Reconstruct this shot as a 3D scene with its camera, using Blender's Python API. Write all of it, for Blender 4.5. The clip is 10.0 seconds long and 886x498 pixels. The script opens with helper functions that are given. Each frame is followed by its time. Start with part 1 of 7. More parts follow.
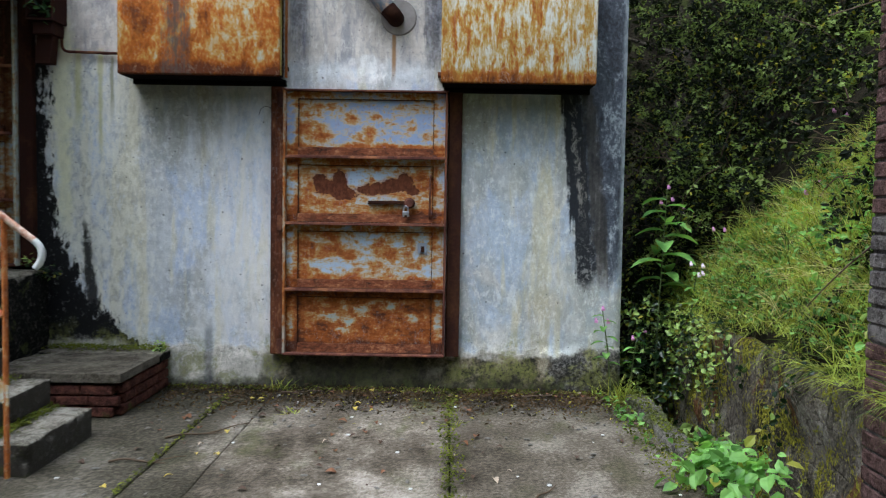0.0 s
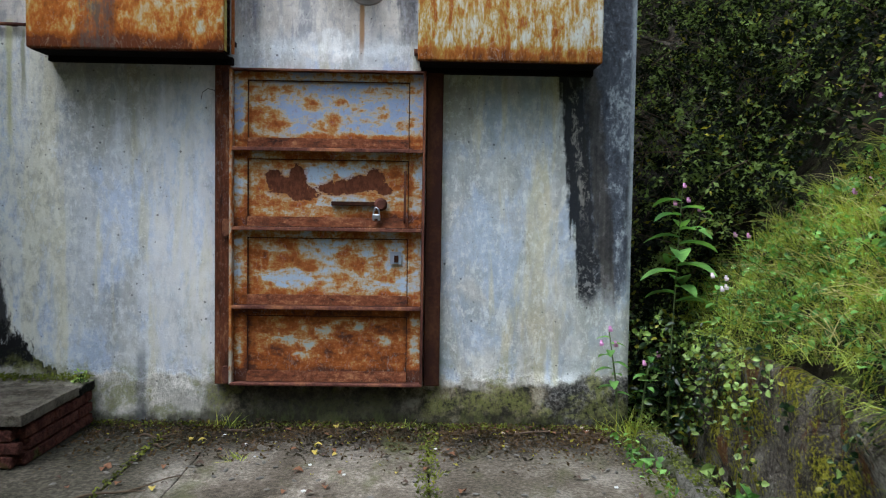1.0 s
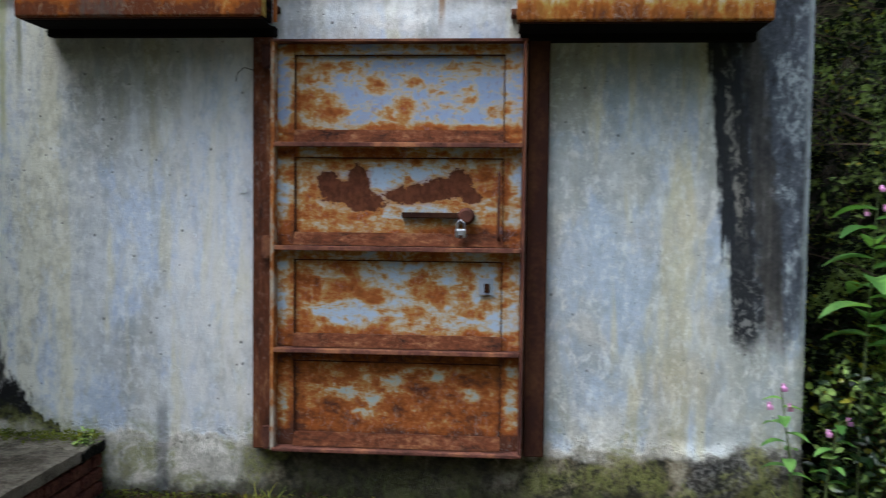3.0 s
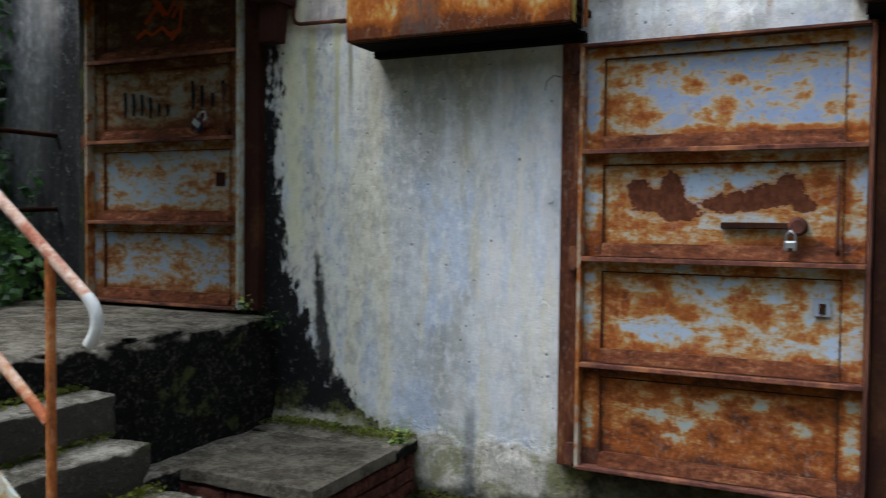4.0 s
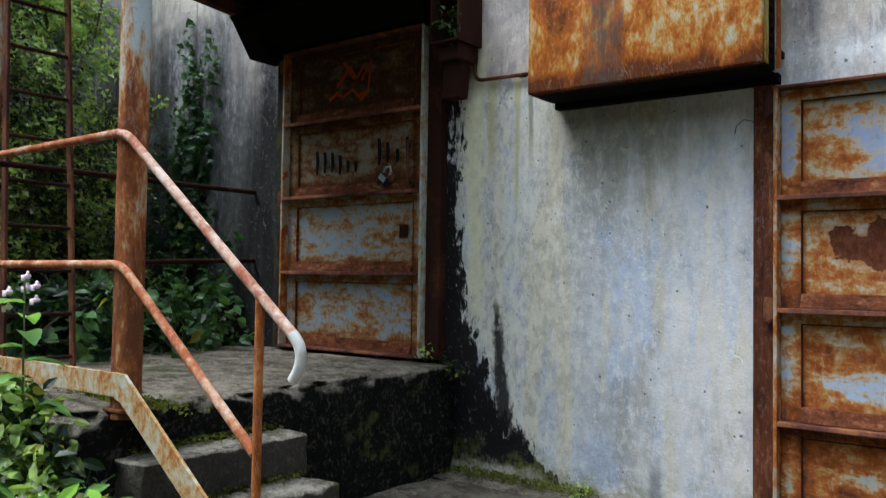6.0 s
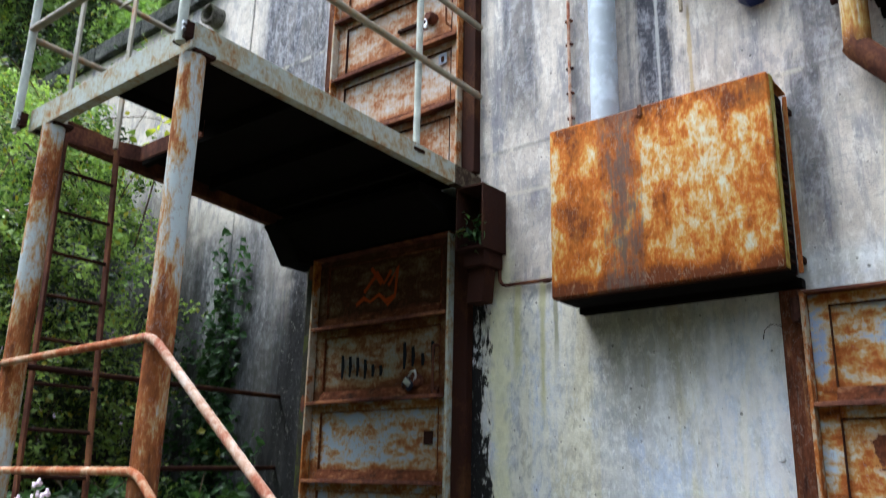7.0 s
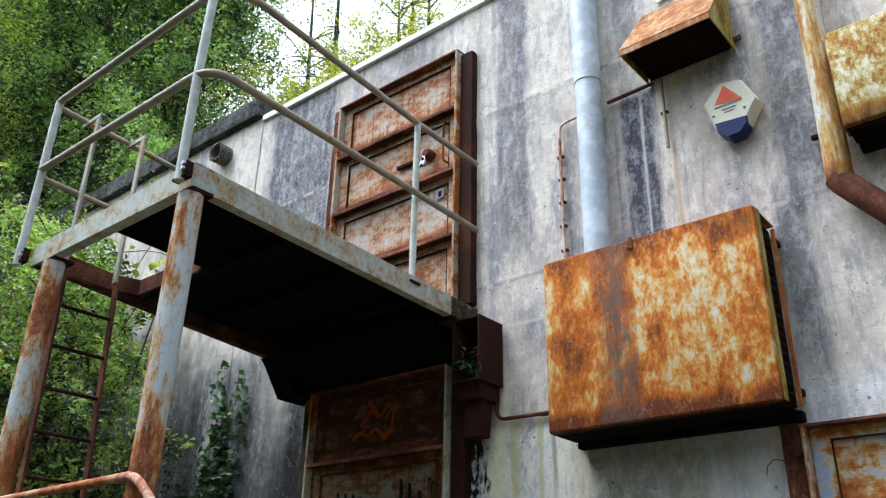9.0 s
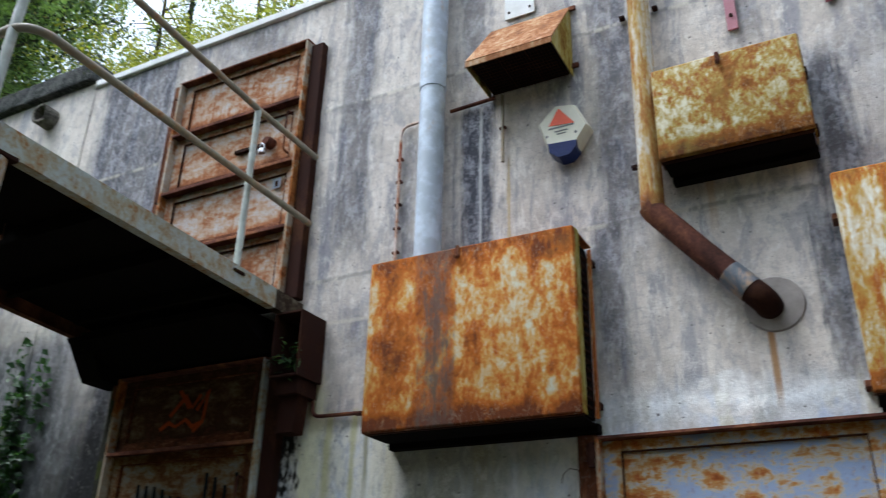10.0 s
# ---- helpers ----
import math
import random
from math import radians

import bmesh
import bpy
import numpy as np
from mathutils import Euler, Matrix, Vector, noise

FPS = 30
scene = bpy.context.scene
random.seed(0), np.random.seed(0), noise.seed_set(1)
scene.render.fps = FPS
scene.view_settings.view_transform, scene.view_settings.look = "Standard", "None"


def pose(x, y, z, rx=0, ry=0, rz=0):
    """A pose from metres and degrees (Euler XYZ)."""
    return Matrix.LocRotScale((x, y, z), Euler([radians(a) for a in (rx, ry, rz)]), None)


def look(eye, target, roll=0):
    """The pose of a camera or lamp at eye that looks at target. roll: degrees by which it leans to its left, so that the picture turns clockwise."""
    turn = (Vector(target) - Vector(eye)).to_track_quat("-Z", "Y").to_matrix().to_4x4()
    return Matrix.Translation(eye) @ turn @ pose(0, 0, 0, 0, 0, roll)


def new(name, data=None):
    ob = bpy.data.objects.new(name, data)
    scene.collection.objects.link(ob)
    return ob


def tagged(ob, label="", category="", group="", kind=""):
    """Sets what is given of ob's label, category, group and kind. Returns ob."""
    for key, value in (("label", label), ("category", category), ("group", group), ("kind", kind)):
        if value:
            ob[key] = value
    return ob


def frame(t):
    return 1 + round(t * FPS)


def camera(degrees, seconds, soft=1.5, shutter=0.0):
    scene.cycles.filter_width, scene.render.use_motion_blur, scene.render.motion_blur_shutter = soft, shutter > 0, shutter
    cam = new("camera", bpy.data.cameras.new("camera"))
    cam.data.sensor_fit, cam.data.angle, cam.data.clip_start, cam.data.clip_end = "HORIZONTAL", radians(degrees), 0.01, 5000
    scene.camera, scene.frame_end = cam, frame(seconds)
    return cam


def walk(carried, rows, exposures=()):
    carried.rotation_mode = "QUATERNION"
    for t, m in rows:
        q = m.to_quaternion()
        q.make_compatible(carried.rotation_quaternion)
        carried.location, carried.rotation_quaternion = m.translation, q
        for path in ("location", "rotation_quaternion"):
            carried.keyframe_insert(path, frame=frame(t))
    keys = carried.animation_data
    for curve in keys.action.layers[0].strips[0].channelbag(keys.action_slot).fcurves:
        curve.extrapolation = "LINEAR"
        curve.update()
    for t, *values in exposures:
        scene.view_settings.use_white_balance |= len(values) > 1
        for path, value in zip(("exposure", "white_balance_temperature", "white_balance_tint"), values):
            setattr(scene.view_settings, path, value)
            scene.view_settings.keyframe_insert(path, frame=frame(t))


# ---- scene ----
cam = camera(56.6, 10.0, soft=1.1, shutter=0.35)
PATH = [
    (0, (0.619, -6.285, 1.378), (0.611, -4.288, 1.269), 0.9),
    (0.5, (0.626, -5.802, 1.374), (0.672, -3.805, 1.269), 0.9),
    (1, (0.608, -5.319, 1.368), (0.657, -3.322, 1.267), 0.9),
    (1.5, (0.596, -4.908, 1.364), (0.652, -2.911, 1.269), 0.9),
    (2, (0.596, -4.513, 1.362), (0.658, -2.515, 1.275), 0.8),
    (2.2, (0.588, -4.384, 1.363), (0.641, -2.387, 1.273), 0.8),
    (3.3, (0.494, -3.936, 1.413), (0.148, -1.968, 1.32), 0.5),
    (3.5, (0.522, -3.891, 1.405), (-0.004, -1.963, 1.321), 0.4),
    (4, (0.481, -3.874, 1.392), (-0.379, -2.07, 1.322), 0.6),
    (4.5, (0.452, -3.891, 1.36), (-0.576, -2.176, 1.307), 0.9),
    (5, (0.448, -3.901, 1.359), (-0.687, -2.255, 1.308), 1.0),
    (5.2, (0.445, -3.909, 1.36), (-0.718, -2.283, 1.308), 1.1),
    (6.3, (0.412, -3.912, 1.341), (-0.814, -2.342, 1.52), 1.1),
    (6.5, (0.43, -3.886, 1.352), (-0.807, -2.34, 1.633), 1.2),
    (7, (0.418, -3.886, 1.349), (-0.799, -2.398, 1.901), 1.3),
    (7.5, (0.418, -3.884, 1.356), (-0.771, -2.457, 2.095), 1.4),
    (8, (0.429, -3.875, 1.357), (-0.747, -2.497, 2.204), 1.5),
    (8.5, (0.437, -3.88, 1.358), (-0.74, -2.504, 2.205), 1.4),
    (9, (0.483, -3.851, 1.362), (-0.685, -2.465, 2.207), 1.3),
    (9.5, (0.526, -3.819, 1.369), (-0.52, -2.341, 2.218), 1.1),
    (10, (0.556, -3.793, 1.376), (-0.305, -2.199, 2.224), 1.5),
]
EXPOSURE = 0.08

walk(cam, [(t, look(eye, target, roll)) for t, eye, target, roll in PATH],
     [(t, EXPOSURE + s, k, 6) for t, s, k in ((0, 0.02, 5750), (2.2, 0.02, 5750), (5.0, -0.02, 5960), (6.5, 0.38, 5920), (7.5, 0.52, 5940), (8.5, 0.49, 5950), (9.3, 0.30, 5900), (10, -0.04, 5850))])

# ---- light ----
SUN_ELEV, SUN_AZ = 64.0, 226.0      # degrees; azimuth clockwise from +y
world = bpy.data.worlds.new("overcast_sky")
scene.world = world
world.use_nodes = True
wt = world.node_tree
sky = wt.nodes.new("ShaderNodeTexSky")
sky.sky_type, sky.sun_disc = "NISHITA", False
sky.sun_elevation, sky.sun_rotation = radians(SUN_ELEV), radians(SUN_AZ)
sky.air_density, sky.dust_density, sky.ozone_density, sky.altitude = 1.0, 3.0, 1.0, 100
grey = wt.nodes.new("ShaderNodeHueSaturation")      # cloud cover takes most of the blue out
grey.inputs["Saturation"].default_value = 0.36
grey.inputs["Value"].default_value = 2.9
wt.links.new(sky.outputs[0], grey.inputs["Color"])
wt.links.new(grey.outputs[0], wt.nodes["Background"].inputs["Color"])
wt.nodes["Background"].inputs["Strength"].default_value = 0.15
sun = new("sun", bpy.data.lights.new("sun", "SUN"))
sun.data.energy, sun.data.angle, sun.data.color = 1.7, radians(28), (1.0, 0.99, 0.97)
_d = Vector((math.sin(radians(SUN_AZ)) * math.cos(radians(SUN_ELEV)), math.cos(radians(SUN_AZ)) * math.cos(radians(SUN_ELEV)), math.sin(radians(SUN_ELEV))))
sun.matrix_world = look(_d * 30, (0, 0, 0))


# ---- materials ----
class Mat:
    """A node material with short names for the nodes it needs."""

    def __init__(self, name, rough=0.8, metal=0.0):
        self.m = bpy.data.materials.new(name)
        self.m.use_nodes = True
        self.t = self.m.node_tree
        self.b = self.t.nodes["Principled BSDF"]
        self.b.inputs["Roughness"].default_value = rough
        self.b.inputs["Metallic"].default_value = metal
        self.b.inputs["Specular IOR Level"].default_value = 0.07 if rough > 0.65 else 0.45
        self.geo = self.t.nodes.new("ShaderNodeNewGeometry")
        self.pos = self.geo.outputs["Position"]
        sep = self.t.nodes.new("ShaderNodeSeparateXYZ")
        self.t.links.new(self.pos, sep.inputs[0])
        self.x, self.y, self.z = sep.outputs

    def put(self, socket, v):
        if isinstance(v, (int, float)):
            socket.default_value = v
        elif isinstance(v, tuple):
            socket.default_value = (*v, 1) if len(v) == 3 and len(socket.default_value) == 4 else v
        else:
            self.t.links.new(v, socket)

    def math(self, op, a, b=0.0, clamp=False):
        n = self.t.nodes.new("ShaderNodeMath")
        n.operation, n.use_clamp = op, clamp
        self.put(n.inputs[0], a), self.put(n.inputs[1], b)
        return n.outputs[0]

    def add(self, a, b):
        return self.math("ADD", a, b)

    def sub(self, a, b):
        return self.math("SUBTRACT", a, b)

    def mul(self, a, b, clamp=False):
        return self.math("MULTIPLY", a, b, clamp)

    def scaled(self, sx, sy, sz, shift=(0, 0, 0)):
        n = self.t.nodes.new("ShaderNodeMapping")
        self.t.links.new(self.pos, n.inputs[0])
        n.inputs["Scale"].default_value, n.inputs["Location"].default_value = (sx, sy, sz), shift
        return n.outputs[0]

    def noise(self, scale=1.0, detail=5.0, rough=0.55, vec=None, distort=0.0):
        n = self.t.nodes.new("ShaderNodeTexNoise")
        self.put(n.inputs["Vector"], vec or self.pos)
        n.inputs["Scale"].default_value, n.inputs["Detail"].default_value = scale, detail
        n.inputs["Roughness"].default_value, n.inputs["Distortion"].default_value = rough, distort
        return n.outputs["Fac"]

    def voronoi(self, scale, feature="F1"):
        n = self.t.nodes.new("ShaderNodeTexVoronoi")
        n.feature = feature
        self.put(n.inputs["Vector"], self.pos)
        n.inputs["Scale"].default_value = scale
        return n.outputs["Distance"]

    def step(self, v, lo, hi):
        """0 below lo, 1 above hi, smooth between; lo may lie above hi."""
        n = self.t.nodes.new("ShaderNodeMapRange")
        n.interpolation_type = "SMOOTHSTEP"
        self.put(n.inputs["Value"], v)
        a, b, c, d = (lo, hi, 0, 1) if lo < hi else (hi, lo, 1, 0)
        for k, val in zip((1, 2, 3, 4), (a, b, c, d)):
            n.inputs[k].default_value = val
        return n.outputs[0]

    def ramp(self, fac, *stops):
        n = self.t.nodes.new("ShaderNodeValToRGB")
        self.put(n.inputs[0], fac)
        e = n.color_ramp.elements
        while len(e) < len(stops):
            e.new(0.5)
        for k, (p, c) in zip(e, stops):
            k.position, k.color = p, (*c, 1) if isinstance(c, tuple) else (c, c, c, 1)
        return n.outputs[0]

    def mix(self, fac, a, b, blend="MIX"):
        n = self.t.nodes.new("ShaderNodeMix")
        n.data_type, n.blend_type = "RGBA", blend
        self.put(n.inputs[0], fac), self.put(n.inputs[6], a), self.put(n.inputs[7], b)
        return n.outputs[2]

    def done(self, colour, height=None, depth=0.01, rough=None, strength=1.0):
        self.put(self.b.inputs["Base Color"], colour)
        if height is not None:
            n = self.t.nodes.new("ShaderNodeBump")
            n.inputs["Distance"].default_value, n.inputs["Strength"].default_value = depth, strength
            self.put(n.inputs["Height"], height)
            self.t.links.new(n.outputs[0], self.b.inputs["Normal"])
        if rough is not None:
            self.put(self.b.inputs["Roughness"], rough)
        return self.m

    def island(self):
        return self.geo.outputs["Random Per Island"]

    def chance(self):
        return self.t.nodes.new("ShaderNodeObjectInfo").outputs["Random"]


def wall_paint():
    """Weathered concrete: pale limewash low down, raw grey concrete above, with run stains of algae and soot."""
    m = Mat("weathered_concrete", 0.88)
    m.b.inputs["Specular IOR Level"].default_value = 0.22
    streak = m.noise(1.0, 6, 0.6, m.scaled(5.0, 1, 0.55))
    streak2 = m.noise(1.0, 7, 0.66, m.scaled(13.0, 1, 0.9, (3, 0, 7)))
    blotch = m.noise(2.2, 8, 0.66)
    patch = m.noise(5.2, 8, 0.68, m.scaled(1.7, 1, 0.62, (2, 8, 5)), 0.35)
    patch2 = m.noise(9.0, 8, 0.72, m.scaled(1.5, 1, 0.6, (7, 1, 9)), 0.4)
    fine = m.noise(38, 6, 0.7)
    speck = m.noise(110, 3, 0.6)
    mott = m.noise(15, 8, 0.76, m.scaled(1.3, 1, 0.8, (6, 2, 8)), 0.3)
    ragged = m.sub(m.noise(7, 7, 0.68), 0.5)
    pits = m.step(m.add(m.voronoi(15), m.mul(m.sub(m.noise(7, 3), 0.5), 0.30)), 0.085, 0.055)
    dots = m.step(m.add(m.voronoi(27), m.mul(m.sub(speck, 0.5), 0.1)), 0.10, 0.05)
    # lower limewash: thin coats worn through one another in soft, broad patches
    broad = m.noise(1.0, 5, 0.55, m.scaled(3.4, 1, 0.42, (5, 0, 2)))
    soft = m.noise(1.5, 5, 0.58, m.scaled(1.3, 1, 0.9, (1, 7, 4)), 0.4)
    low = m.ramp(m.add(m.add(m.mul(broad, 0.40), m.mul(soft, 0.34)), m.mul(blotch, 0.26)), (0.39, (0.30, 0.32, 0.35)), (0.46, (0.46, 0.485, 0.52)), (0.53, (0.63, 0.65, 0.68)), (0.63, (0.82, 0.815, 0.81)))
    low = m.mix(m.mul(m.step(m.noise(1.9, 6, 0.62, m.scaled(1.5, 1, 0.75, (4, 4, 2)), 0.6), 0.48, 0.57), 0.68), low, (0.43, 0.52, 0.70))
    low = m.mix(m.mul(m.step(m.noise(1.0, 5, 0.6, m.scaled(4.6, 1, 0.55, (8, 3, 5)), 0.3), 0.51, 0.60), 0.62), low, (0.64, 0.585, 0.38))
    low = m.mix(m.mul(m.step(m.noise(1.3, 5, 0.65, m.scaled(2.0, 1, 0.7, (9, 2, 1))), 0.50, 0.60), 0.48), low, (0.36, 0.345, 0.285))
    low = m.mix(m.mul(m.step(patch, 0.53, 0.585), 0.28), low, m.mix(m.step(blotch, 0.4, 0.6), (0.23, 0.235, 0.245), (0.42, 0.415, 0.40)))
    low = m.mix(m.mul(m.step(patch2, 0.555, 0.605), 0.50), low, (0.74, 0.77, 0.80))
    low = m.mix(m.mul(m.step(streak2, 0.58, 0.70), 0.18), low, (0.34, 0.34, 0.30))
    rough_ = m.noise(24, 8, 0.8, m.scaled(1, 1, 0.9, (3, 9, 2)))
    low = m.mix(m.mul(m.step(rough_, 0.53, 0.60), 0.18), low, (0.27, 0.275, 0.29))
    low = m.mix(m.mul(m.step(rough_, 0.46, 0.40), 0.40), low, (0.86, 0.86, 0.85))
    low = m.mix(m.mul(m.step(fine, 0.56, 0.66), 0.20), low, (0.25, 0.25, 0.255))
    low = m.mix(m.mul(m.step(speck, 0.62, 0.70), 0.5), low, (0.15, 0.15, 0.155))
    low = m.mix(m.mul(m.step(mott, 0.535, 0.59), 0.20), low, (0.29, 0.30, 0.32))
    low = m.mix(m.mul(m.step(mott, 0.455, 0.405), 0.34), low, (0.84, 0.85, 0.85))
    low = m.mix(m.mul(dots, m.mul(m.step(patch, 0.44, 0.54), 0.65)), low, (0.16, 0.165, 0.17))
    # the coat to the east of the door is yellower
    low = m.mix(m.mul(m.step(m.add(m.x, m.mul(ragged, 0.4)), 0.5, 0.7), 0.8), low, m.mix(m.step(soft, 0.42, 0.58), m.mix(1.0, low, (0.96, 0.97, 0.92), "MULTIPLY"), m.mix(1.0, low, (0.95, 0.91, 0.82), "MULTIPLY")))
    # brighter, newer plaster beside the door frame
    fresh = m.mul(m.step(m.add(m.x, m.mul(ragged, 0.3)), -1.22, -1.05), m.step(m.x, -0.6, -0.7))
    low = m.mix(m.mul(fresh, m.mul(m.step(patch2, 0.62, 0.45), 0.6)), low, (0.76, 0.74, 0.73))
    lime = m.mul(m.step(m.add(m.x, m.mul(ragged, 0.4)), -1.45, -1.85), m.step(m.add(m.mul(patch2, 0.6), m.mul(mott, 0.4)), 0.56, 0.46))
    low = m.mix(m.mul(lime, 0.6), low, (0.82, 0.80, 0.70))
    # olive drip stain under the covers, with some of their shadow in its colour
    olive = m.step(m.add(m.z, m.add(m.mul(ragged, 0.35), m.mul(m.sub(streak2, 0.5), 1.0))), 1.72, 2.20)
    cov = m.math("MAXIMUM", m.mul(m.step(m.x, -1.9, -1.7), m.step(m.x, -0.8, -0.95)), m.mul(m.step(m.x, 0.62, 0.75), m.step(m.x, 1.72, 1.6)))
    low = m.mix(m.mul(m.mul(olive, cov), 0.32), low, m.mix(m.step(streak2, 0.40, 0.60), (0.060, 0.053, 0.030), (0.20, 0.18, 0.11)))
    # raw upper concrete
    up = m.ramp(m.add(m.add(m.mul(broad, 0.30), m.mul(soft, 0.30)), m.mul(blotch, 0.40)), (0.37, (0.33, 0.30, 0.28)), (0.45, (0.50, 0.455, 0.415)), (0.53, (0.655, 0.60, 0.55)), (0.64, (0.78, 0.735, 0.68)))
    board = m.noise(1.0, 6, 0.7, m.scaled(0.9, 1, 24, (1, 1, 6)))
    up = m.mix(m.mul(m.step(board, 0.52, 0.64), 0.22), up, (0.36, 0.33, 0.31))
    up = m.mix(m.mul(m.step(streak2, 0.56, 0.68), 0.42), up, (0.19, 0.195, 0.235))
    up = m.mix(m.mul(m.step(m.noise(1.0, 6, 0.62, m.scaled(4.4, 1, 0.6, (2, 5, 9)), 0.4), 0.53, 0.63), 0.62), up, (0.20, 0.21, 0.265))
    up = m.mix(m.mul(m.step(patch, 0.54, 0.62), 0.35), up, (0.21, 0.22, 0.265))
    up = m.mix(m.mul(m.step(patch2, 0.55, 0.62), 0.55), up, (0.76, 0.73, 0.69))
    up = m.mix(m.mul(m.step(fine, 0.56, 0.68), 0.25), up, (0.22, 0.215, 0.22))
    up = m.mix(m.mul(m.step(m.noise(3.4, 8, 0.72, m.scaled(1.8, 1, 0.7, (5, 6, 1)), 0.5), 0.55, 0.61), 0.36), up, (0.19, 0.20, 0.265))
    up = m.mix(m.mul(m.step(speck, 0.61, 0.70), 0.55), up, (0.12, 0.115, 0.12))
    up = m.mix(m.mul(m.step(mott, 0.54, 0.59), 0.32), up, (0.23, 0.235, 0.27))
    up = m.mix(m.mul(m.step(mott, 0.455, 0.405), 0.38), up, (0.80, 0.775, 0.74))
    up = m.mix(m.mul(dots, m.mul(m.step(blotch, 0.45, 0.55), 0.75)), up, (0.09, 0.088, 0.092))
    col = m.mix(m.step(m.add(m.z, m.mul(ragged, 0.25)), 2.34, 2.52), low, up)
    # soot and algae runs, each at its place: x, half width, bottom, top, strength
    # the broad run at x -4.95 also puts platform shade into colour
    runs = [(-2.16, 0.20, 3.5, 5.75, 0.66), (-1.27, 0.17, 3.2, 4.38, 0.95), (-1.30, 0.14, 4.4, 5.75, 0.6), (-4.25, 0.40, 3.2, 5.7, 0.75),
            (-0.42, 0.18, 3.2, 5.6, 0.68), (0.62, 0.15, 2.6, 4.1, 0.85), (-0.5, 0.12, 2.5, 3.4, 0.7), (-2.05, 0.16, 2.72, 3.05, 0.35), (0.5, 0.08, 2.35, 3.2, 0.75), (1.05, 0.5, 3.1, 4.2, 0.4), (-4.62, 0.30, 3.3, 5.7, 0.8), (-4.05, 0.10, 3.3, 5.6, 0.6), (-3.2, 0.5, 5.25, 5.7, 0.5), (-1.75, 0.08, 2.9, 4.2, 0.4), (-0.75, 0.10, 4.2, 5.0, 0.5), (0.3, 0.14, 4.1, 5.7, 0.5), (0.95, 0.14, 4.2, 5.7, 0.6), (-4.95, 0.75, 0.8, 3.3, 0.72), (-4.10, 0.16, 0.5, 3.2, 0.9)]
    soot = m.mix(m.step(m.add(m.mul(patch2, 0.6), m.mul(fine, 0.4)), 0.44, 0.60), (0.035, 0.04, 0.06), (0.27, 0.28, 0.33))
    for x, w, z0, z1, k in runs:
        inx = m.step(m.add(m.math("ABSOLUTE", m.sub(m.x, x)), m.add(m.mul(m.sub(streak2, 0.5), 0.35), m.mul(ragged, 0.14))), w, w * 0.35)
        inz = m.mul(m.step(m.add(m.z, m.mul(ragged, 0.7)), z0 - 0.15, z0 + 0.25), m.step(m.add(m.z, m.mul(ragged, 0.3)), z1 + 0.12, z1 - 0.12))
        col = m.mix(m.mul(m.mul(inx, inz), k), col, soot)
    # the old wall beside the landing carries a grey film of algae with pale flecks; its dark tone also holds the
    # platform's shade
    film_ = m.mul(m.step(m.add(m.x, m.mul(ragged, 0.3)), -4.05, -4.30), m.step(m.add(m.z, m.add(m.mul(ragged, 0.8), m.mul(m.sub(m.x, -5.0), 0.5))), 3.7, 2.7))
    flm = m.ramp(m.add(m.add(m.mul(broad, 0.22), m.mul(soft, 0.25)), m.add(m.mul(mott, 0.38), m.mul(streak2, 0.15))), (0.43, (0.015, 0.016, 0.016)), (0.485, (0.048, 0.051, 0.055)), (0.54, (0.13, 0.135, 0.148)), (0.61, (0.44, 0.44, 0.45)))
    col = m.mix(m.mul(film_, 0.90), col, flm)
    # pale lime run beside the big pipe and ochre run below the thin conduit
    for x, w, z0, z1, c, k in ((-1.255, 0.010, 3.2, 4.3, (0.62, 0.63, 0.64), 0.55), (-1.075, 0.011, 3.2, 3.9, (0.42, 0.30, 0.12), 0.6), (0.02, 0.02, 3.2, 3.5, (0.45, 0.27, 0.12), 0.5), (-2.19, 0.03, 1.9, 2.5, (0.46, 0.45, 0.16), 0.6), (-2.02, 0.02, 1.7, 2.5, (0.46, 0.45, 0.16), 0.6), (-1.93, 0.015, 2.0, 2.45, (0.2, 0.2, 0.1), 0.7)):
        inx = m.step(m.add(m.math("ABSOLUTE", m.sub(m.x, x)), m.add(m.mul(ragged, 0.04), m.mul(m.sub(streak2, 0.5), 0.04))), w * 1.4, w * 0.3)
        col = m.mix(m.mul(m.mul(inx, m.mul(m.step(m.z, z0 - 0.1, z0 + 0.2), m.step(m.z, z1 + 0.03, z1 - 0.02))), k), col, c)
    # yellow-green algae along the broken edge of the limewash
    tinge = m.step(m.add(m.math("ABSOLUTE", m.sub(m.x, -2.31)), m.add(m.mul(ragged, 0.25), m.mul(m.sub(streak2, 0.5), 0.2))), 0.11, 0.02)
    col = m.mix(m.mul(m.mul(m.mul(tinge, m.step(m.z, 0.95, 1.4)), m.step(m.z, 2.85, 2.6)), 0.62), col, (0.78, 0.76, 0.50))
    # black run at the right-hand arris
    edge = m.add(m.sub(m.x, m.mul(m.sub(2.2, m.z), 0.115)), m.add(m.mul(m.sub(streak2, 0.5), 0.16), m.mul(ragged, 0.12)))
    tail = m.step(m.add(m.z, m.add(m.mul(ragged, 0.4), m.mul(m.sub(streak, 0.5), 0.5))), 0.70, 0.92)
    mess = m.add(m.mul(m.noise(4.2, 8, 0.72, m.scaled(1.8, 1, 0.8, (1, 4, 2)), 0.5), 0.45), m.add(m.mul(fine, 0.25), m.mul(mott, 0.3)))
    grime = m.ramp(mess, (0.41, (0.014, 0.016, 0.022)), (0.475, (0.045, 0.052, 0.070)), (0.53, (0.090, 0.104, 0.132)), (0.60, (0.37, 0.41, 0.45)))
    u_ = m.sub(edge, 1.465)
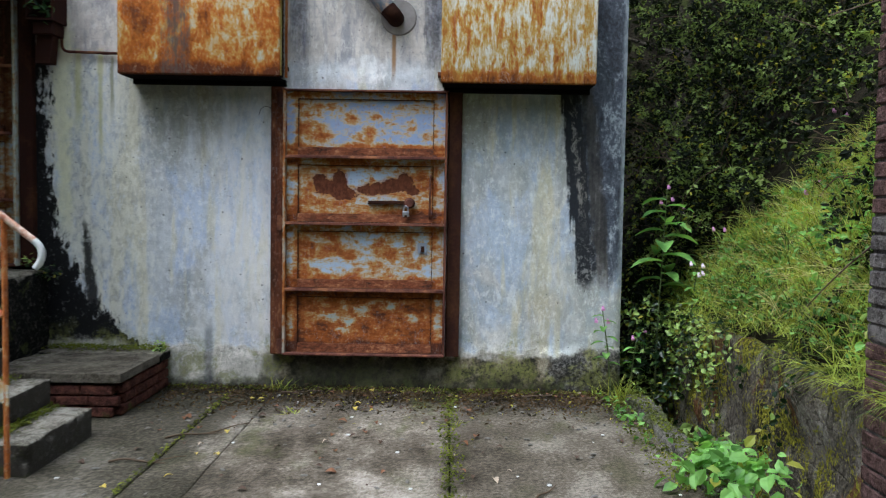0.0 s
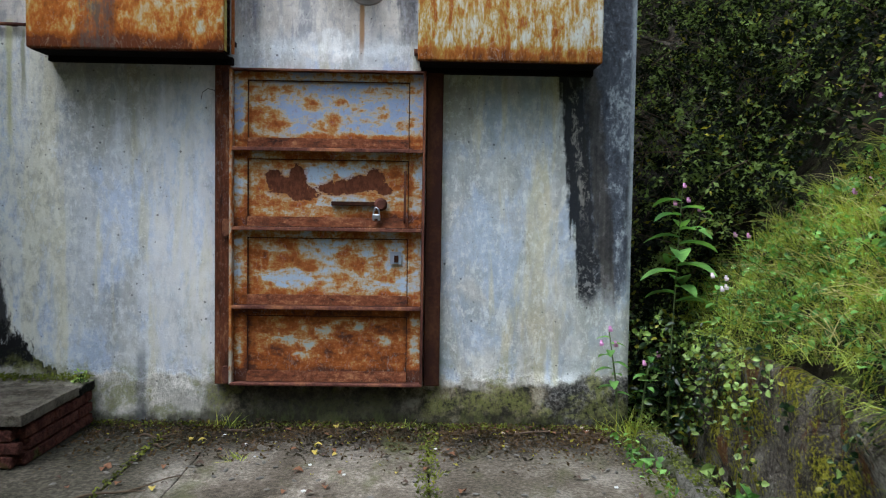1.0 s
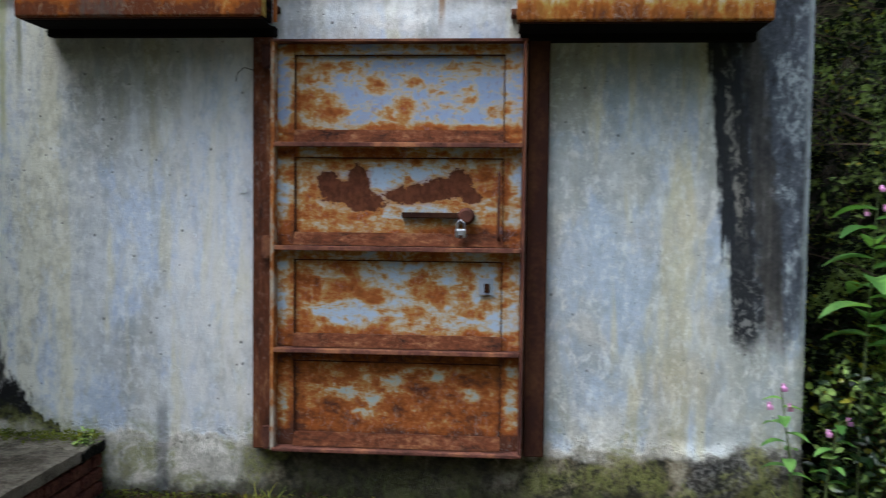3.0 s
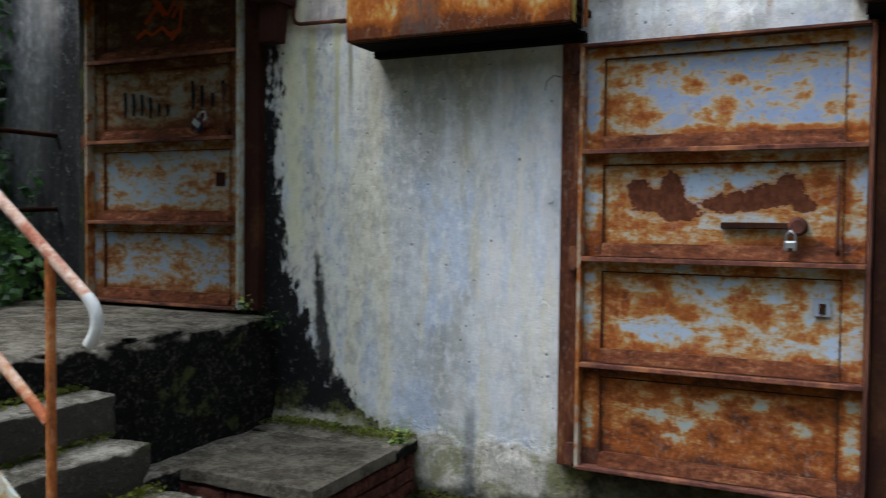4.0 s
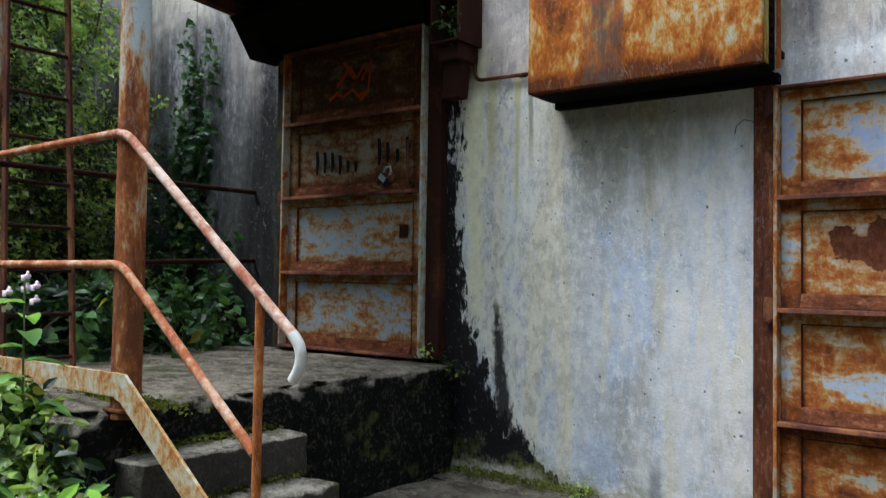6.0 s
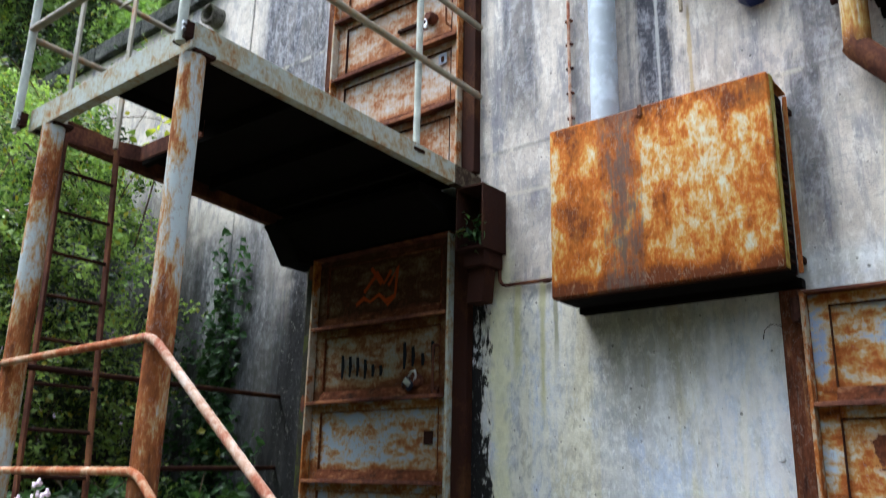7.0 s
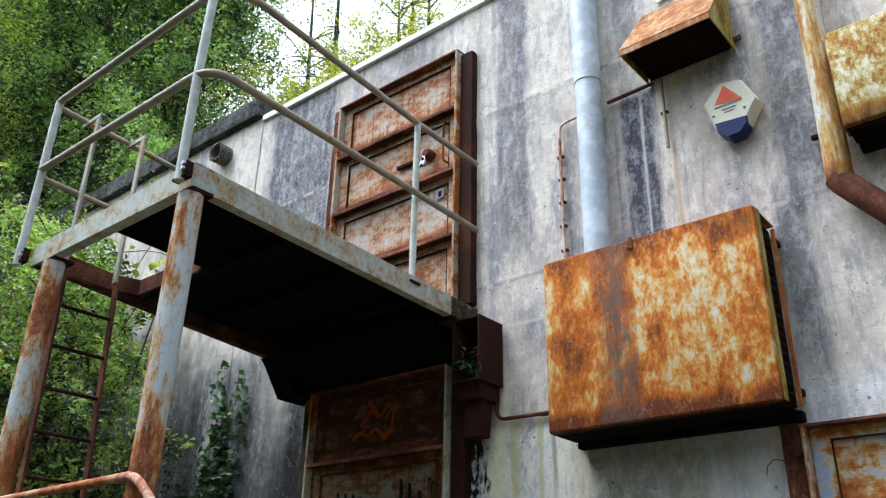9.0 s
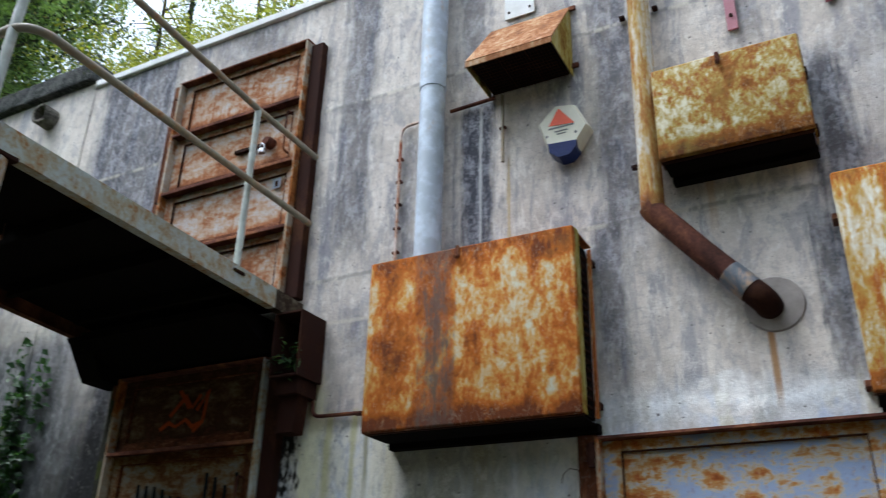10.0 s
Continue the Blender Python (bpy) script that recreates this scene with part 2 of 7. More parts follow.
    brown_ = m.mul(m.step(u_, 0.13, 0.17), m.step(u_, 0.275, 0.235))
    grime = m.mix(m.mul(brown_, 0.9), grime, m.ramp(m.add(m.mul(mess, 0.6), m.mul(streak2, 0.4)), (0.43, (0.016, 0.015, 0.015)), (0.52, (0.065, 0.058, 0.052)), (0.60, (0.17, 0.155, 0.14))))
    tar = m.step(m.add(u_, m.mul(m.sub(mott, 0.5), 0.10)), 0.165, 0.125)
    seam = m.mul(m.step(m.math("ABSOLUTE", m.sub(u_, m.add(0.085, m.mul(m.sub(patch2, 0.5), 0.10)))), 0.026, 0.008), m.mul(m.step(mott, 0.45, 0.56), m.mul(m.step(m.z, 1.15, 1.5), m.step(m.z, 2.3, 2.0))))
    low_speck = m.mul(m.step(m.z, 1.25, 0.85), m.step(m.add(m.mul(fine, 0.5), m.mul(mott, 0.5)), 0.50, 0.57))
    grime = m.mix(m.mul(tar, 0.96), grime, m.mix(low_speck, (0.007, 0.008, 0.012), (0.20, 0.195, 0.19)))
    grime = m.mix(m.mul(m.mul(seam, tar), 0.75), grime, (0.30, 0.28, 0.25))
    col = m.mix(m.mul(m.mul(m.step(edge, 1.450, 1.480), tail), 0.97), col, grime)
    # the light caught on the arris is painted as a pale strip
    lit_arris = m.mul(m.step(m.add(m.x, m.mul(ragged, 0.05)), 1.925, 1.955), m.step(m.z, 0.7, 1.0))
    col = m.mix(m.mul(lit_arris, 0.72), col, m.mix(m.step(mott, 0.44, 0.58), (0.46, 0.50, 0.54), (0.24, 0.26, 0.28)))
    # black run at the left, spreading towards the foot
    spread = m.mul(m.math("POWER", m.math("MAXIMUM", m.sub(1.25, m.z), 0.0), 1.7), 0.62)
    edge = m.add(m.sub(m.x, spread), m.add(m.mul(m.sub(streak2, 0.5), 0.12), m.add(m.mul(ragged, 0.30), m.add(m.mul(m.sub(patch2, 0.5), 0.45), m.mul(m.sub(patch, 0.5), 0.30)))))
    black = m.mix(m.step(m.add(m.mul(fine, 0.5), m.mul(mott, 0.5)), 0.54, 0.64), (0.008, 0.008, 0.009), (0.16, 0.16, 0.15))
    edge = m.add(edge, m.mul(m.step(m.z, 1.3, 1.9), 0.06))
    col = m.mix(m.mul(m.mul(m.step(edge, -2.35, -2.40), m.step(m.x, -3.1, -3.0)), m.step(m.add(m.z, m.mul(ragged, 0.4)), 2.75, 2.45)), col, black)
    # and a streaky one against the jamb of the low door
    strip = m.step(m.add(m.x, m.add(m.mul(m.sub(streak2, 0.5), 0.55), m.add(m.mul(ragged, 0.12), m.mul(m.sub(m.z, 2.0), -0.16)))), -4.50, -4.22)
    col = m.mix(m.mul(m.mul(strip, m.step(m.x, -3.0, -3.1)), m.mul(m.step(m.add(m.z, m.mul(ragged, 0.8)), 3.15, 2.5), 0.93)), col, black)
    tongue = m.mul(m.step(m.add(m.math("ABSOLUTE", m.sub(m.x, m.add(-2.15, m.mul(m.sub(1.2, m.z), 0.10)))), m.add(m.add(m.mul(ragged, 0.12), m.mul(m.sub(patch2, 0.5), 0.12)), m.mul(m.sub(m.z, 0.7), 0.075))), 0.065, 0.035), m.mul(m.step(m.z, 0.45, 0.6), m.step(m.add(m.z, m.mul(ragged, 0.3)), 1.30, 1.12)))
    col = m.mix(m.mul(tongue, 0.95), col, black)
    # foot: moss, earth splash and rough plaster
    foot = m.add(m.z, m.add(m.mul(ragged, 0.22), m.mul(m.sub(blotch, 0.5), 0.25)))
    right = m.step(m.x, -0.9, -0.6)
    cream = m.ramp(m.add(m.mul(patch2, 0.6), m.mul(fine, 0.4)), (0.38, (0.24, 0.22, 0.16)), (0.48, (0.52, 0.49, 0.42)), (0.58, (0.76, 0.70, 0.64)))
    col = m.mix(m.mul(m.step(foot, 0.30, 0.24), 0.88), col, cream)
    footc = m.ramp(m.add(m.mul(m.noise(6, 8, 0.72), 0.7), m.mul(fine, 0.3)), (0.40, (0.016, 0.016, 0.012)), (0.47, (0.075, 0.066, 0.044)), (0.53, (0.21, 0.175, 0.12)), (0.61, (0.42, 0.38, 0.29)))
    col = m.mix(m.mul(m.step(foot, 0.27, 0.20), right), col, footc)
    col = m.mix(m.mul(m.mul(m.step(foot, 0.30, 0.24), m.step(m.add(m.x, m.mul(ragged, 0.3)), 1.36, 1.44)), 0.8), col, m.mix(m.step(fine, 0.45, 0.65), (0.022, 0.022, 0.024), (0.20, 0.195, 0.19)))
    mossy = m.mul(m.step(m.noise(2.8, 7, 0.68, m.scaled(1.3, 1, 1.2, (8, 1, 3)), 0.4), 0.49, 0.58), m.step(foot, 0.48, 0.22))
    col = m.mix(m.mul(mossy, m.mul(m.step(fine, 0.35, 0.55), 0.7)), col, (0.20, 0.205, 0.055))
    # the foot goes darker below the door
    dark = m.mul(m.step(m.math("ABSOLUTE", m.sub(m.x, 0.02)), 0.75, 0.45), m.step(foot, 0.26, 0.14))
    col = m.mix(m.mul(dark, 0.75), col, (0.025, 0.025, 0.021))
    col = m.mix(m.mul(m.step(foot, 0.06, -0.03), 0.85), col, m.mix(m.step(patch2, 0.45, 0.6), (0.022, 0.020, 0.013), (0.075, 0.085, 0.025)))
    # damp mark at the plinth
    mark = m.mul(m.step(m.add(m.math("ABSOLUTE", m.sub(m.x, -1.20)), m.mul(ragged, 0.06)), 0.05, 0.015), m.step(m.z, 0.48, 0.36))
    col = m.mix(m.mul(mark, 0.6), col, (0.07, 0.08, 0.10))
    # pale filler patch over the door and the rust run under the pipe stub
    r = m.math("SQRT", m.add(m.math("POWER", m.mul(m.sub(m.x, -0.02), 1 / 0.17), 2.0), m.math("POWER", m.mul(m.sub(m.z, 2.38), 1 / 0.11), 2.0)))
    col = m.mix(m.mul(m.step(m.add(r, m.mul(ragged, 1.6)), 1.1, 0.85), m.add(0.45, m.mul(m.step(mott, 0.56, 0.46), 0.5))), col, m.mix(m.step(patch2, 0.4, 0.6), (0.60, 0.58, 0.57), (0.84, 0.83, 0.82)))
    drip = m.mul(m.step(m.math("ABSOLUTE", m.sub(m.add(m.x, m.mul(ragged, 0.02)), 0.20)), 0.022, 0.008), m.mul(m.step(m.z, 2.25, 2.45), m.step(m.z, 2.8, 2.7)))
    col = m.mix(m.mul(drip, 0.85), col, (0.34, 0.17, 0.05))
    # casting joints
    for zj, xa, xb in ((3.34, -2.6, 0.6), (3.05, -2.5, -1.7), (4.62, -6, 3)):
        line = m.mul(m.step(m.math("ABSOLUTE", m.sub(m.add(m.z, m.mul(ragged, 0.03)), zj)), 0.022, 0.004), m.mul(m.step(m.x, xa, xa + 0.1), m.step(m.x, xb + 0.1, xb)))
        col = m.mix(m.mul(line, 0.5), col, m.mix(m.step(patch, 0.45, 0.55), (0.15, 0.15, 0.15), (0.64, 0.60, 0.50)))
    col = m.mix(m.mul(pits, 0.7), col, (0.05, 0.05, 0.052))
    h = m.add(m.add(m.mul(fine, 0.34), m.add(m.mul(blotch, 0.5), m.mul(patch2, 0.40))), m.sub(m.mul(speck, 0.10), m.add(m.mul(dots, 0.25), m.mul(pits, 0.3))))
    h = m.add(h, m.mul(m.step(foot, 0.32, 0.24), m.add(m.mul(mott, 1.3), m.mul(fine, 0.6))))
    return m.done(col, h, 0.015, rough=m.ramp(blotch, (0.3, 0.75), (0.7, 0.95)), strength=0.7)


def rusty(name, paint, amount, seed, stretch=(1.5, 1.0, 4.0), brown=(), edges=(), runs=(), lines=(), second=None, rough=0.7, share=0.0, grime=1.0, wobble=1.7, fresh=0.0):
    """Flaking paint over rust. amount: 0 all paint, 1 all rust. brown: dark bare patches (x, z, rx, rz). edges: heights that rust collects above.
    runs: dark vertical bands (x, half width)."""
    m = Mat(name, rough)
    sh = (seed * 3.7, seed * 1.3, seed * 5.1)
    big = m.noise(2.6, 7, 0.68, m.scaled(*stretch, sh))
    small = m.noise(9.0, 6, 0.7, m.scaled(stretch[0] * 1.2, 1, stretch[2] * 0.8, sh))
    fine = m.noise(60, 4, 0.6)
    crisp = m.noise(26.0, 6, 0.75, m.scaled(stretch[0], 1, stretch[2], sh))
    v = m.add(m.add(m.add(m.mul(big, 0.52), m.mul(small, 0.30)), m.mul(crisp, 0.18)), (amount - 0.5) * 0.5)
    for xl in lines:
        v = m.add(v, m.mul(m.step(m.add(m.math("ABSOLUTE", m.sub(m.x, xl)), m.mul(m.sub(crisp, 0.5), 0.04)), 0.028, 0.004), 0.10))
    for z0, d, k in edges:
        v = m.add(v, m.mul(m.mul(m.step(m.z, z0 - 0.004, z0), m.step(m.add(m.z, m.mul(m.sub(small, 0.5), 0.09)), z0 + d * 1.5, z0 + d * 0.5)), k))
    second = second or tuple(min(1, c * 1.25 + 0.03) for c in paint)
    tone = m.noise(3.0, 5, 0.6, m.scaled(stretch[0], 1, stretch[2] * 0.5, (seed, 7, seed)))
    coat = m.mix(m.step(tone, 0.42 - share, 0.58 - share), paint, second)
    rv = m.add(m.add(m.mul(small, 0.50), m.mul(crisp, 0.35)), m.mul(m.sub(v, 0.5), 1.0))
    rust = m.ramp(rv, (0.34 + fresh, (0.47, 0.27, 0.11)), (0.43 + fresh, (0.42, 0.16, 0.042)), (0.52 + fresh, (0.29, 0.095, 0.028)), (0.62 + fresh, (0.14, 0.046, 0.020)), (0.76 + fresh, (0.06, 0.025, 0.016)))
    rust = m.mix(m.mul(m.step(fine, 0.52, 0.66), 0.25), rust, (0.42, 0.20, 0.075))
    coat = m.mix(m.mul(m.step(fine, 0.5, 0.64), 0.3), coat, tuple(c * 0.6 for c in paint))
    mask = m.step(v, 0.492, 0.535)
    stain = m.mul(m.step(v, 0.40, 0.51), 0.58)
    col = m.mix(stain, coat, m.mix(small, (0.30, 0.19, 0.11), (0.46, 0.27, 0.11)))
    col = m.mix(mask, col, rust)
    for x, z, rx, rz in brown:
        r = m.math("SQRT", m.add(m.math("POWER", m.mul(m.sub(m.x, x), 1 / rx), 2.0), m.math("POWER", m.mul(m.sub(m.z, z), 1 / rz), 2.0)))
        inside = m.step(m.add(r, m.add(m.mul(m.sub(small, 0.5), wobble), m.mul(m.sub(crisp, 0.5), wobble * 0.7))), 1.0, 0.94)
        col = m.mix(inside, col, m.mix(fine, (0.085, 0.030, 0.018), (0.14, 0.05, 0.026)))
        mask = m.math("MAXIMUM", mask, inside)
    for x, w in runs:
        band = m.step(m.add(m.math("ABSOLUTE", m.sub(m.x, x)), m.mul(m.sub(small, 0.5), 0.12)), w, w * 0.5)
        col = m.mix(m.mul(band, m.add(0.35, m.mul(m.step(big, 0.4, 0.6), 0.4))), col, (0.085, 0.055, 0.048))
    if grime != 1.0:
        col = m.mix(1.0, col, (grime, grime, grime), "MULTIPLY")
    h = m.add(m.mul(mask, 0.35), m.add(m.mul(fine, 0.35), m.mul(m.mul(small, mask), 0.6)))
    return m.done(col, h, 0.004, rough=m.mix(mask, (0.5,) * 3, (0.9,) * 3), strength=0.9)


def cover_rust(name, seed, pale, ochre, rust, deep, bias=0.0, lichen=0.3, foot=None, top=None, band=None, patches=(), stretch=(1.5, 1.5, 0.9), scale=1.0, brown=(), mixed=None, grain=(26, 26, 0.9), hair=0.18, crisp=1.0):
    """Thin old paint that rust has soaked through softly. bias: more rust above 0. foot, top: heights of a rusted border.
    band: a sooty vertical run (x, half width). patches: where the paint holds on, or rust breaks through below 0 (x, z, rx, rz, strength).
    brown: bare scorched places (x, z, rx, rz)."""
    m = Mat(name, 0.72)
    sh = (seed * 2.3, seed * 1.7, seed * 4.1)
    a = m.noise(4.2 * scale, 8, 0.70, m.scaled(*stretch, sh), 0.35)
    b = m.noise(15 * scale, 7, 0.72, m.scaled(stretch[0], stretch[1], stretch[2] * 0.8, sh), 0.2)
    c = m.noise(52, 6, 0.7, m.scaled(1, 1, 0.6, sh))
    line = m.noise(1.0, 7, 0.66, m.scaled(*grain, sh))
    v = m.add(m.add(m.add(m.mul(a, 0.56 - hair * 0.67), m.mul(b, 0.30 - hair * 0.22)), m.add(m.mul(c, 0.14 - hair * 0.11), m.mul(line, hair))), bias)
    for x, z, rx, rz, k in patches:
        r = m.math("SQRT", m.add(m.math("POWER", m.mul(m.sub(m.x, x), 1 / rx), 2.0), m.math("POWER", m.mul(m.sub(m.z, z), 1 / rz), 2.0)))
        v = m.sub(v, m.mul(m.step(m.add(r, m.mul(m.sub(b, 0.5), 1.2)), 1.2, 0.3), k))
    wob = m.mul(m.sub(b, 0.5), 0.10)
    if foot is not None:
        v = m.add(v, m.mul(m.step(m.add(m.z, wob), foot + 0.12, foot + 0.03), 0.10))
    if top is not None:
        v = m.add(v, m.mul(m.step(m.add(m.z, wob), top - 0.10, top - 0.01), 0.07))
    mixed = mixed or tuple((p + q) * 0.5 for p, q in zip(pale, ochre))
    col = m.ramp(v, *((0.485 + (p - 0.485) / crisp, c_) for p, c_ in ((0.385, pale), (0.435, mixed), (0.475, ochre), (0.525, rust), (0.575, tuple(q * 0.7 for q in rust)), (0.64, deep))))
    thick = m.noise(2.6, 6, 0.66, m.scaled(*stretch, (seed, 3, seed * 2)))
    col = m.mix(m.mul(m.step(thick, 0.52, 0.66), lichen), col, m.mix(c, tuple(q * 0.55 for q in ochre), tuple(q * 0.95 for q in ochre)))
    col = m.mix(m.mul(m.step(c, 0.54, 0.66), 0.35), col, m.mix(0.5, deep, rust))
    col = m.mix(m.mul(m.step(c, 0.44, 0.36), 0.18), col, mixed)
    crack = m.step(m.math("ABSOLUTE", m.sub(m.noise(8, 4, 0.6, m.scaled(1.6, 1.6, 0.8, sh), 0.8), 0.5)), 0.011, 0.003)
    col = m.mix(m.mul(crack, m.mul(m.step(thick, 0.56, 0.44), 0.22)), col, pale)
    if band:
        inb = m.step(m.add(m.math("ABSOLUTE", m.sub(m.x, band[0])), m.add(m.mul(m.sub(line, 0.5), 0.12), wob)), band[1], band[1] * 0.6)
        col = m.mix(m.mul(inb, m.mul(m.step(m.add(m.mul(b, 0.6), m.mul(line, 0.4)), 0.60, 0.42), 0.9)), col, m.mix(c, (0.040, 0.026, 0.022), (0.17, 0.125, 0.11)))
    near = None
    for x, z, rx, rz in brown:
        r = m.math("SQRT", m.add(m.math("POWER", m.mul(m.sub(m.x, x), 1 / rx), 2.0), m.math("POWER", m.mul(m.sub(m.z, z), 1 / rz), 2.0)))
        near = r if near is None else m.math("SMOOTH_MIN", near, r)
    if near is not None:
        near = m.add(near, m.add(m.mul(m.sub(b, 0.5), 1.9), m.mul(m.sub(c, 0.5), 0.7)))
        col = m.mix(m.mul(m.step(near, 1.35, 1.05), 0.55), col, (0.40, 0.17, 0.05))
        col = m.mix(m.step(near, 1.03, 0.95), col, m.mix(m.step(c, 0.38, 0.64), (0.080, 0.027, 0.015), (0.140, 0.048, 0.024)))
    return m.done(col, m.add(m.add(m.mul(c, 0.5), m.mul(b, 0.4)), m.mul(v, 0.5)), 0.004, rough=m.ramp(v, (0.44, 0.5), (0.54, 0.88)), strength=0.9)


def plain_rust(name, dark=0.5, seed=1.0):
    """Dull red-brown oxide on flat steel."""
    m = Mat(name, 0.85)
    n = m.noise(4, 7, 0.7, m.scaled(1, 1, 0.5, (seed, seed, seed)))
    f = m.noise(55, 4, 0.6)
    col = m.ramp(m.add(m.mul(n, 0.8), m.mul(f, 0.2)), (0.35, (0.028, 0.014, 0.012)), (0.5, (0.075 * dark * 2, 0.030 * dark * 2, 0.022 * dark * 2)), (0.66, (0.20 * dark * 2, 0.085 * dark * 2, 0.040 * dark * 2)))
    return m.done(col, m.add(m.mul(n, 0.4), m.mul(f, 0.4)), 0.004)


def rail_paint(name, paint, amount, seed, rust=(0.28, 0.10, 0.045)):
    """Old paint on steel, worn thin and stained through to rust in long patches."""
    m = Mat(name, 0.5)
    n = m.add(m.mul(m.noise(4.5, 7, 0.68, m.scaled(1.6, 1.6, 0.6, (seed, 2, seed)), 0.5), 0.65), m.mul(m.noise(22, 6, 0.7, m.scaled(1, 1, 0.5)), 0.35))
    k = 0.5 + (0.5 - amount) * 0.34
    coat = m.mix(m.step(m.noise(9, 5, 0.65), 0.4, 0.65), tuple(c * 0.72 for c in paint), paint)
    coat = m.mix(m.mul(m.step(n, k - 0.10, k + 0.01), 0.6), coat, (0.42, 0.27, 0.15))
    col = m.mix(m.step(n, k - 0.02, k + 0.035), coat, m.ramp(n, (k, (0.40, 0.20, 0.09)), (k + 0.06, rust), (k + 0.2, (0.12, 0.045, 0.025))))
    return m.done(col, m.add(n, m.mul(m.noise(80, 3), 0.3)), 0.004, rough=m.mix(m.step(n, k - 0.02, k + 0.03), (0.45,) * 3, (0.88,) * 3))


def yard_concrete():
    """Damp, dirty ground concrete with pale worn places and moss along the wall."""
    m = Mat("yard_concrete", 0.8)
    big = m.noise(0.9, 7, 0.62)
    mid = m.noise(4.5, 7, 0.65, m.scaled(1, 0.55, 1, (2, 2, 0)))
    fine = m.noise(45, 5, 0.65)
    grain = m.noise(120, 4, 0.65)
    v = m.add(m.add(m.mul(big, 0.40), m.mul(mid, 0.28)), m.add(m.mul(fine, 0.20), m.mul(grain, 0.12)))
    col = m.ramp(v, (0.40, (0.020, 0.016, 0.011)), (0.455, (0.070, 0.057, 0.042)), (0.51, (0.155, 0.131, 0.102)), (0.575, (0.36, 0.32, 0.272)))
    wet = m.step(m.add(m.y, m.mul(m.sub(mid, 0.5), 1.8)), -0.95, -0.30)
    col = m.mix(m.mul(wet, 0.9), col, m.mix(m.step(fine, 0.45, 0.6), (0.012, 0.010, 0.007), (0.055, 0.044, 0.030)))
    moss = m.mul(m.step(m.noise(2.3, 7, 0.68, m.scaled(1.2, 0.6, 1, (4, 9, 1))), 0.53, 0.66), m.step(m.y, -3.4, -0.6))
    col = m.mix(m.mul(moss, 0.6), col, (0.075, 0.085, 0.025))
    damp = m.mul(m.step(m.add(m.x, m.mul(m.sub(mid, 0.5), 1.6)), 0.55, 0.95), m.step(m.add(m.y, m.mul(m.sub(big, 0.5), 2.0)), -3.4, -2.6))
    col = m.mix(m.mul(damp, 0.42), col, m.mix(m.step(fine, 0.42, 0.62), (0.030, 0.025, 0.017), (0.10, 0.085, 0.062)))
    left = m.mul(m.step(m.add(m.x, m.mul(m.sub(mid, 0.5), 1.3)), -0.35, -0.95), 0.75)
    col = m.mix(left, col, m.mix(m.step(fine, 0.42, 0.62), (0.022, 0.021, 0.014), (0.075, 0.068, 0.048)))
    return m.done(col, m.add(m.mul(mid, 0.6), m.mul(fine, 0.5)), 0.012, rough=m.ramp(mid, (0.35, 0.55), (0.6, 0.9)))


def stone_grey(name, lo, hi, moss=0.3, seed=1.0, top_green=(0.085, 0.10, 0.03), worn=None):
    """Rough weathered concrete or stone with moss."""
    m = Mat(name, 0.9)
    n = m.noise(5, 8, 0.7, m.scaled(1, 1, 1, (seed, seed, seed)))
    f = m.noise(42, 6, 0.7)
    mid = m.noise(15, 7, 0.72, m.scaled(1, 1, 1, (seed, 1, 3)))
    grit = m.noise(150, 3, 0.6)
    pit = m.step(m.add(m.voronoi(34), m.mul(m.sub(f, 0.5), 0.35)), 0.16, 0.07)
    col = m.ramp(m.add(m.add(m.mul(n, 0.42), m.mul(mid, 0.30)), m.mul(f, 0.28)), (0.38, tuple(c * 0.45 for c in lo)), (0.46, lo), (0.55, hi), (0.66, tuple(min(1, c * 1.35) for c in hi)))
    col = m.mix(m.mul(m.step(grit, 0.56, 0.66), 0.5), col, tuple(c * 0.4 for c in lo))
    col = m.mix(m.mul(m.step(grit, 0.42, 0.34), 0.5), col, tuple(min(1, c * 1.5) for c in hi))
    col = m.mix(m.mul(pit, 0.55), col, tuple(c * 0.3 for c in lo))
    if worn:                                         # tops keep the stone's own colour, sides turn to this darker tone
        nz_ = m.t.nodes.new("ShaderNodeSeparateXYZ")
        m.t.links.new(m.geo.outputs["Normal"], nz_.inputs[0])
        upward = m.step(m.add(nz_.outputs[2], m.mul(m.sub(n, 0.5), 1.3)), 0.25, 0.6)
        tinge = m.mix(m.step(m.add(m.mul(mid, 0.4), m.mul(f, 0.6)), 0.50, 0.66), worn, tuple(c * 0.34 for c in hi))
        col = m.mix(upward, tinge, col)
    g = m.step(m.noise(3.1, 7, 0.7, m.scaled(1, 1, 1, (seed * 2, 5, seed))), 0.62 - moss * 0.2, 0.70 - moss * 0.2)
    col = m.mix(m.mul(g, 0.8), col, m.mix(f, tuple(c * 0.5 for c in top_green), tuple(c * 1.5 for c in top_green)))
    return m.done(col, m.add(m.add(n, m.mul(mid, 0.7)), m.sub(m.add(m.mul(f, 0.8), m.mul(grit, 0.35)), m.mul(pit, 0.4))), 0.034)


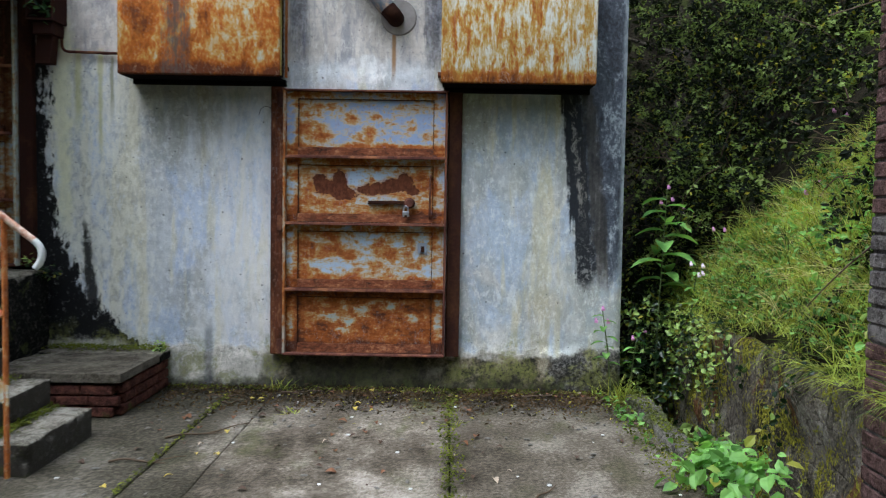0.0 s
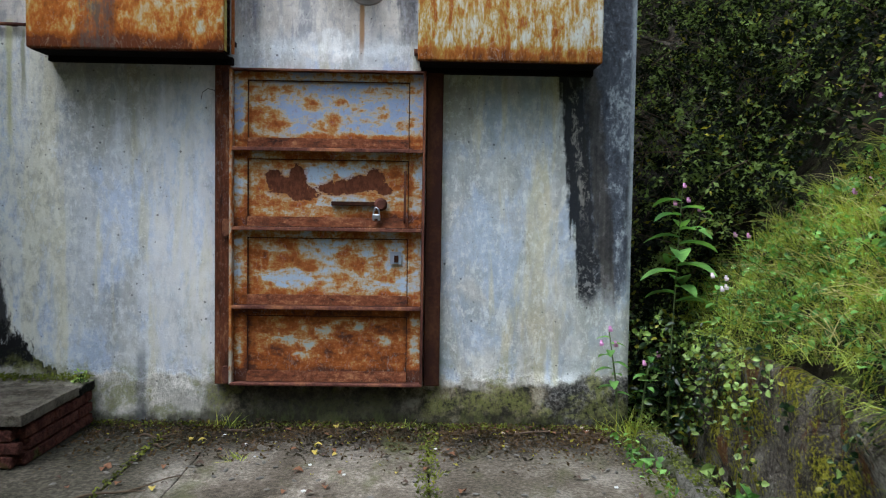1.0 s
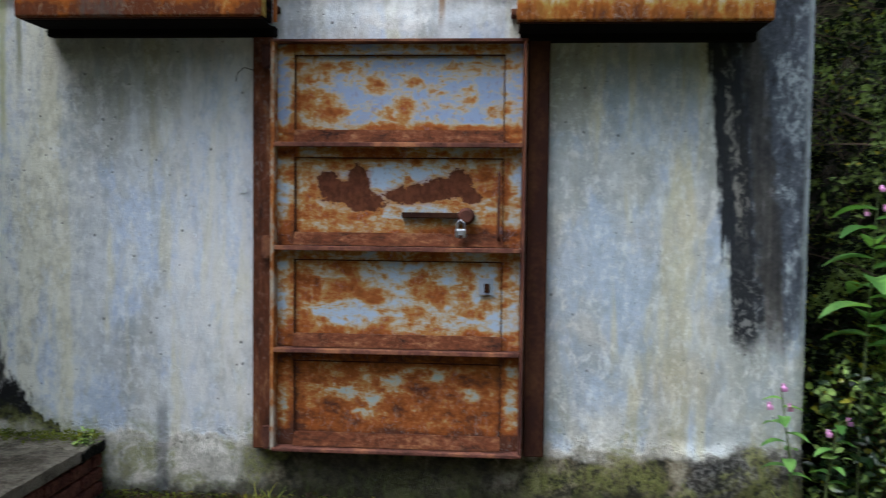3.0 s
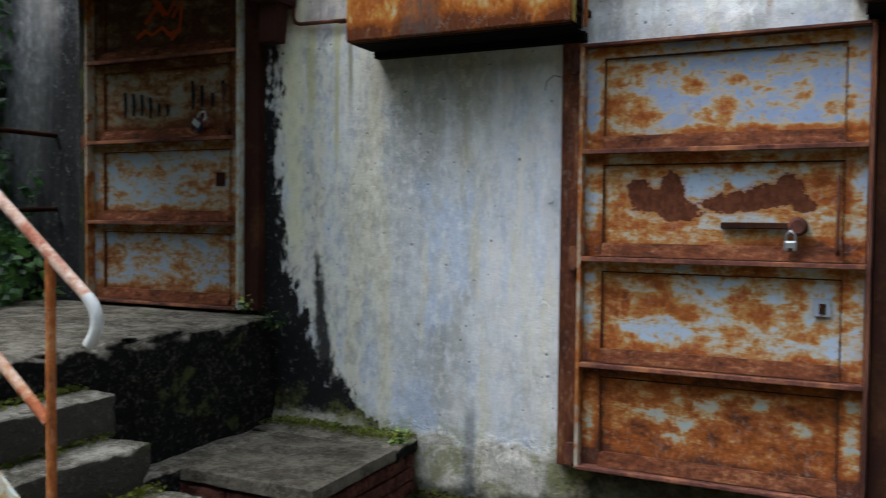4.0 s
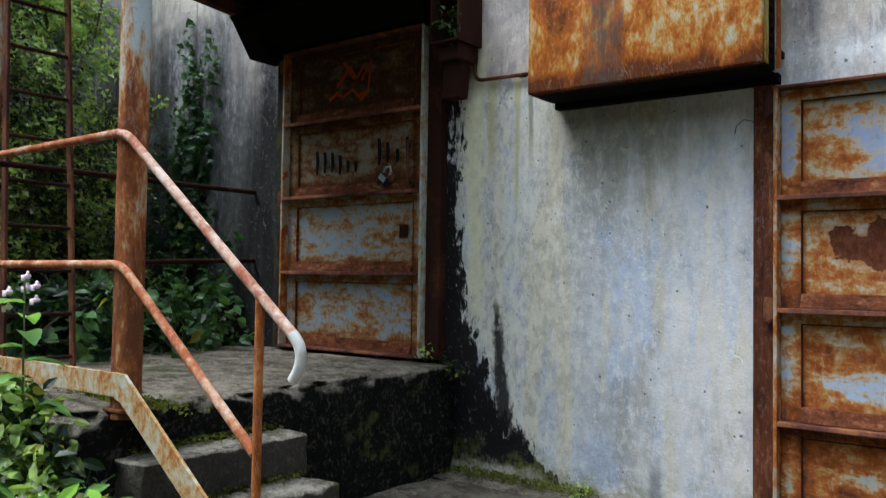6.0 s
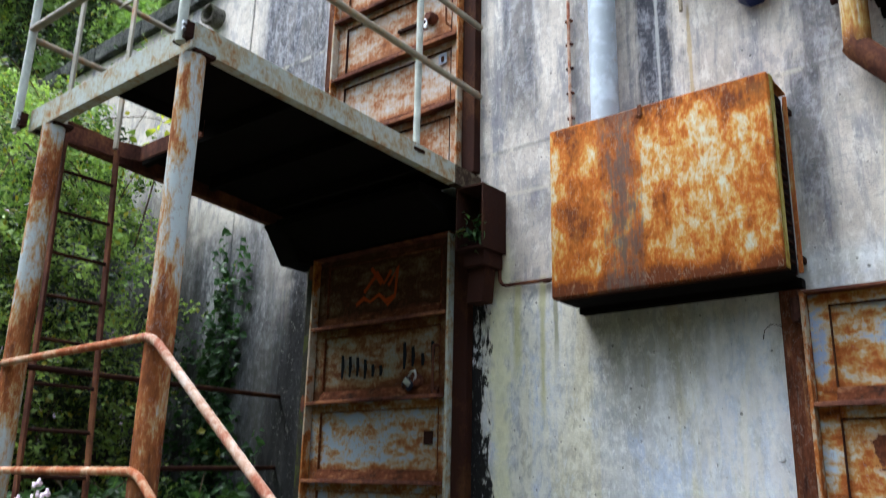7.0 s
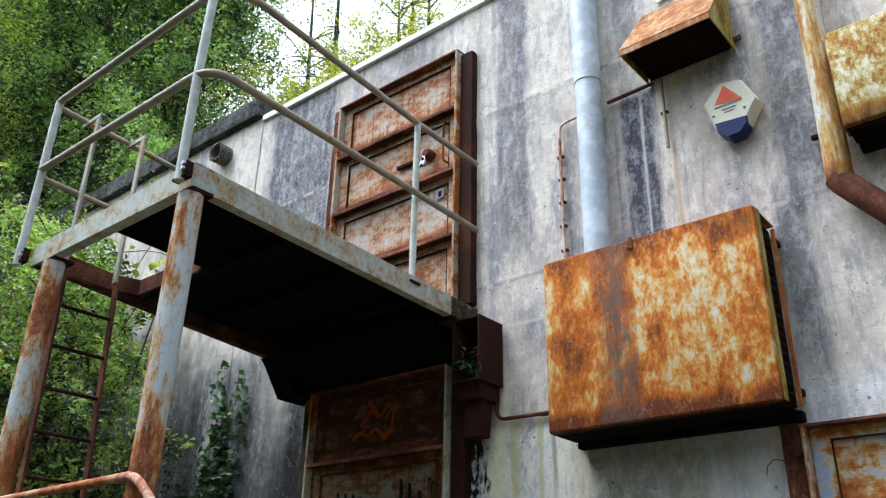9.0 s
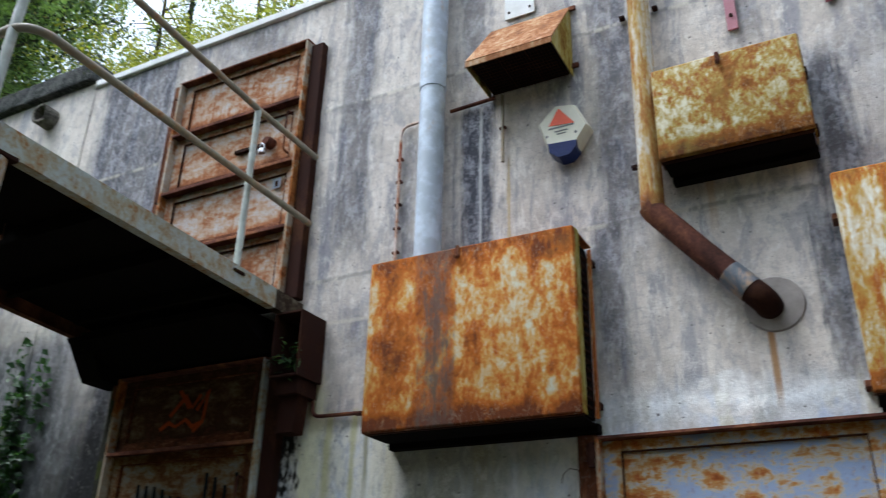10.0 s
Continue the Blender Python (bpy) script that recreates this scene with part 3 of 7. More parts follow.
def mossy_wall():
    """Old concrete streaked by seepage, with bright yellow moss and iron stains."""
    m = Mat("mossy_retaining_wall", 0.9)
    run = m.noise(1.0, 7, 0.68, m.scaled(4, 4, 1.6))
    n = m.noise(6, 8, 0.7)
    f = m.noise(45, 5, 0.68)
    rubble = m.step(m.add(m.voronoi(9.0, "DISTANCE_TO_EDGE"), m.mul(m.sub(f, 0.5), 0.12)), 0.0, 0.05)
    col = m.ramp(m.add(m.mul(run, 0.38), m.add(m.mul(n, 0.34), m.mul(f, 0.28))), (0.39, (0.022, 0.019, 0.016)), (0.45, (0.085, 0.072, 0.059)), (0.52, (0.20, 0.172, 0.143)), (0.60, (0.42, 0.38, 0.33)))
    col = m.mix(m.mul(m.sub(1.0, rubble), 0.40), col, (0.018, 0.015, 0.011))
    col = m.mix(m.mul(m.step(m.noise(2.6, 6, 0.65, m.scaled(1.5, 1.5, 0.8, (3, 8, 1))), 0.55, 0.62), 0.7), col, m.mix(f, (0.13, 0.045, 0.012), (0.30, 0.12, 0.03)))
    g = m.step(m.add(m.add(m.mul(m.noise(3.4, 8, 0.74, m.scaled(1, 1, 0.9, (6, 2, 4)), 0.5), 0.55), m.mul(f, 0.3)), m.mul(n, 0.15)), 0.505, 0.55)
    col = m.mix(m.mul(g, 0.92), col, m.mix(m.step(f, 0.38, 0.62), (0.070, 0.075, 0.008), (0.40, 0.37, 0.035)))
    return m.done(col, m.add(m.add(n, m.mul(f, 0.9)), m.add(m.mul(g, 0.4), m.mul(rubble, 0.5))), 0.08)


def foliage(name, dark, light, yellow=0.08, gloss=0.45, low=0.22, shine=0.35, clump=3.4, leaf=0.5):
    """Leaves that vary from one to the next, letting some light through."""
    m = Mat(name, gloss)
    m.b.inputs["Specular IOR Level"].default_value = shine
    r = m.island()
    # broad patches of tone imitate the shading of leaf clumps
    patch = m.step(m.noise(clump, 4, 0.6), 0.30, 0.72)
    col = m.mix(m.step(m.add(m.mul(r, leaf), m.mul(patch, 1.4 - leaf)), low, 1.0), dark, light)
    col = m.mix(m.mul(m.step(m.math("FRACT", m.mul(r, 17.3)), 1 - yellow, 1 - yellow * 0.7), 0.8), col, (0.28, 0.26, 0.03))
    tr = m.t.nodes.new("ShaderNodeBsdfTranslucent")
    mx = m.t.nodes.new("ShaderNodeMixShader")
    mx.inputs[0].default_value = 0.32
    m.put(tr.inputs["Color"], m.mix(0.06, m.mix(1.0, col, (2.3, 2.3, 1.3), "MULTIPLY"), (0.24, 0.32, 0.04)))
    out = m.t.nodes["Material Output"]
    m.t.links.new(m.b.outputs[0], mx.inputs[1])
    m.t.links.new(tr.outputs[0], mx.inputs[2])
    m.t.links.new(mx.outputs[0], out.inputs["Surface"])
    return m.done(col)


def plain(name, colour, rough=0.6, metal=0.0, vary=0.25, scale=14.0, shine=0.5):
    m = Mat(name, rough, metal)
    m.b.inputs["Specular IOR Level"].default_value = shine
    n = m.noise(scale, 5, 0.6)
    return m.done(m.mix(n, tuple(c * (1 - vary) for c in colour), tuple(min(1, c * (1 + vary)) for c in colour)), m.noise(scale * 5, 4), 0.002)


BLUE, PALE = (0.22, 0.30, 0.52), (0.29, 0.36, 0.50)
M_WALL = wall_paint()
M_FRAME = plain_rust("red_oxide_frame", 0.21, 2)
M_FRAME_LEFT = cover_rust("worn_oxide_frame", 2, (0.30, 0.31, 0.30), (0.21, 0.095, 0.040), (0.115, 0.040, 0.021), (0.032, 0.014, 0.011), 0.045, 0.1, None, None, None, (), (2.5, 2.5, 0.6), 1.0)
M_FRAME_OCHRE = rusty("ochre_frame", (0.42, 0.40, 0.35), 0.52, 4, (2, 1, 1.0))
M_RIM = plain_rust("rim_rust", 0.8, 5)
M_LEDGE = plain_rust("ledge_rust", 0.72, 8)
M_LIP = plain_rust("lip_highlight_rust", 0.95, 8)
M_HINGE = plain_rust("hinge_rust", 0.6, 9)
M_DARKSTEEL = plain_rust("dark_steel", 0.16, 3)
# near-black that puts shade into the colour of undersides and gaps
M_BLACK = plain("shade_black", (0.007, 0.006, 0.006), 0.95, shine=0.05)
M_BAR = cover_rust("bar_rust", 14, (0.26, 0.17, 0.11), (0.20, 0.085, 0.036), (0.115, 0.036, 0.017), (0.022, 0.011, 0.009), 0.050, 0.1, None, None, None, (), (1.2, 1, 3), 1.5, (), None, (9, 9, 9))
M_SEAM = plain_rust("groove_shade_rust", 0.32, 4)
M_LOCK = plain("blue_lock_enamel", (0.008, 0.012, 0.030), 0.55, shine=0.3)
M_ZINC = plain("dull_zinc", (0.42, 0.43, 0.46), 0.4, 0.9)
M_BOX_ORANGE = cover_rust("orange_rust_cover", 6, (0.53, 0.53, 0.42), (0.50, 0.27, 0.066), (0.42, 0.125, 0.022), (0.13, 0.040, 0.018), 0.020, 0.16, 2.28, 3.22, (-1.355, 0.125), ((-0.93, 2.93, 0.30, 0.24, 0.05), (-1.0, 2.48, 0.3, 0.12, 0.04), (-0.75, 2.6, 0.14, 0.25, 0.03), (-1.76, 2.8, 0.04, 0.3, 0.05), (-1.62, 2.75, 0.10, 0.6, -0.035), (-1.215, 2.75, 0.035, 0.5, 0.06), (-0.70, 3.12, 0.2, 0.08, -0.05), (-1.5, 2.5, 0.1, 0.2, 0.02)), (2.2, 2.2, 1.4), 0.72, (), None, (30, 30, 0.9), 0.10, 1.15)
M_BOX_YELLOW = cover_rust("yellow_lichen_cover", 7, (0.62, 0.64, 0.60), (0.44, 0.28, 0.065), (0.36, 0.12, 0.024), (0.12, 0.04, 0.02), -0.030, 0.55, 2.25, 3.22, None, (), (2.6, 2.6, 0.8), 1.3, (), None, (22, 22, 0.8), 0.14, 1.1)
M_BOX_SMALL = cover_rust("small_yellow_cover", 9, (0.62, 0.60, 0.47), (0.36, 0.26, 0.065), (0.29, 0.115, 0.030), (0.11, 0.045, 0.022), -0.012, 0.55, 3.50, None, None, ((-0.10, 3.72, 0.08, 0.12, 0.05), (0.02, 3.62, 0.16, 0.05, 0.05), (0.20, 3.85, 0.12, 0.2, -0.03)), (1.7, 1.7, 1.2), 1.7, (), None, (20, 20, 1.2), 0.10, 1.1)
M_BOX_SIDE = cover_rust("lichen_side", 12, (0.46, 0.42, 0.20), (0.33, 0.26, 0.05), (0.24, 0.13, 0.025), (0.09, 0.05, 0.02), -0.02, 0.5, None, None, None, (), (2, 2, 0.7), 1.5)
M_HOOD = cover_rust("hood_rust", 3, (0.52, 0.44, 0.38), (0.42, 0.25, 0.13), (0.31, 0.135, 0.06), (0.10, 0.045, 0.028), 0.02, 0.15)
M_POST = cover_rust("post_paint", 3, (0.46, 0.52, 0.55), (0.42, 0.26, 0.12), (0.31, 0.105, 0.038), (0.13, 0.045, 0.022), -0.046, 0.1, None, None, None, ((-2.385, 1.15, 0.3, 0.75, -0.10), (-2.385, 1.95, 0.3, 0.30, -0.05), (-3.60, 1.9, 0.3, 0.5, -0.055), (-3.60, 2.85, 0.3, 0.25, -0.05)), (2.0, 2.0, 0.7), 0.95, (), None, (22, 22, 1.2), 0.07, 1.5)
M_RAIL = rail_paint("rail_grey", (0.31, 0.28, 0.21), 0.25, 4, (0.20, 0.12, 0.07))
M_RAIL_RED = cover_rust("rail_red", 6, (0.62, 0.50, 0.44), (0.44, 0.25, 0.15), (0.35, 0.11, 0.050), (0.15, 0.045, 0.028), 0.010, 0.05, None, None, None, (), (1.3, 1.3, 1.3), 1.0, (), None, (8, 8, 8))
M_RAIL_PINK = cover_rust("rail_pink", 8, (0.68, 0.61, 0.58), (0.48, 0.32, 0.24), (0.33, 0.12, 0.075), (0.14, 0.05, 0.035), -0.018, 0.05, None, None, None, (), (1.2, 1.2, 1.2), 0.9, (), None, (8, 8, 8))
M_UPRIGHT = cover_rust("upright_paint", 9, (0.50, 0.46, 0.36), (0.44, 0.21, 0.07), (0.37, 0.115, 0.032), (0.13, 0.042, 0.020), 0.022, 0.1, None, None, None, (), (2, 2, 0.8), 2.0)
M_JAMB = stone_grey("jamb_concrete", (0.060, 0.060, 0.046), (0.30, 0.30, 0.235), 0.35, 3, worn=(0.045, 0.045, 0.036))
M_BEAM = cover_rust("beam_paint", 8, (0.43, 0.48, 0.47), (0.36, 0.32, 0.22), (0.30, 0.15, 0.06), (0.12, 0.05, 0.03), -0.055, 0.15, None, None, None, (), (1.4, 1.4, 1.4), 1.8, (), None, (7, 7, 7))
M_BEAM_END = cover_rust("dark_beam_end", 4, (0.23, 0.22, 0.17), (0.10, 0.075, 0.045), (0.05, 0.033, 0.024), (0.016, 0.013, 0.011), 0.02, 0.2, None, None, None, (), (2, 2, 2), 2.0, (), None, (7, 7, 7))
M_STANCHION = rail_paint("stanchion_paint", (0.50, 0.54, 0.50), 0.05, 8, (0.24, 0.13, 0.07))
M_PIPE = rail_paint("pipe_paint", (0.55, 0.63, 0.74), 0.02, 2, (0.3, 0.25, 0.2))
M_PIPE_RUST = cover_rust("pipe_rust", 2, (0.60, 0.63, 0.64), (0.44, 0.30, 0.10), (0.33, 0.14, 0.045), (0.12, 0.05, 0.03), -0.026, 0.45, 3.30, None, None, (), (3.5, 3.5, 0.45))
M_YARD = yard_concrete()
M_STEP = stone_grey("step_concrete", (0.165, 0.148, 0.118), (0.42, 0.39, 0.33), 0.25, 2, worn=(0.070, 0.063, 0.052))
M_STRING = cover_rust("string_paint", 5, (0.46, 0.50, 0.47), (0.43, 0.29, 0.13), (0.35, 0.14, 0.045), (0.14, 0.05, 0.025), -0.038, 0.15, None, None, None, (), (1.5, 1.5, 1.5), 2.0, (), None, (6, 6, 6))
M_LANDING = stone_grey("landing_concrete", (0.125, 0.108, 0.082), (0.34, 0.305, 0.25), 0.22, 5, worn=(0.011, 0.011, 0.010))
M_SLAB = stone_grey("cover_slab", (0.095, 0.082, 0.062), (0.215, 0.19, 0.15), 0.05, 7)
M_RETAIN = mossy_wall()
M_KERB = stone_grey("kerb_concrete", (0.075, 0.068, 0.055), (0.24, 0.225, 0.195), 0.55, 9)
M_COPING = stone_grey("coping_stone", (0.05, 0.055, 0.055), (0.15, 0.155, 0.15), 0.3, 4)
M_EARTH = stone_grey("earth", (0.012, 0.010, 0.006), (0.034, 0.028, 0.019), 0.5, 6)
M_PIER = stone_grey("pier_plaster", (0.085, 0.074, 0.072), (0.22, 0.20, 0.195), 0.05, 8)
M_PLATE = plain("lock_plate_paint", (0.27, 0.31, 0.38), 0.55)
M_WHITE = plain("white_trim", (0.72, 0.73, 0.73), 0.6)


# ---- building helpers ----
ORIGIN = {}
rng = random.Random(11)


def thing(name, at, label, category, group="", kind=""):
    """An empty at the base of a thing; its parts hang under it."""
    ob = new(name)
    ob.empty_display_size = 0.1
    ob.location = at
    ORIGIN[ob.name] = Vector(at)
    return tagged(ob, label, category, group, kind)


def part(name, bm, material, parent=None, label="", smooth=False):
    """Links a bmesh, given in world places, as one mesh under a thing or under a part."""
    at = ORIGIN.get(parent.name, Vector((0, 0, 0))) if parent else Vector((0, 0, 0))
    me = bpy.data.meshes.new(name)
    bmesh.ops.translate(bm, verts=bm.verts, vec=-at)
    bm.to_mesh(me)
    bm.free()
    me.materials.append(material)
    if smooth:
        for p in me.polygons:
            p.use_smooth = True
    ob = new(name, me)
    if parent:
        ob.parent = parent
    ORIGIN[ob.name] = at
    if label:
        tagged(ob, label)
    return ob


def single(name, bm, material, label, category, group="", kind="", smooth=False):
    """A thing of one mesh, with its origin at the middle of its base."""
    lo = Vector([min(v.co[k] for v in bm.verts) for k in range(3)])
    hi = Vector([max(v.co[k] for v in bm.verts) for k in range(3)])
    at = Vector(((lo.x + hi.x) / 2, (lo.y + hi.y) / 2, lo.z))
    bmesh.ops.translate(bm, verts=bm.verts, vec=-at)
    ob = part(name, bm, material, None, "", smooth)
    ob.location = at
    ORIGIN[ob.name] = at
    return tagged(ob, label, category, group, kind)


def box(x0, x1, y0, y1, z0, z1, bevel=0.004, bm=None, seg=1, wear=0.0):
    """A box with softened edges; wear moves its corners about a little."""
    one = bmesh.new()
    bmesh.ops.create_cube(one, size=1)
    for v in one.verts:
        v.co = Vector((x0 + (v.co.x + 0.5) * (x1 - x0), y0 + (v.co.y + 0.5) * (y1 - y0), z0 + (v.co.z + 0.5) * (z1 - z0)))
        if wear:
            v.co += Vector([rng.uniform(-wear, wear) for _ in range(3)])
    bevel = min(bevel, 0.45 * min(x1 - x0, y1 - y0, z1 - z0))
    if bevel > 0:
        bmesh.ops.bevel(one, geom=one.edges[:], offset=bevel, segments=seg, affect="EDGES", profile=0.5)
    if bm is None:
        return one
    return merge(bm, one)


def merge(bm, one):
    me = bpy.data.meshes.new("tmp")
    one.to_mesh(me)
    one.free()
    bm.from_mesh(me)
    bpy.data.meshes.remove(me)
    return bm


def rough_box(x0, x1, y0, y1, z0, z1, cell=0.06, amount=0.012, round_=0.02, seed=0.0, chips=0.0):
    """A block of worn concrete: bevelled, cut fine and pushed about by noise."""
    bm = box(x0, x1, y0, y1, z0, z1, round_, seg=2)
    for axis, a, b in ((0, x0, x1), (1, y0, y1), (2, z0, z1)):
        n = max(1, min(60, int((b - a) / cell)))
        for k in range(1, n):
            co, no = [0, 0, 0], [0, 0, 0]
            co[axis], no[axis] = a + (b - a) * k / n, 1
            bmesh.ops.bisect_plane(bm, geom=bm.verts[:] + bm.edges[:] + bm.faces[:], plane_co=co, plane_no=no)
    for v in bm.verts:
        p = v.co * 4.0 + Vector((seed, seed * 2, 0))
        v.co += noise.noise_vector(p) * amount + noise.noise_vector(p * 4.3) * amount * 0.45
        near = sorted((min(v.co.x - x0, x1 - v.co.x), min(v.co.y - y0, y1 - v.co.y), min(v.co.z - z0, z1 - v.co.z)))
        if near[1] < 0.03:                             # chipped arrises
            chip = max(0.0, noise.noise(p * 2.6) - 0.05) * chips
            v.co += Vector(((x0 + x1) / 2 - v.co.x, (y0 + y1) / 2 - v.co.y, (z0 + z1) / 2 - v.co.z)).normalized() * chip
    return bm


def tube(points, radius, sides=12, bm=None, caps=True):
    """A round bar along points. radius may be a list."""
    bm = bm or bmesh.new()
    pts = [Vector(p) for p in points]
    rs = radius if isinstance(radius, (list, tuple)) else [radius] * len(pts)
    rings, up = [], None
    for k, p in enumerate(pts):
        d = (pts[min(k + 1, len(pts) - 1)] - pts[max(k - 1, 0)]).normalized()
        if up is None:
            up = d.orthogonal().normalized()
        up = (up - d * up.dot(d)).normalized()
        side = d.cross(up)
        rings.append([bm.verts.new(p + (up * math.cos(a) + side * math.sin(a)) * rs[k]) for a in [2 * math.pi * i / sides for i in range(sides)]])
    for a, b in zip(rings, rings[1:]):
        for i in range(sides):
            bm.faces.new((a[i], a[(i + 1) % sides], b[(i + 1) % sides], b[i]))
    if caps:                                         # caps have corners of their own, so that they stay flat
        bm.faces.new([bm.verts.new(v.co) for v in rings[0][::-1]])
        bm.faces.new([bm.verts.new(v.co) for v in rings[-1]])
    bmesh.ops.recalc_face_normals(bm, faces=bm.faces)
    return bm


def bend(a, b, c, r, n=6):
    """Points of a rounded corner at b between a and c."""
    a, b, c = Vector(a), Vector(b), Vector(c)
    p, q = b + (a - b).normalized() * r, b + (c - b).normalized() * r
    return [p.lerp(b, t).lerp(b.lerp(q, t), t) for t in [i / n for i in range(n + 1)]]


def prism(profile, x0, x1, axis="x"):
    """A profile of (y, z) drawn out along x, or of (x, z) along y, or of (x, y) along z."""
    bm = bmesh.new()
    place = {"x": lambda u, v, w: (w, u, v), "y": lambda u, v, w: (u, w, v), "z": lambda u, v, w: (u, v, w)}[axis]
    a = [bm.verts.new(place(u, v, x0)) for u, v in profile]
    b = [bm.verts.new(place(u, v, x1)) for u, v in profile]
    bm.faces.new(a), bm.faces.new(b[::-1])
    for k in range(len(a)):
        n = (k + 1) % len(a)
        bm.faces.new((a[k], b[k], b[n], a[n]))
    bmesh.ops.recalc_face_normals(bm, faces=bm.faces)
    return bm


def mesh_of(name, verts, faces, material, smooth=False):
    me = bpy.data.meshes.new(name)
    me.from_pydata(verts, [], faces)
    me.materials.append(material)
    if smooth:
        me.polygons.foreach_set("use_smooth", [True] * len(me.polygons))
    me.update()
    return me


GZ = -0.06          # level of the yard
WALL_TOP = 5.64

# ---- the setting ----
# concrete wall: one sheet of relief in front of a thick body
WX0, WX1, CELL = -4.97, 1.97, 0.028
nx, nz = int((WX1 - WX0) / CELL), int((WALL_TOP - GZ + 0.25) / CELL)
xs, zs = np.linspace(WX0, WX1, nx + 1), np.linspace(GZ - 0.25, WALL_TOP, nz + 1)


def wall_relief(x, z):
    h = 0.006 * noise.noise((x * 1.1, 0, z * 1.1)) + 0.004 * noise.noise((x * 5, 3, z * 4)) + 0.0025 * noise.noise((x * 17, 7, z * 15))
    ragged = 0.10 * noise.noise((x * 3, 1, z * 3)) + 0.05 * noise.noise((x * 11, 5, z * 11))
    if -2.40 + ragged * 0.6 < x < 1.6 and 0.16 + ragged < z < 2.36 + ragged * 0.4:
        h += 0.009                                   # the coat of limewashed plaster
    if z < 0.16 + ragged:
        h += 0.012 * noise.noise((x * 9, 2, z * 9)) + 0.012
    if x > 1.35 and z < 0.26 + ragged * 0.5:
        h += 0.02 + 0.012 * noise.noise((x * 14, 4, z * 14))
    for zj in (3.34, 4.62):
        if abs(z - zj) < 0.02:
            h += 0.004
    edge = min(1.0, (WX1 - x) / 0.05)                # the arris is worn round
    return -h + 0.03 * (1 - edge) ** 2


wv = [(x, wall_relief(x, z), z) for z in zs for x in xs]
wf = [(j * (nx + 1) + i, j * (nx + 1) + i + 1, (j + 1) * (nx + 1) + i + 1, (j + 1) * (nx + 1) + i) for j in range(nz) for i in range(nx)]
wall = new("wall_north", mesh_of("wall_north", wv, wf, M_WALL, True))
tagged(wall, "weathered limewashed concrete wall with black run stains", "wall", kind="structure")
part("wall_core", box(WX0, WX1, 0.03, 0.45, GZ - 0.3, WALL_TOP, 0.0), M_WALL, wall)
part("wall_side", box(WX1 - 0.45, WX1, 0.45, 7.5, GZ - 0.3, WALL_TOP, 0.02), M_WALL, wall)
roof = single("roof", box(WX0, WX1 + 0.02, 0.06, 7.5, WALL_TOP, WALL_TOP + 0.12, 0.01), M_COPING, "flat concrete roof slab behind the parapet", "roof", kind="structure")
single("roof_trim", box(WX0, WX1 + 0.02, -0.03, 0.055, WALL_TOP - 0.01, WALL_TOP + 0.055, 0.006), M_WHITE, "white painted edge strip along the parapet", "trim", kind="structure")
# older wall going on to the left, with a dark coping
lw = single("wall_old", rough_box(-13.0, -4.985, 0.0, 0.4, GZ - 0.3, 5.70, 0.35, 0.006, 0.01, 3.0), M_WALL, "older pale plastered wall going on under dark coping stones", "wall", kind="structure")
for k in range(9):
    x1 = -4.99 - k * 0.9
    part("coping_stone", rough_box(x1 - 0.885, x1, -0.07, 0.45, 5.705, 5.90, 0.15, 0.006, 0.015, k), M_COPING, lw)
# left-over stub of a broken pipe in the old wall
stub = thing("pipe_stub", (-5.5, -0.08, 5.4), "broken clay pipe stub in the old wall", "pipe")
bm = bmesh.new()
ring = []
for r, y in ((0.10, 0.0), (0.10, -0.13), (0.075, -0.13), (0.075, 0.02)):
    ring.append([bm.verts.new((-5.5 + r * math.cos(a), y + 0.02 * noise.noise((a, r, 1)), 5.45 + r * math.sin(a))) for a in [2 * math.pi * i / 16 for i in range(16)]])
for a, b in zip(ring, ring[1:]):
    for i in range(16):
        bm.faces.new((a[i], a[(i + 1) % 16], b[(i + 1) % 16], b[i]))
part("pipe_collar", bm, M_KERB, stub, smooth=True)


# ground: one sheet that reaches the horizon, rising to banks on both sides and behind
def bank(x, y):
    """Height of the natural ground."""
    z = GZ - 0.10
    if x > 2.05:                                      # ditch and slope on the right
        wob = 0.10 * noise.noise((y * 0.9, 3, 1)) + 0.05 * noise.noise((y * 2.7, 8, 1))
        foot = 2.50 + wob * 0.4 if y < 0.6 else 2.50 - 0.12 * min(1, (y - 0.6) / 1.5)
        if x < foot:
            z = GZ - 0.48
        else:
            up = 0.60 + 1.38 * min(x - foot, 1.2) + 0.95 * max(0, min(x - foot - 1.2, 6)) + 0.3 * max(0, x - foot - 7.2)
            fade = min(1.0, max(0.25, (y + 9) / 5))
            z = 0.04 + (up - 0.04) * fade + wob
    if x < -5.0 and y > 0.4:                          # the hillside steepens to the west
        z = max(z, 4.6 + min(11.0, max(0.0, -x - 1.36 * (y + 4)) * 1.15))
    if x < -4.3 and y < 0.2:
        z = max(z, min(6.5, 0.80 + max(0, -4.7 - x) * 0.62 + 0.35 * noise.noise((x * 0.7, y * 0.7, 4))))
    if y < -13:                                       # unseen slope added behind the yard to block low sky light
        z = max(z, min(12.0, (-13 - y) * 0.9))
    if y > 7.6 or (x < -5.0 and y > 0.4):
        d = max(0.0, y - 7.6) if x > -5 else max(0.0, y - 0.4)
        z = max(z, 4.6 + min(14, d * (0.62 if x > -5 else 0.55)) + 0.3 * noise.noise((x * 0.4, y * 0.4, 6)))
    return z


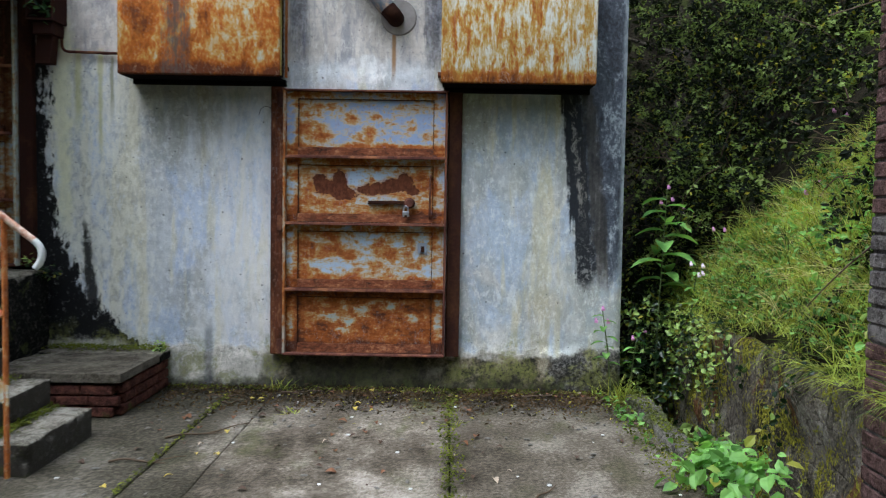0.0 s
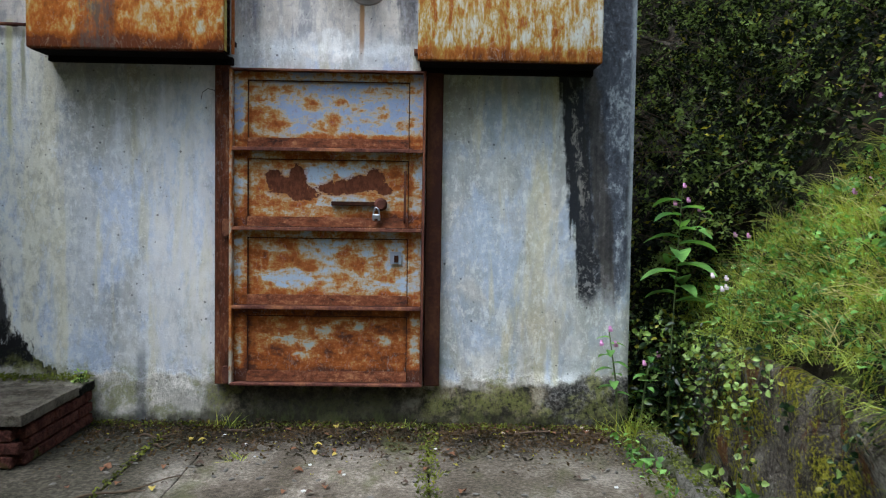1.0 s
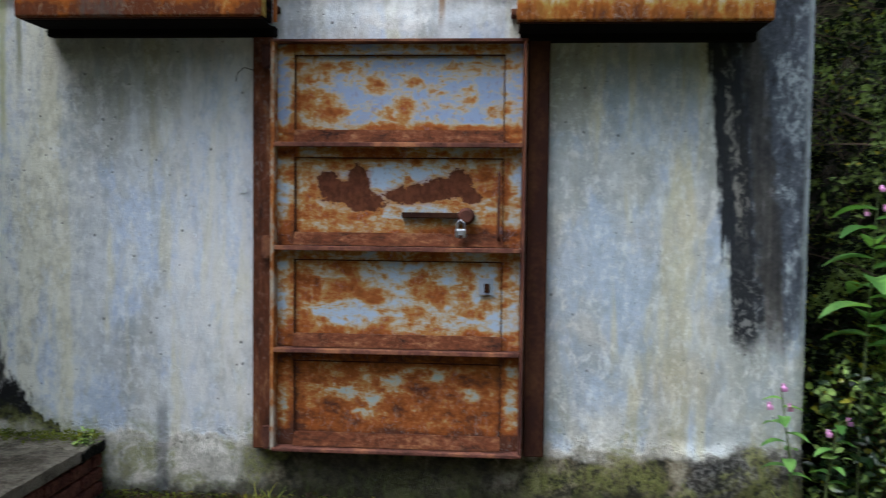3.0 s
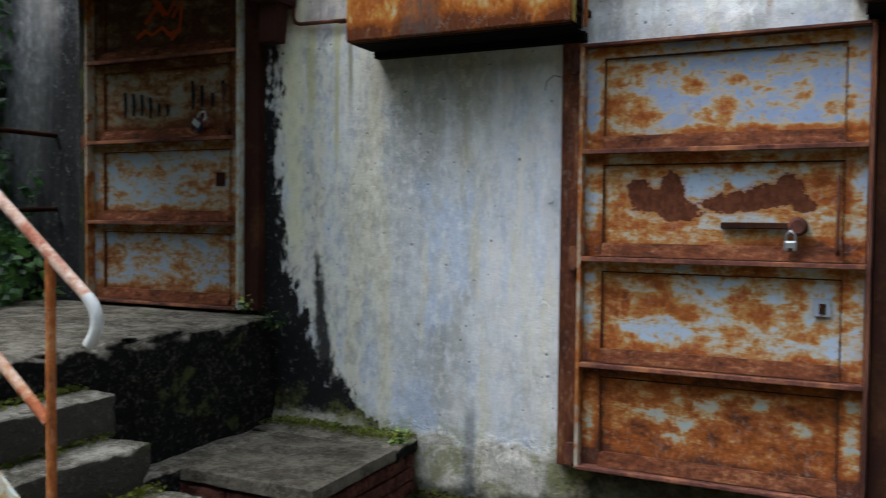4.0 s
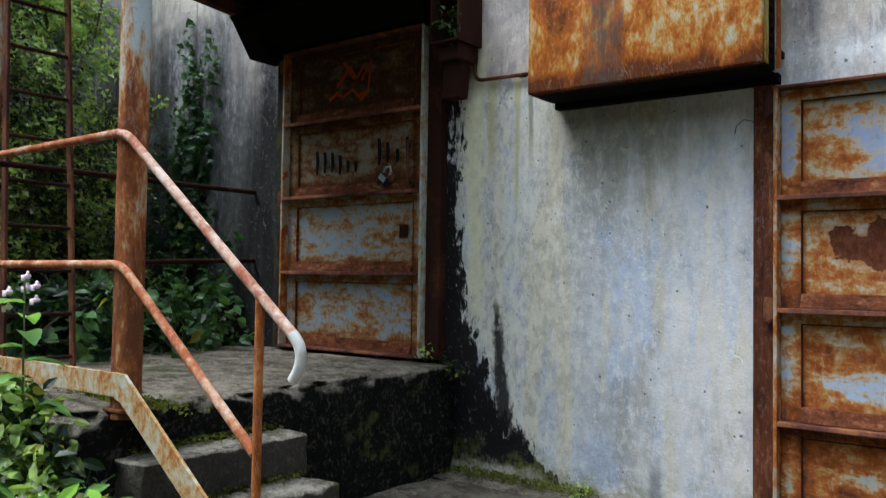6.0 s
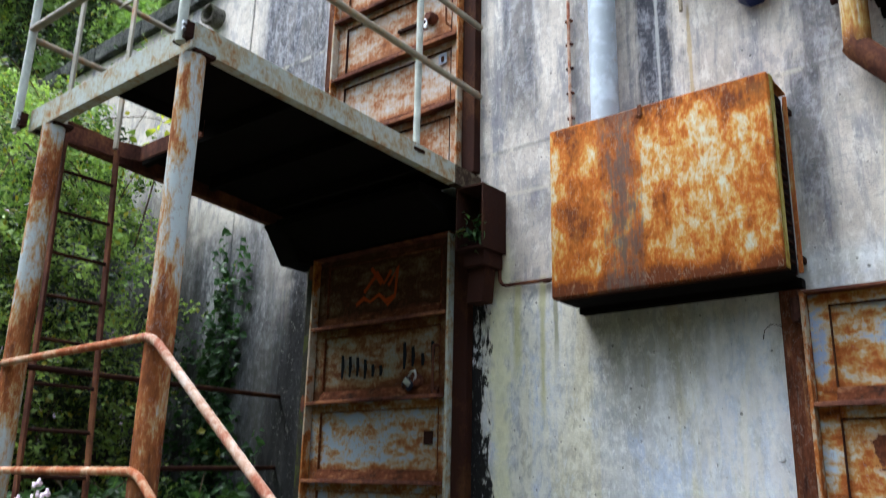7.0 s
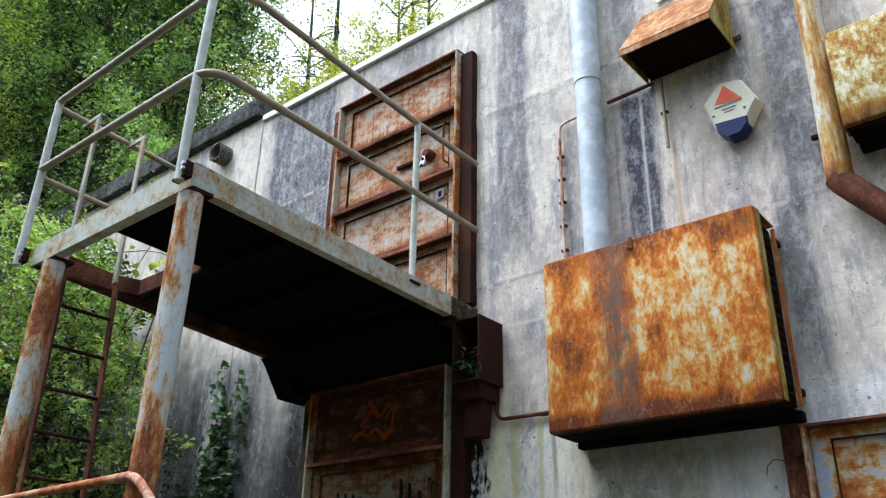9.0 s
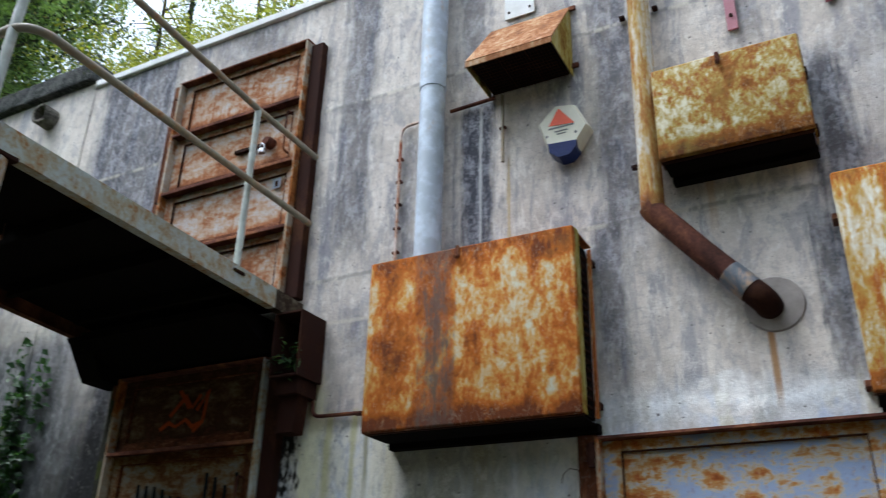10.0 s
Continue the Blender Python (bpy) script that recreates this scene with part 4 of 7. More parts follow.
def axis_points(stops):
    out = [stops[0][0]]
    for (a, _), (b, st) in zip(stops, stops[1:]):
        n = max(1, round((b - a) / st))
        out += [a + (b - a) * (k + 1) / n for k in range(n)]
    return out


gx = axis_points([(-900, 0), (-60, 140), (-16, 6), (-8, 1.0), (-3, 0.4), (2.0, 0.8), (2.06, 0.06), (4.2, 0.07), (9, 0.4), (20, 2), (60, 8), (900, 140)])
gy = axis_points([(-900, 0), (-60, 140), (-26, 6), (-12, 1.5), (-4, 0.5), (2.0, 0.12), (8, 0.4), (30, 2), (60, 8), (900, 140)])
gv = [(x, y, bank(x, y)) for y in gy for x in gx]
gf = [(j * len(gx) + i, j * len(gx) + i + 1, (j + 1) * len(gx) + i + 1, (j + 1) * len(gx) + i) for j in range(len(gy) - 1) for i in range(len(gx) - 1)]
ground = tagged(new("ground", mesh_of("ground", gv, gf, M_EARTH, True)), "dark earth bank and ditch round the yard", "ground", kind="structure")

# the yard: cast slabs with joints between them
yard = thing("pavement", (0.5, -3, GZ), "damp mossy concrete yard of cast slabs", "pavement", kind="structure")
for x0, x1, y0, y1, d in ((-2.9, -0.972, -3.9, -0.02, 0.004), (-0.968, -0.652, -3.9, -0.02, -0.004), (-0.645, 0.652, -2.75, -0.02, 0.0), (0.662, 1.95, -3.1, -0.02, -0.003), (-0.645, 0.652, -5.6, -2.758, -0.004),
                          (0.662, 1.95, -5.6, -3.11, 0.002), (-2.9, -0.652, -6.6, -3.908, -0.004), (-0.645, 1.95, -9.0, -5.61, 0.0), (-2.9, -0.652, -9.0, -6.608, 0.0)):
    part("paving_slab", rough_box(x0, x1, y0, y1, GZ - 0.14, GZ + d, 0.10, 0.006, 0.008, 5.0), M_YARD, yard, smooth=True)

# kerb along the ditch
kerb = thing("kerb", (2.03, -3, GZ), "broken mossy concrete kerb beside the ditch", "kerb", kind="structure")
y = -0.22
for k, ln in enumerate((0.72, 0.92, 0.80, 0.95, 0.9, 0.9)):
    part("kerb_stone", rough_box(1.955 + 0.015 * k % 0.03, 2.10, y - ln, y - 0.02, GZ - 0.45, GZ + 0.070 - 0.02 * (k % 2), 0.04, 0.030, 0.015, k * 2.0, 0.10), M_KERB, kerb)
    y -= ln

# retaining wall under the slope
retain = single("wall_retaining", rough_box(2.46, 2.78, -7.0, 2.4, GZ - 0.6, 0.57, 0.07, 0.055, 0.03, 6.0), M_RETAIN, "old mossy concrete retaining wall under the grass bank", "wall", kind="structure", smooth=True)

# plastered pier at the edge of the ditch
pier = thing("pier", (2.66, -2.95, 0.0), "old red brick gate pier with remains of grey plaster", "pier")
part("core", box(2.446, 2.87, -3.118, -2.765, GZ - 0.5, 3.18, 0.0), M_PIER, pier)
M_PIER_BRICK = stone_grey("pier_brick", (0.080, 0.046, 0.042), (0.19, 0.115, 0.105), 0.02, 11)
for k in range(48):
    z = GZ - 0.5 + k * 0.077
    for j, (xa, xb) in enumerate(((2.436, 2.668), (2.678, 2.888)) if k % 2 else ((2.436, 2.565), (2.575, 2.783), (2.793, 2.888))):
        plastered = noise.noise((j * 0.9, 4, z * 1.3)) > (0.0 if z < 1.2 else 0.35)
        part("brick", box(xa + rng.uniform(-0.002, 0.002), xb, -3.13 - (0.006 if plastered else 0.0), -2.752, z, z + 0.066, 0.006, wear=0.003), M_PIER if plastered else M_PIER_BRICK, pier)


# ---- steel doors ----
def steel_door(cx, z0, skins, label, hand_z, upper=False, dim=False, w=0.61, frame_l=None):
    """A ribbed steel door, 2 m high, of four bays between ledges."""
    d = thing("steel_door", (cx, -0.05, z0), label, "door", "ribbed steel doors")
    x0, x1, z1 = cx - w, cx + w, z0 + 2.0
    fr, back = -0.105, -0.012
    rim = M_RIM
    # the pale rim also carries an edge highlight in its colour
    part("rim", box(x0 - 0.006, x0 + 0.012, fr, back, z0, z1, 0.003), M_FRAME_OCHRE, d, "pale worn steel edge with its highlight in the colour")
    part("rim", box(x1 - 0.012, x1 + 0.006, fr, back, z0, z1, 0.003), M_BEAM if dim else M_FRAME_OCHRE if upper else rim, d)
    part("rim", prism([(fr, z1 - 0.012), (fr, z1), (back, z1 + 0.008), (back, z1 - 0.012)], x0 - 0.008, x1 + 0.008), rim, d)
    part("rim", box(x0, x1, fr - 0.006, back, z0 - 0.004, z0 + 0.014, 0.003), M_LIP, d)
    for k in (1, 2, 3):
        z = z0 + 2.0 * k / 4
        led = part("ledge", box(x0 + 0.013, x1 - 0.013, fr + 0.004, back, z - 0.007, z + 0.007, 0.003), M_LEDGE, d)
        # paler lip paints the highlight along the ledge's edge
        part("lip", box(x0 + 0.013, x1 - 0.013, fr - 0.006, fr + 0.0035, z - 0.014, z + 0.009, 0.003), M_LIP, led, "ledge lip in paler rust for its highlight")
    for k in range(4):
        a, b = z0 + 0.5 * k + (0.015 if k == 0 else 0.008), z0 + 0.5 * k + (0.492 if k < 3 else 0.487)
        p = part("panel", box(x0 + 0.012, x1 - 0.012, -0.030, -0.014, a, b, 0.0), skins[k], d)
        # shallow bars that frame each sheet
        for n, (p0, p1, q0, q1) in enumerate(((x0 + 0.013, x0 + 0.098, a, b), (x1 - 0.098, x1 - 0.013, a, b), (x0 + 0.099, x1 - 0.099, a, a + 0.066), (x0 + 0.099, x1 - 0.099, b - 0.052, b))):
            if n == 2:
                bm = prism([(-0.031, q0), (-0.075, q0 + 0.004), (-0.043, q1), (-0.031, q1)], p0, p1)
                part("bottom_bar", bm, M_BAR, p)
            else:
                part("side_bar" if n < 2 else "top_bar", box(p0, p1, -0.046, -0.031, q0, q1, 0.003), skins[k], p)
        # dark strips stand for the shaded grooves where the bars meet the sheet
        seam = box(x0 + 0.098, x0 + 0.103, -0.0475, -0.031, a + 0.066, b - 0.052, 0.0)
        box(x1 - 0.103, x1 - 0.098, -0.0475, -0.031, a + 0.066, b - 0.052, 0.0, seam)
        box(x0 + 0.103, x1 - 0.103, -0.0475, -0.031, b - 0.057, b - 0.052, 0.0, seam)
        part("seam", seam, M_BAR if dim else M_SEAM, p, "dark strip for the shaded groove")
    # bolt, handle and hinge lugs
    hz = z0 + hand_z
    bolt = part("bolt", box(cx + (0.25 if dim else 0.02), cx + 0.31, -0.062, -0.031, hz - 0.012, hz + 0.016, 0.004), M_DARKSTEEL, d, "rusted sliding bolt bar")
    boss = tube([(cx + 0.335, -0.031, hz), (cx + 0.335, -0.075, hz), (cx + 0.335, -0.10, hz)], [0.042, 0.042, 0.028], 16)
    part("boss", boss, M_LEDGE, bolt, smooth=False)
    hx = cx + 0.49
    hp = [(hx, -0.031, hz + 0.21)] + bend((hx, -0.031, hz + 0.21), (hx, -0.085, hz + 0.21), (hx, -0.085, hz - 0.11), 0.025) + bend((hx, -0.085, hz + 0.21), (hx, -0.085, hz - 0.11), (hx, -0.031, hz - 0.11), 0.025) + [(hx, -0.031, hz - 0.11)]
    part("pull_handle", tube(hp, 0.008, 8), M_HINGE, d, smooth=True)
    part("keyhole_plate", box(cx + 0.40, cx + 0.47, -0.046, -0.0425, hz - 0.38, hz - 0.30, 0.002), M_PLATE if not dim else M_DARKSTEEL, d, "small lock plate")
    part("keyhole", box(cx + 0.425, cx + 0.452, -0.050, -0.0465, hz - 0.37, hz - 0.325, 0.002), M_DARKSTEEL, d)
    for z in (z0 + 0.06, z0 + 1.0, z0 + 1.92):
        hinge = tube([(x0 - 0.03, -0.085, z - 0.055), (x0 - 0.03, -0.085, z + 0.055)], 0.017, 10)
        box(x0 - 0.05, x0 - 0.005, -0.10, -0.07, z - 0.045, z + 0.045, 0.004, hinge)
        part("hinge", hinge, M_HINGE, d)
    # padlock hangs from the boss
    lock = thing("padlock", (cx + 0.31, -0.09, hz - 0.12), "dark blue padlock with a bright plate" if dim else "small bright steel padlock hanging from the bolt", "padlock", "padlocks")
    if dim:
        lock.matrix_world = pose(cx + 0.27, -0.09, hz - 0.065, 0, 38, 0) @ Matrix.Diagonal((1.5, 1.2, 1.5, 1))
    u = [(cx + 0.292, -0.092, hz - 0.062), (cx + 0.294, -0.096, hz - 0.034), (cx + 0.31, -0.098, hz - 0.018), (cx + 0.326, -0.096, hz - 0.034), (cx + 0.328, -0.092, hz - 0.062)]
    part("shackle", tube(u, 0.0055, 8), M_ZINC, lock, smooth=True)
    part("body", box(cx + 0.284, cx + 0.336, -0.108, -0.080, hz - 0.104, hz - 0.060, 0.008, seg=2), M_LOCK if dim else M_ZINC, lock)
    if dim:
        part("face_plate", box(cx + 0.291, cx + 0.329, -0.1105, -0.1085, hz - 0.088, hz - 0.064, 0.001), M_ZINC, lock, "bright steel face plate")
    part("keyway", box(cx + 0.30, cx + 0.32, -0.112, -0.1105, hz - 0.107, hz - 0.09, 0.0), M_DARKSTEEL, lock)
    # frame posts fixed to the wall
    f = thing("door_frame", (cx, -0.02, z0), "dark red-brown steel frame round a ribbed door", "door frame", "door frames", "structure")
    part("frame_post", box(x0 - 0.105, x0 - 0.012, -0.062, 0.02, z0 - 0.005, z1 + 0.02, 0.004), frame_l or M_FRAME_LEFT, f)
    part("frame_post", box(x1 + 0.012, x1 + 0.115, -0.062, 0.02, z0 - 0.005, z1 - 0.035 if upper else z1 + 0.06, 0.004), M_FRAME, f)
    return d


BUFF, OCHRE, RUST, SCORCH = (0.45, 0.39, 0.30), (0.40, 0.21, 0.066), (0.32, 0.095, 0.024), (0.085, 0.032, 0.020)


def bay(name, seed, paint, bias, z0, patches=(), brown=(), buff=BUFF, ochre=OCHRE, rust=RUST, cx=0.0):
    """Brushed paint on one sheet of a door, gone over to rust from its edges."""
    rim = tuple((x, z, rx, rz, -k) for x, z, rx, rz, k in ((cx - 0.515, z0 + 0.25, 0.035, 0.4, 0.045), (cx + 0.515, z0 + 0.25, 0.035, 0.4, 0.045), (cx, z0 + 0.46, 0.9, 0.045, 0.05)))
    return cover_rust(name, seed, paint, ochre, rust, SCORCH, bias, 0.12, z0 + 0.02, None, None, tuple(patches) + rim, (1.0, 1, 1.9), 1.25, brown, buff, (7, 7, 16), 0.16, 1.22)


smear = ((-0.35, 1.545, 0.055, 0.05), (-0.29, 1.49, 0.09, 0.06), (-0.20, 1.53, 0.055, 0.10), (-0.15, 1.44, 0.08, 0.045), (-0.20, 1.46, 0.08, 0.06), (0.02, 1.47, 0.09, 0.035), (0.12, 1.49, 0.11, 0.045), (0.23, 1.515, 0.11, 0.05), (0.30, 1.54, 0.06, 0.06), (0.36, 1.47, 0.05, 0.035))
flakes = ((-0.27, 1.12, 0.10, 0.028), (-0.40, 1.02, 0.02, 0.05), (-0.25, 1.02, 0.09, 0.045), (-0.11, 0.985, 0.08, 0.03), (0.065, 0.915, 0.08, 0.028), (-0.05, 0.87, 0.06, 0.012))
main_bays = [bay("main_bay_a", 1.0, (0.34, 0.42, 0.45), 0.030, 0.22, ((-0.25, 0.49, 0.07, 0.07, 0.09), (-0.12, 0.485, 0.06, 0.06, 0.09), (-0.02, 0.555, 0.08, 0.07, 0.10), (0.18, 0.60, 0.06, 0.05, 0.08), (0.37, 0.50, 0.05, 0.06, 0.08), (-0.14, 0.40, 0.10, 0.04, 0.08), (-0.55, 0.5, 0.05, 0.2, 0.07), (0.56, 0.5, 0.05, 0.2, 0.08))),
             bay("main_bay_b", 2.7, (0.38, 0.47, 0.61), -0.055, 0.72, ((0.18, 0.975, 0.14, 0.06, -0.05), (0.33, 1.03, 0.06, 0.14, -0.06), (-0.46, 1.0, 0.05, 0.2, -0.06), (-0.3, 0.9, 0.2, 0.06, 0.02)) + tuple((x, z, rx * 1.2, rz * 1.5, -0.075) for x, z, rx, rz in flakes)),
             bay("main_bay_c", 4.4, (0.38, 0.47, 0.61), -0.042, 1.22, ((-0.08, 1.56, 0.10, 0.07, 0.06), (0.1, 1.58, 0.10, 0.05, 0.06), (-0.05, 1.38, 0.06, 0.03, 0.06), (-0.44, 1.45, 0.06, 0.25, -0.05), (0.44, 1.5, 0.08, 0.2, -0.03)), smear),
             bay("main_bay_d", 6.1, (0.27, 0.345, 0.52), -0.080, 1.72, ((-0.37, 1.90, 0.13, 0.10, -0.075), (-0.11, 2.01, 0.07, 0.06, -0.07), (0.04, 1.90, 0.06, 0.06, -0.07), (0.18, 1.98, 0.07, 0.05, -0.07), (0.36, 1.965, 0.04, 0.06, -0.06), (-0.47, 1.96, 0.07, 0.16, -0.06), (0.3, 2.10, 0.3, 0.03, -0.06), (0.2, 1.80, 0.5, 0.03, -0.05)))]
steel_door(0.0, 0.22, main_bays, "ribbed steel door, blue paint flaking to rust, padlocked", 1.16)
# lower door colours darkened bay by bay for the platform's shade
SHADED_RUST = ((0.29, 0.24, 0.17), (0.25, 0.13, 0.05), (0.19, 0.066, 0.022))
low_bays = [bay("low_bay_a", 12.0, (0.24, 0.31, 0.43), -0.062, 0.86, ((-3.55, 1.15, 0.2, 0.2, -0.03),), (), *SHADED_RUST, -3.24), bay("low_bay_b", 13.7, (0.24, 0.30, 0.38), -0.072, 1.36, ((-2.9, 1.65, 0.2, 0.2, -0.04),), (), *SHADED_RUST, -3.24),
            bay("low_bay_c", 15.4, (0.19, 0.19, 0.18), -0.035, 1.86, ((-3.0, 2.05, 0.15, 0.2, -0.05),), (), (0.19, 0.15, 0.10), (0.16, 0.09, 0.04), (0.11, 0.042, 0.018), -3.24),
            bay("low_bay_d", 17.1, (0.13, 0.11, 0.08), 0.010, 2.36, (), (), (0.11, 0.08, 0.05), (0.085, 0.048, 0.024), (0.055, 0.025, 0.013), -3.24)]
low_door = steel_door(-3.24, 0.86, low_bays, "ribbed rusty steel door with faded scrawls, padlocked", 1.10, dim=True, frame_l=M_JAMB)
steel_door(-3.20, 3.24, [cover_rust(f"high_bay_{'abcd'[k]}", 23 + k * 2.1, (0.50, 0.50, 0.52), (0.46, 0.32, 0.22), (0.34, 0.135, 0.06), (0.13, 0.045, 0.028), b, 0.1, 3.24 + 0.5 * k + 0.03, None, None, (), (1.1, 1, 2.0)) for k, b in enumerate((0.0, -0.026, -0.012, -0.006))], "ribbed steel door above the platform, thinly painted over rust", 1.22, upper=True)


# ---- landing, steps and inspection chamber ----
landing = single("landing", rough_box(-4.6, -2.42, -2.34, -0.02, GZ - 0.1, 0.83, 0.040, 0.016, 0.022, 2.0, 0.13), M_LANDING, "mossy concrete landing with black sides", "landing", kind="structure", smooth=True)
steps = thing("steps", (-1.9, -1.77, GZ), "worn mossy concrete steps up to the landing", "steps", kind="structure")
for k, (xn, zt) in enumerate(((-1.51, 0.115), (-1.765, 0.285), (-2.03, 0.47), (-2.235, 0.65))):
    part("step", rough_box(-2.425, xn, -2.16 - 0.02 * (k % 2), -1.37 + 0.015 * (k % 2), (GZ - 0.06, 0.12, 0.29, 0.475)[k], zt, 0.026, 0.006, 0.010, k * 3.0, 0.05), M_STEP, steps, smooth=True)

chamber = thing("inspection_chamber", (-1.85, -0.6, GZ), "low brick chamber under a flat stone cover", "chamber")
part("core", box(-2.36, -1.56, -0.93, -0.03, GZ, 0.16, 0.0), M_LANDING, chamber)
M_BRICK = stone_grey("brick", (0.075, 0.030, 0.024), (0.19, 0.075, 0.055), 0.12, 5)
for k in range(3):
    z = GZ + 0.012 + k * 0.072
    x = -2.40 + (0.055 if k % 2 else 0.0)
    while x < -1.52:
        e = min(x + 0.215, -1.50)
        if e - x > 0.04:
            part("brick", box(x, e - 0.010, -0.985, -0.925, z, z + 0.062, 0.006, wear=0.003), M_BRICK, chamber)
        x = e
    y = -0.985 + (0.11 if k % 2 else 0.0)
    while y < -0.06:
        e = min(y + 0.215, -0.02)
        if e - y > 0.04:
            part("brick", box(-1.565, -1.502, y + (0.062 if y < -0.97 else 0.0), e - 0.010, z, z + 0.062, 0.006, wear=0.003), M_BRICK, chamber)
        y = e
part("cover_slab", rough_box(-2.22, -1.485, -1.0, -0.27, 0.180, 0.240, 0.05, 0.002, 0.004, 4.0, 0.015), M_SLAB, chamber, "flat grey stone cover")
part("back_fill", rough_box(-2.40, -1.49, -0.262, -0.02, 0.158, 0.238, 0.06, 0.014, 0.02, 8.0), M_LANDING, chamber, smooth=True)
part("side_fill", rough_box(-2.41, -2.23, -1.36, -0.265, 0.10, 0.235, 0.06, 0.012, 0.02, 9.0), M_LANDING, chamber, smooth=True)


# ---- stair railing ----
RY = -2.205          # line of the stair rail, in front of the posts
PY = -2.15           # line of the posts
rail = thing("handrail", (-2.0, RY, GZ), "rusty tubular stair handrail with worn pale paint", "handrail")
slope_top = [(-2.40, RY, 1.862)] + bend((-2.40, RY, 1.862), (-2.335, RY, 1.850), (-1.45, RY, 1.178), 0.045)
hook = bend((-1.75, RY, 1.406), (-1.372, RY, 1.119), (-1.418, RY, 1.030), 0.075, 8)
part("top_rail", tube(slope_top + [hook[0]], 0.0175, 12), M_RAIL_PINK, rail, smooth=True)
part("rail_end", tube(hook + [(-1.428, RY, 1.026)], [0.018] * len(hook) + [0.0165], 12), rail_paint("rail_end_white", (0.62, 0.63, 0.62), 0.12, 3), rail, "white painted curled rail end", smooth=True)
part("mid_rail", tube([(-2.40, RY, 1.372)] + bend((-2.40, RY, 1.372), (-2.345, RY, 1.366), (-1.61, RY, 0.798), 0.05) + [(-1.592, RY, 0.786)], 0.0165, 12), M_RAIL_RED, rail, smooth=True)
part("upright", tube([(-1.582, RY, GZ + 0.02), (-1.582, RY, 1.275)], 0.0145, 12), M_UPRIGHT, rail, smooth=True)
string = prism([(-2.36, 0.885), (-2.36, 0.975), (-2.295, 0.973), (-1.565, 0.432), (-1.565, 0.325), (-2.315, 0.870)], RY - 0.014, RY - 0.002, "y")
part("stringer", string, M_STRING, rail, "flat painted steel string along the steps")
part("stringer_level", box(-3.55, -2.362, RY - 0.014, RY - 0.002, 0.887, 0.975, 0.002), M_STRING, rail)
part("front_rail", tube([(-3.58, RY, 1.85), (-2.40, RY, 1.862)], 0.0165, 12), M_RAIL_RED, rail, smooth=True)
part("front_rail", tube([(-3.58, RY, 1.37), (-2.40, RY, 1.372)], 0.0165, 12), M_RAIL_RED, rail, smooth=True)
part("side_rail", tube([(-3.60, RY, 1.85), (-4.24, -0.0, 1.93)], 0.016, 10), M_DARKSTEEL, rail, smooth=True)
part("side_rail", tube([(-3.60, RY, 1.37), (-4.24, -0.0, 1.44)], 0.016, 10), M_DARKSTEEL, rail, smooth=True)

# ---- platform over the landing ----
plat = thing("platform", (-3.0, -1.1, 0.83), "painted steel platform on round posts, dark underneath", "platform")
PX0, PX1, PY0, PZ0, PZ1 = -3.785, -2.335, -2.19, 3.075, 3.195
for px in (-3.585, -2.388):
    post = part("post", tube([(px, PY, 0.80), (px, PY, 1.5), (px, PY, 2.3), (px, PY, 3.06)], 0.055, 24), M_POST, plat, smooth=True)
    part("cap_plate", box(px - 0.060, px + 0.060, PY - 0.034, PY + 0.075, 3.058, 3.078, 0.003), M_DARKSTEEL, post)
    part("base_plate", box(px - 0.060, px + 0.060, PY - 0.060, PY + 0.060, 0.826, 0.840, 0.003), M_HINGE, post)


def askew(bm):
    """The platform stands a few degrees out of square with the wall."""
    for v in bm.verts:
        v.co.x -= 0.053 * (v.co.y - PY0)
    return bm


def channel(p, side, a, b, axis):
    """A rolled channel: its web at p, its flanges towards side, drawn out from a to b."""
    u = [p, p + 0.055 * side, p + 0.055 * side, p + 0.010 * side, p + 0.010 * side, p + 0.055 * side, p + 0.055 * side, p]
    v = [PZ0, PZ0, PZ0 + 0.010, PZ0 + 0.012, PZ1 - 0.012, PZ1 - 0.010, PZ1, PZ1]
    return askew(prism(list(zip(u, v)), a, b, axis))


HX0, HX1, HY1 = -3.745, -3.08, -1.60        # the ladder hatch
part("front_beam", channel(PY0, 1, PX0, PX1, "x"), M_BEAM, plat)
part("side_beam", channel(PX1, -1, PY0 + 0.011, -0.30, "y"), M_BEAM, plat)
part("side_beam", channel(PX1, -1, -0.298, -0.02, "y"), M_BEAM_END, plat, "darker beam end at the wall")
left_beam = channel(PX0 + 0.02, 1, PY0 + 0.011, -0.02, "y")
for v in left_beam.verts:
    v.co.x -= 0.10 * (v.co.y - PY0)
part("side_beam", left_beam, M_HINGE, plat)
# deck and joists coloured black for the shade below the platform
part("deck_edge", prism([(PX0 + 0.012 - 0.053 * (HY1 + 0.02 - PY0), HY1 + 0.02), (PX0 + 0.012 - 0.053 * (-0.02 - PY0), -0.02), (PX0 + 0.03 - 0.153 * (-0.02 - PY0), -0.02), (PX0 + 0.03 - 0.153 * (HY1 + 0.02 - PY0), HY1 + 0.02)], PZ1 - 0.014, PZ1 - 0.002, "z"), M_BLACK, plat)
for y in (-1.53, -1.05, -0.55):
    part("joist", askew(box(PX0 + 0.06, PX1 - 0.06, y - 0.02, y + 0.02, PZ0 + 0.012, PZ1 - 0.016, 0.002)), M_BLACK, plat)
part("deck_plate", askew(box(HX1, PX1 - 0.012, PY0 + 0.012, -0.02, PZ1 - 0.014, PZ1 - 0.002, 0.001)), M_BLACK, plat)
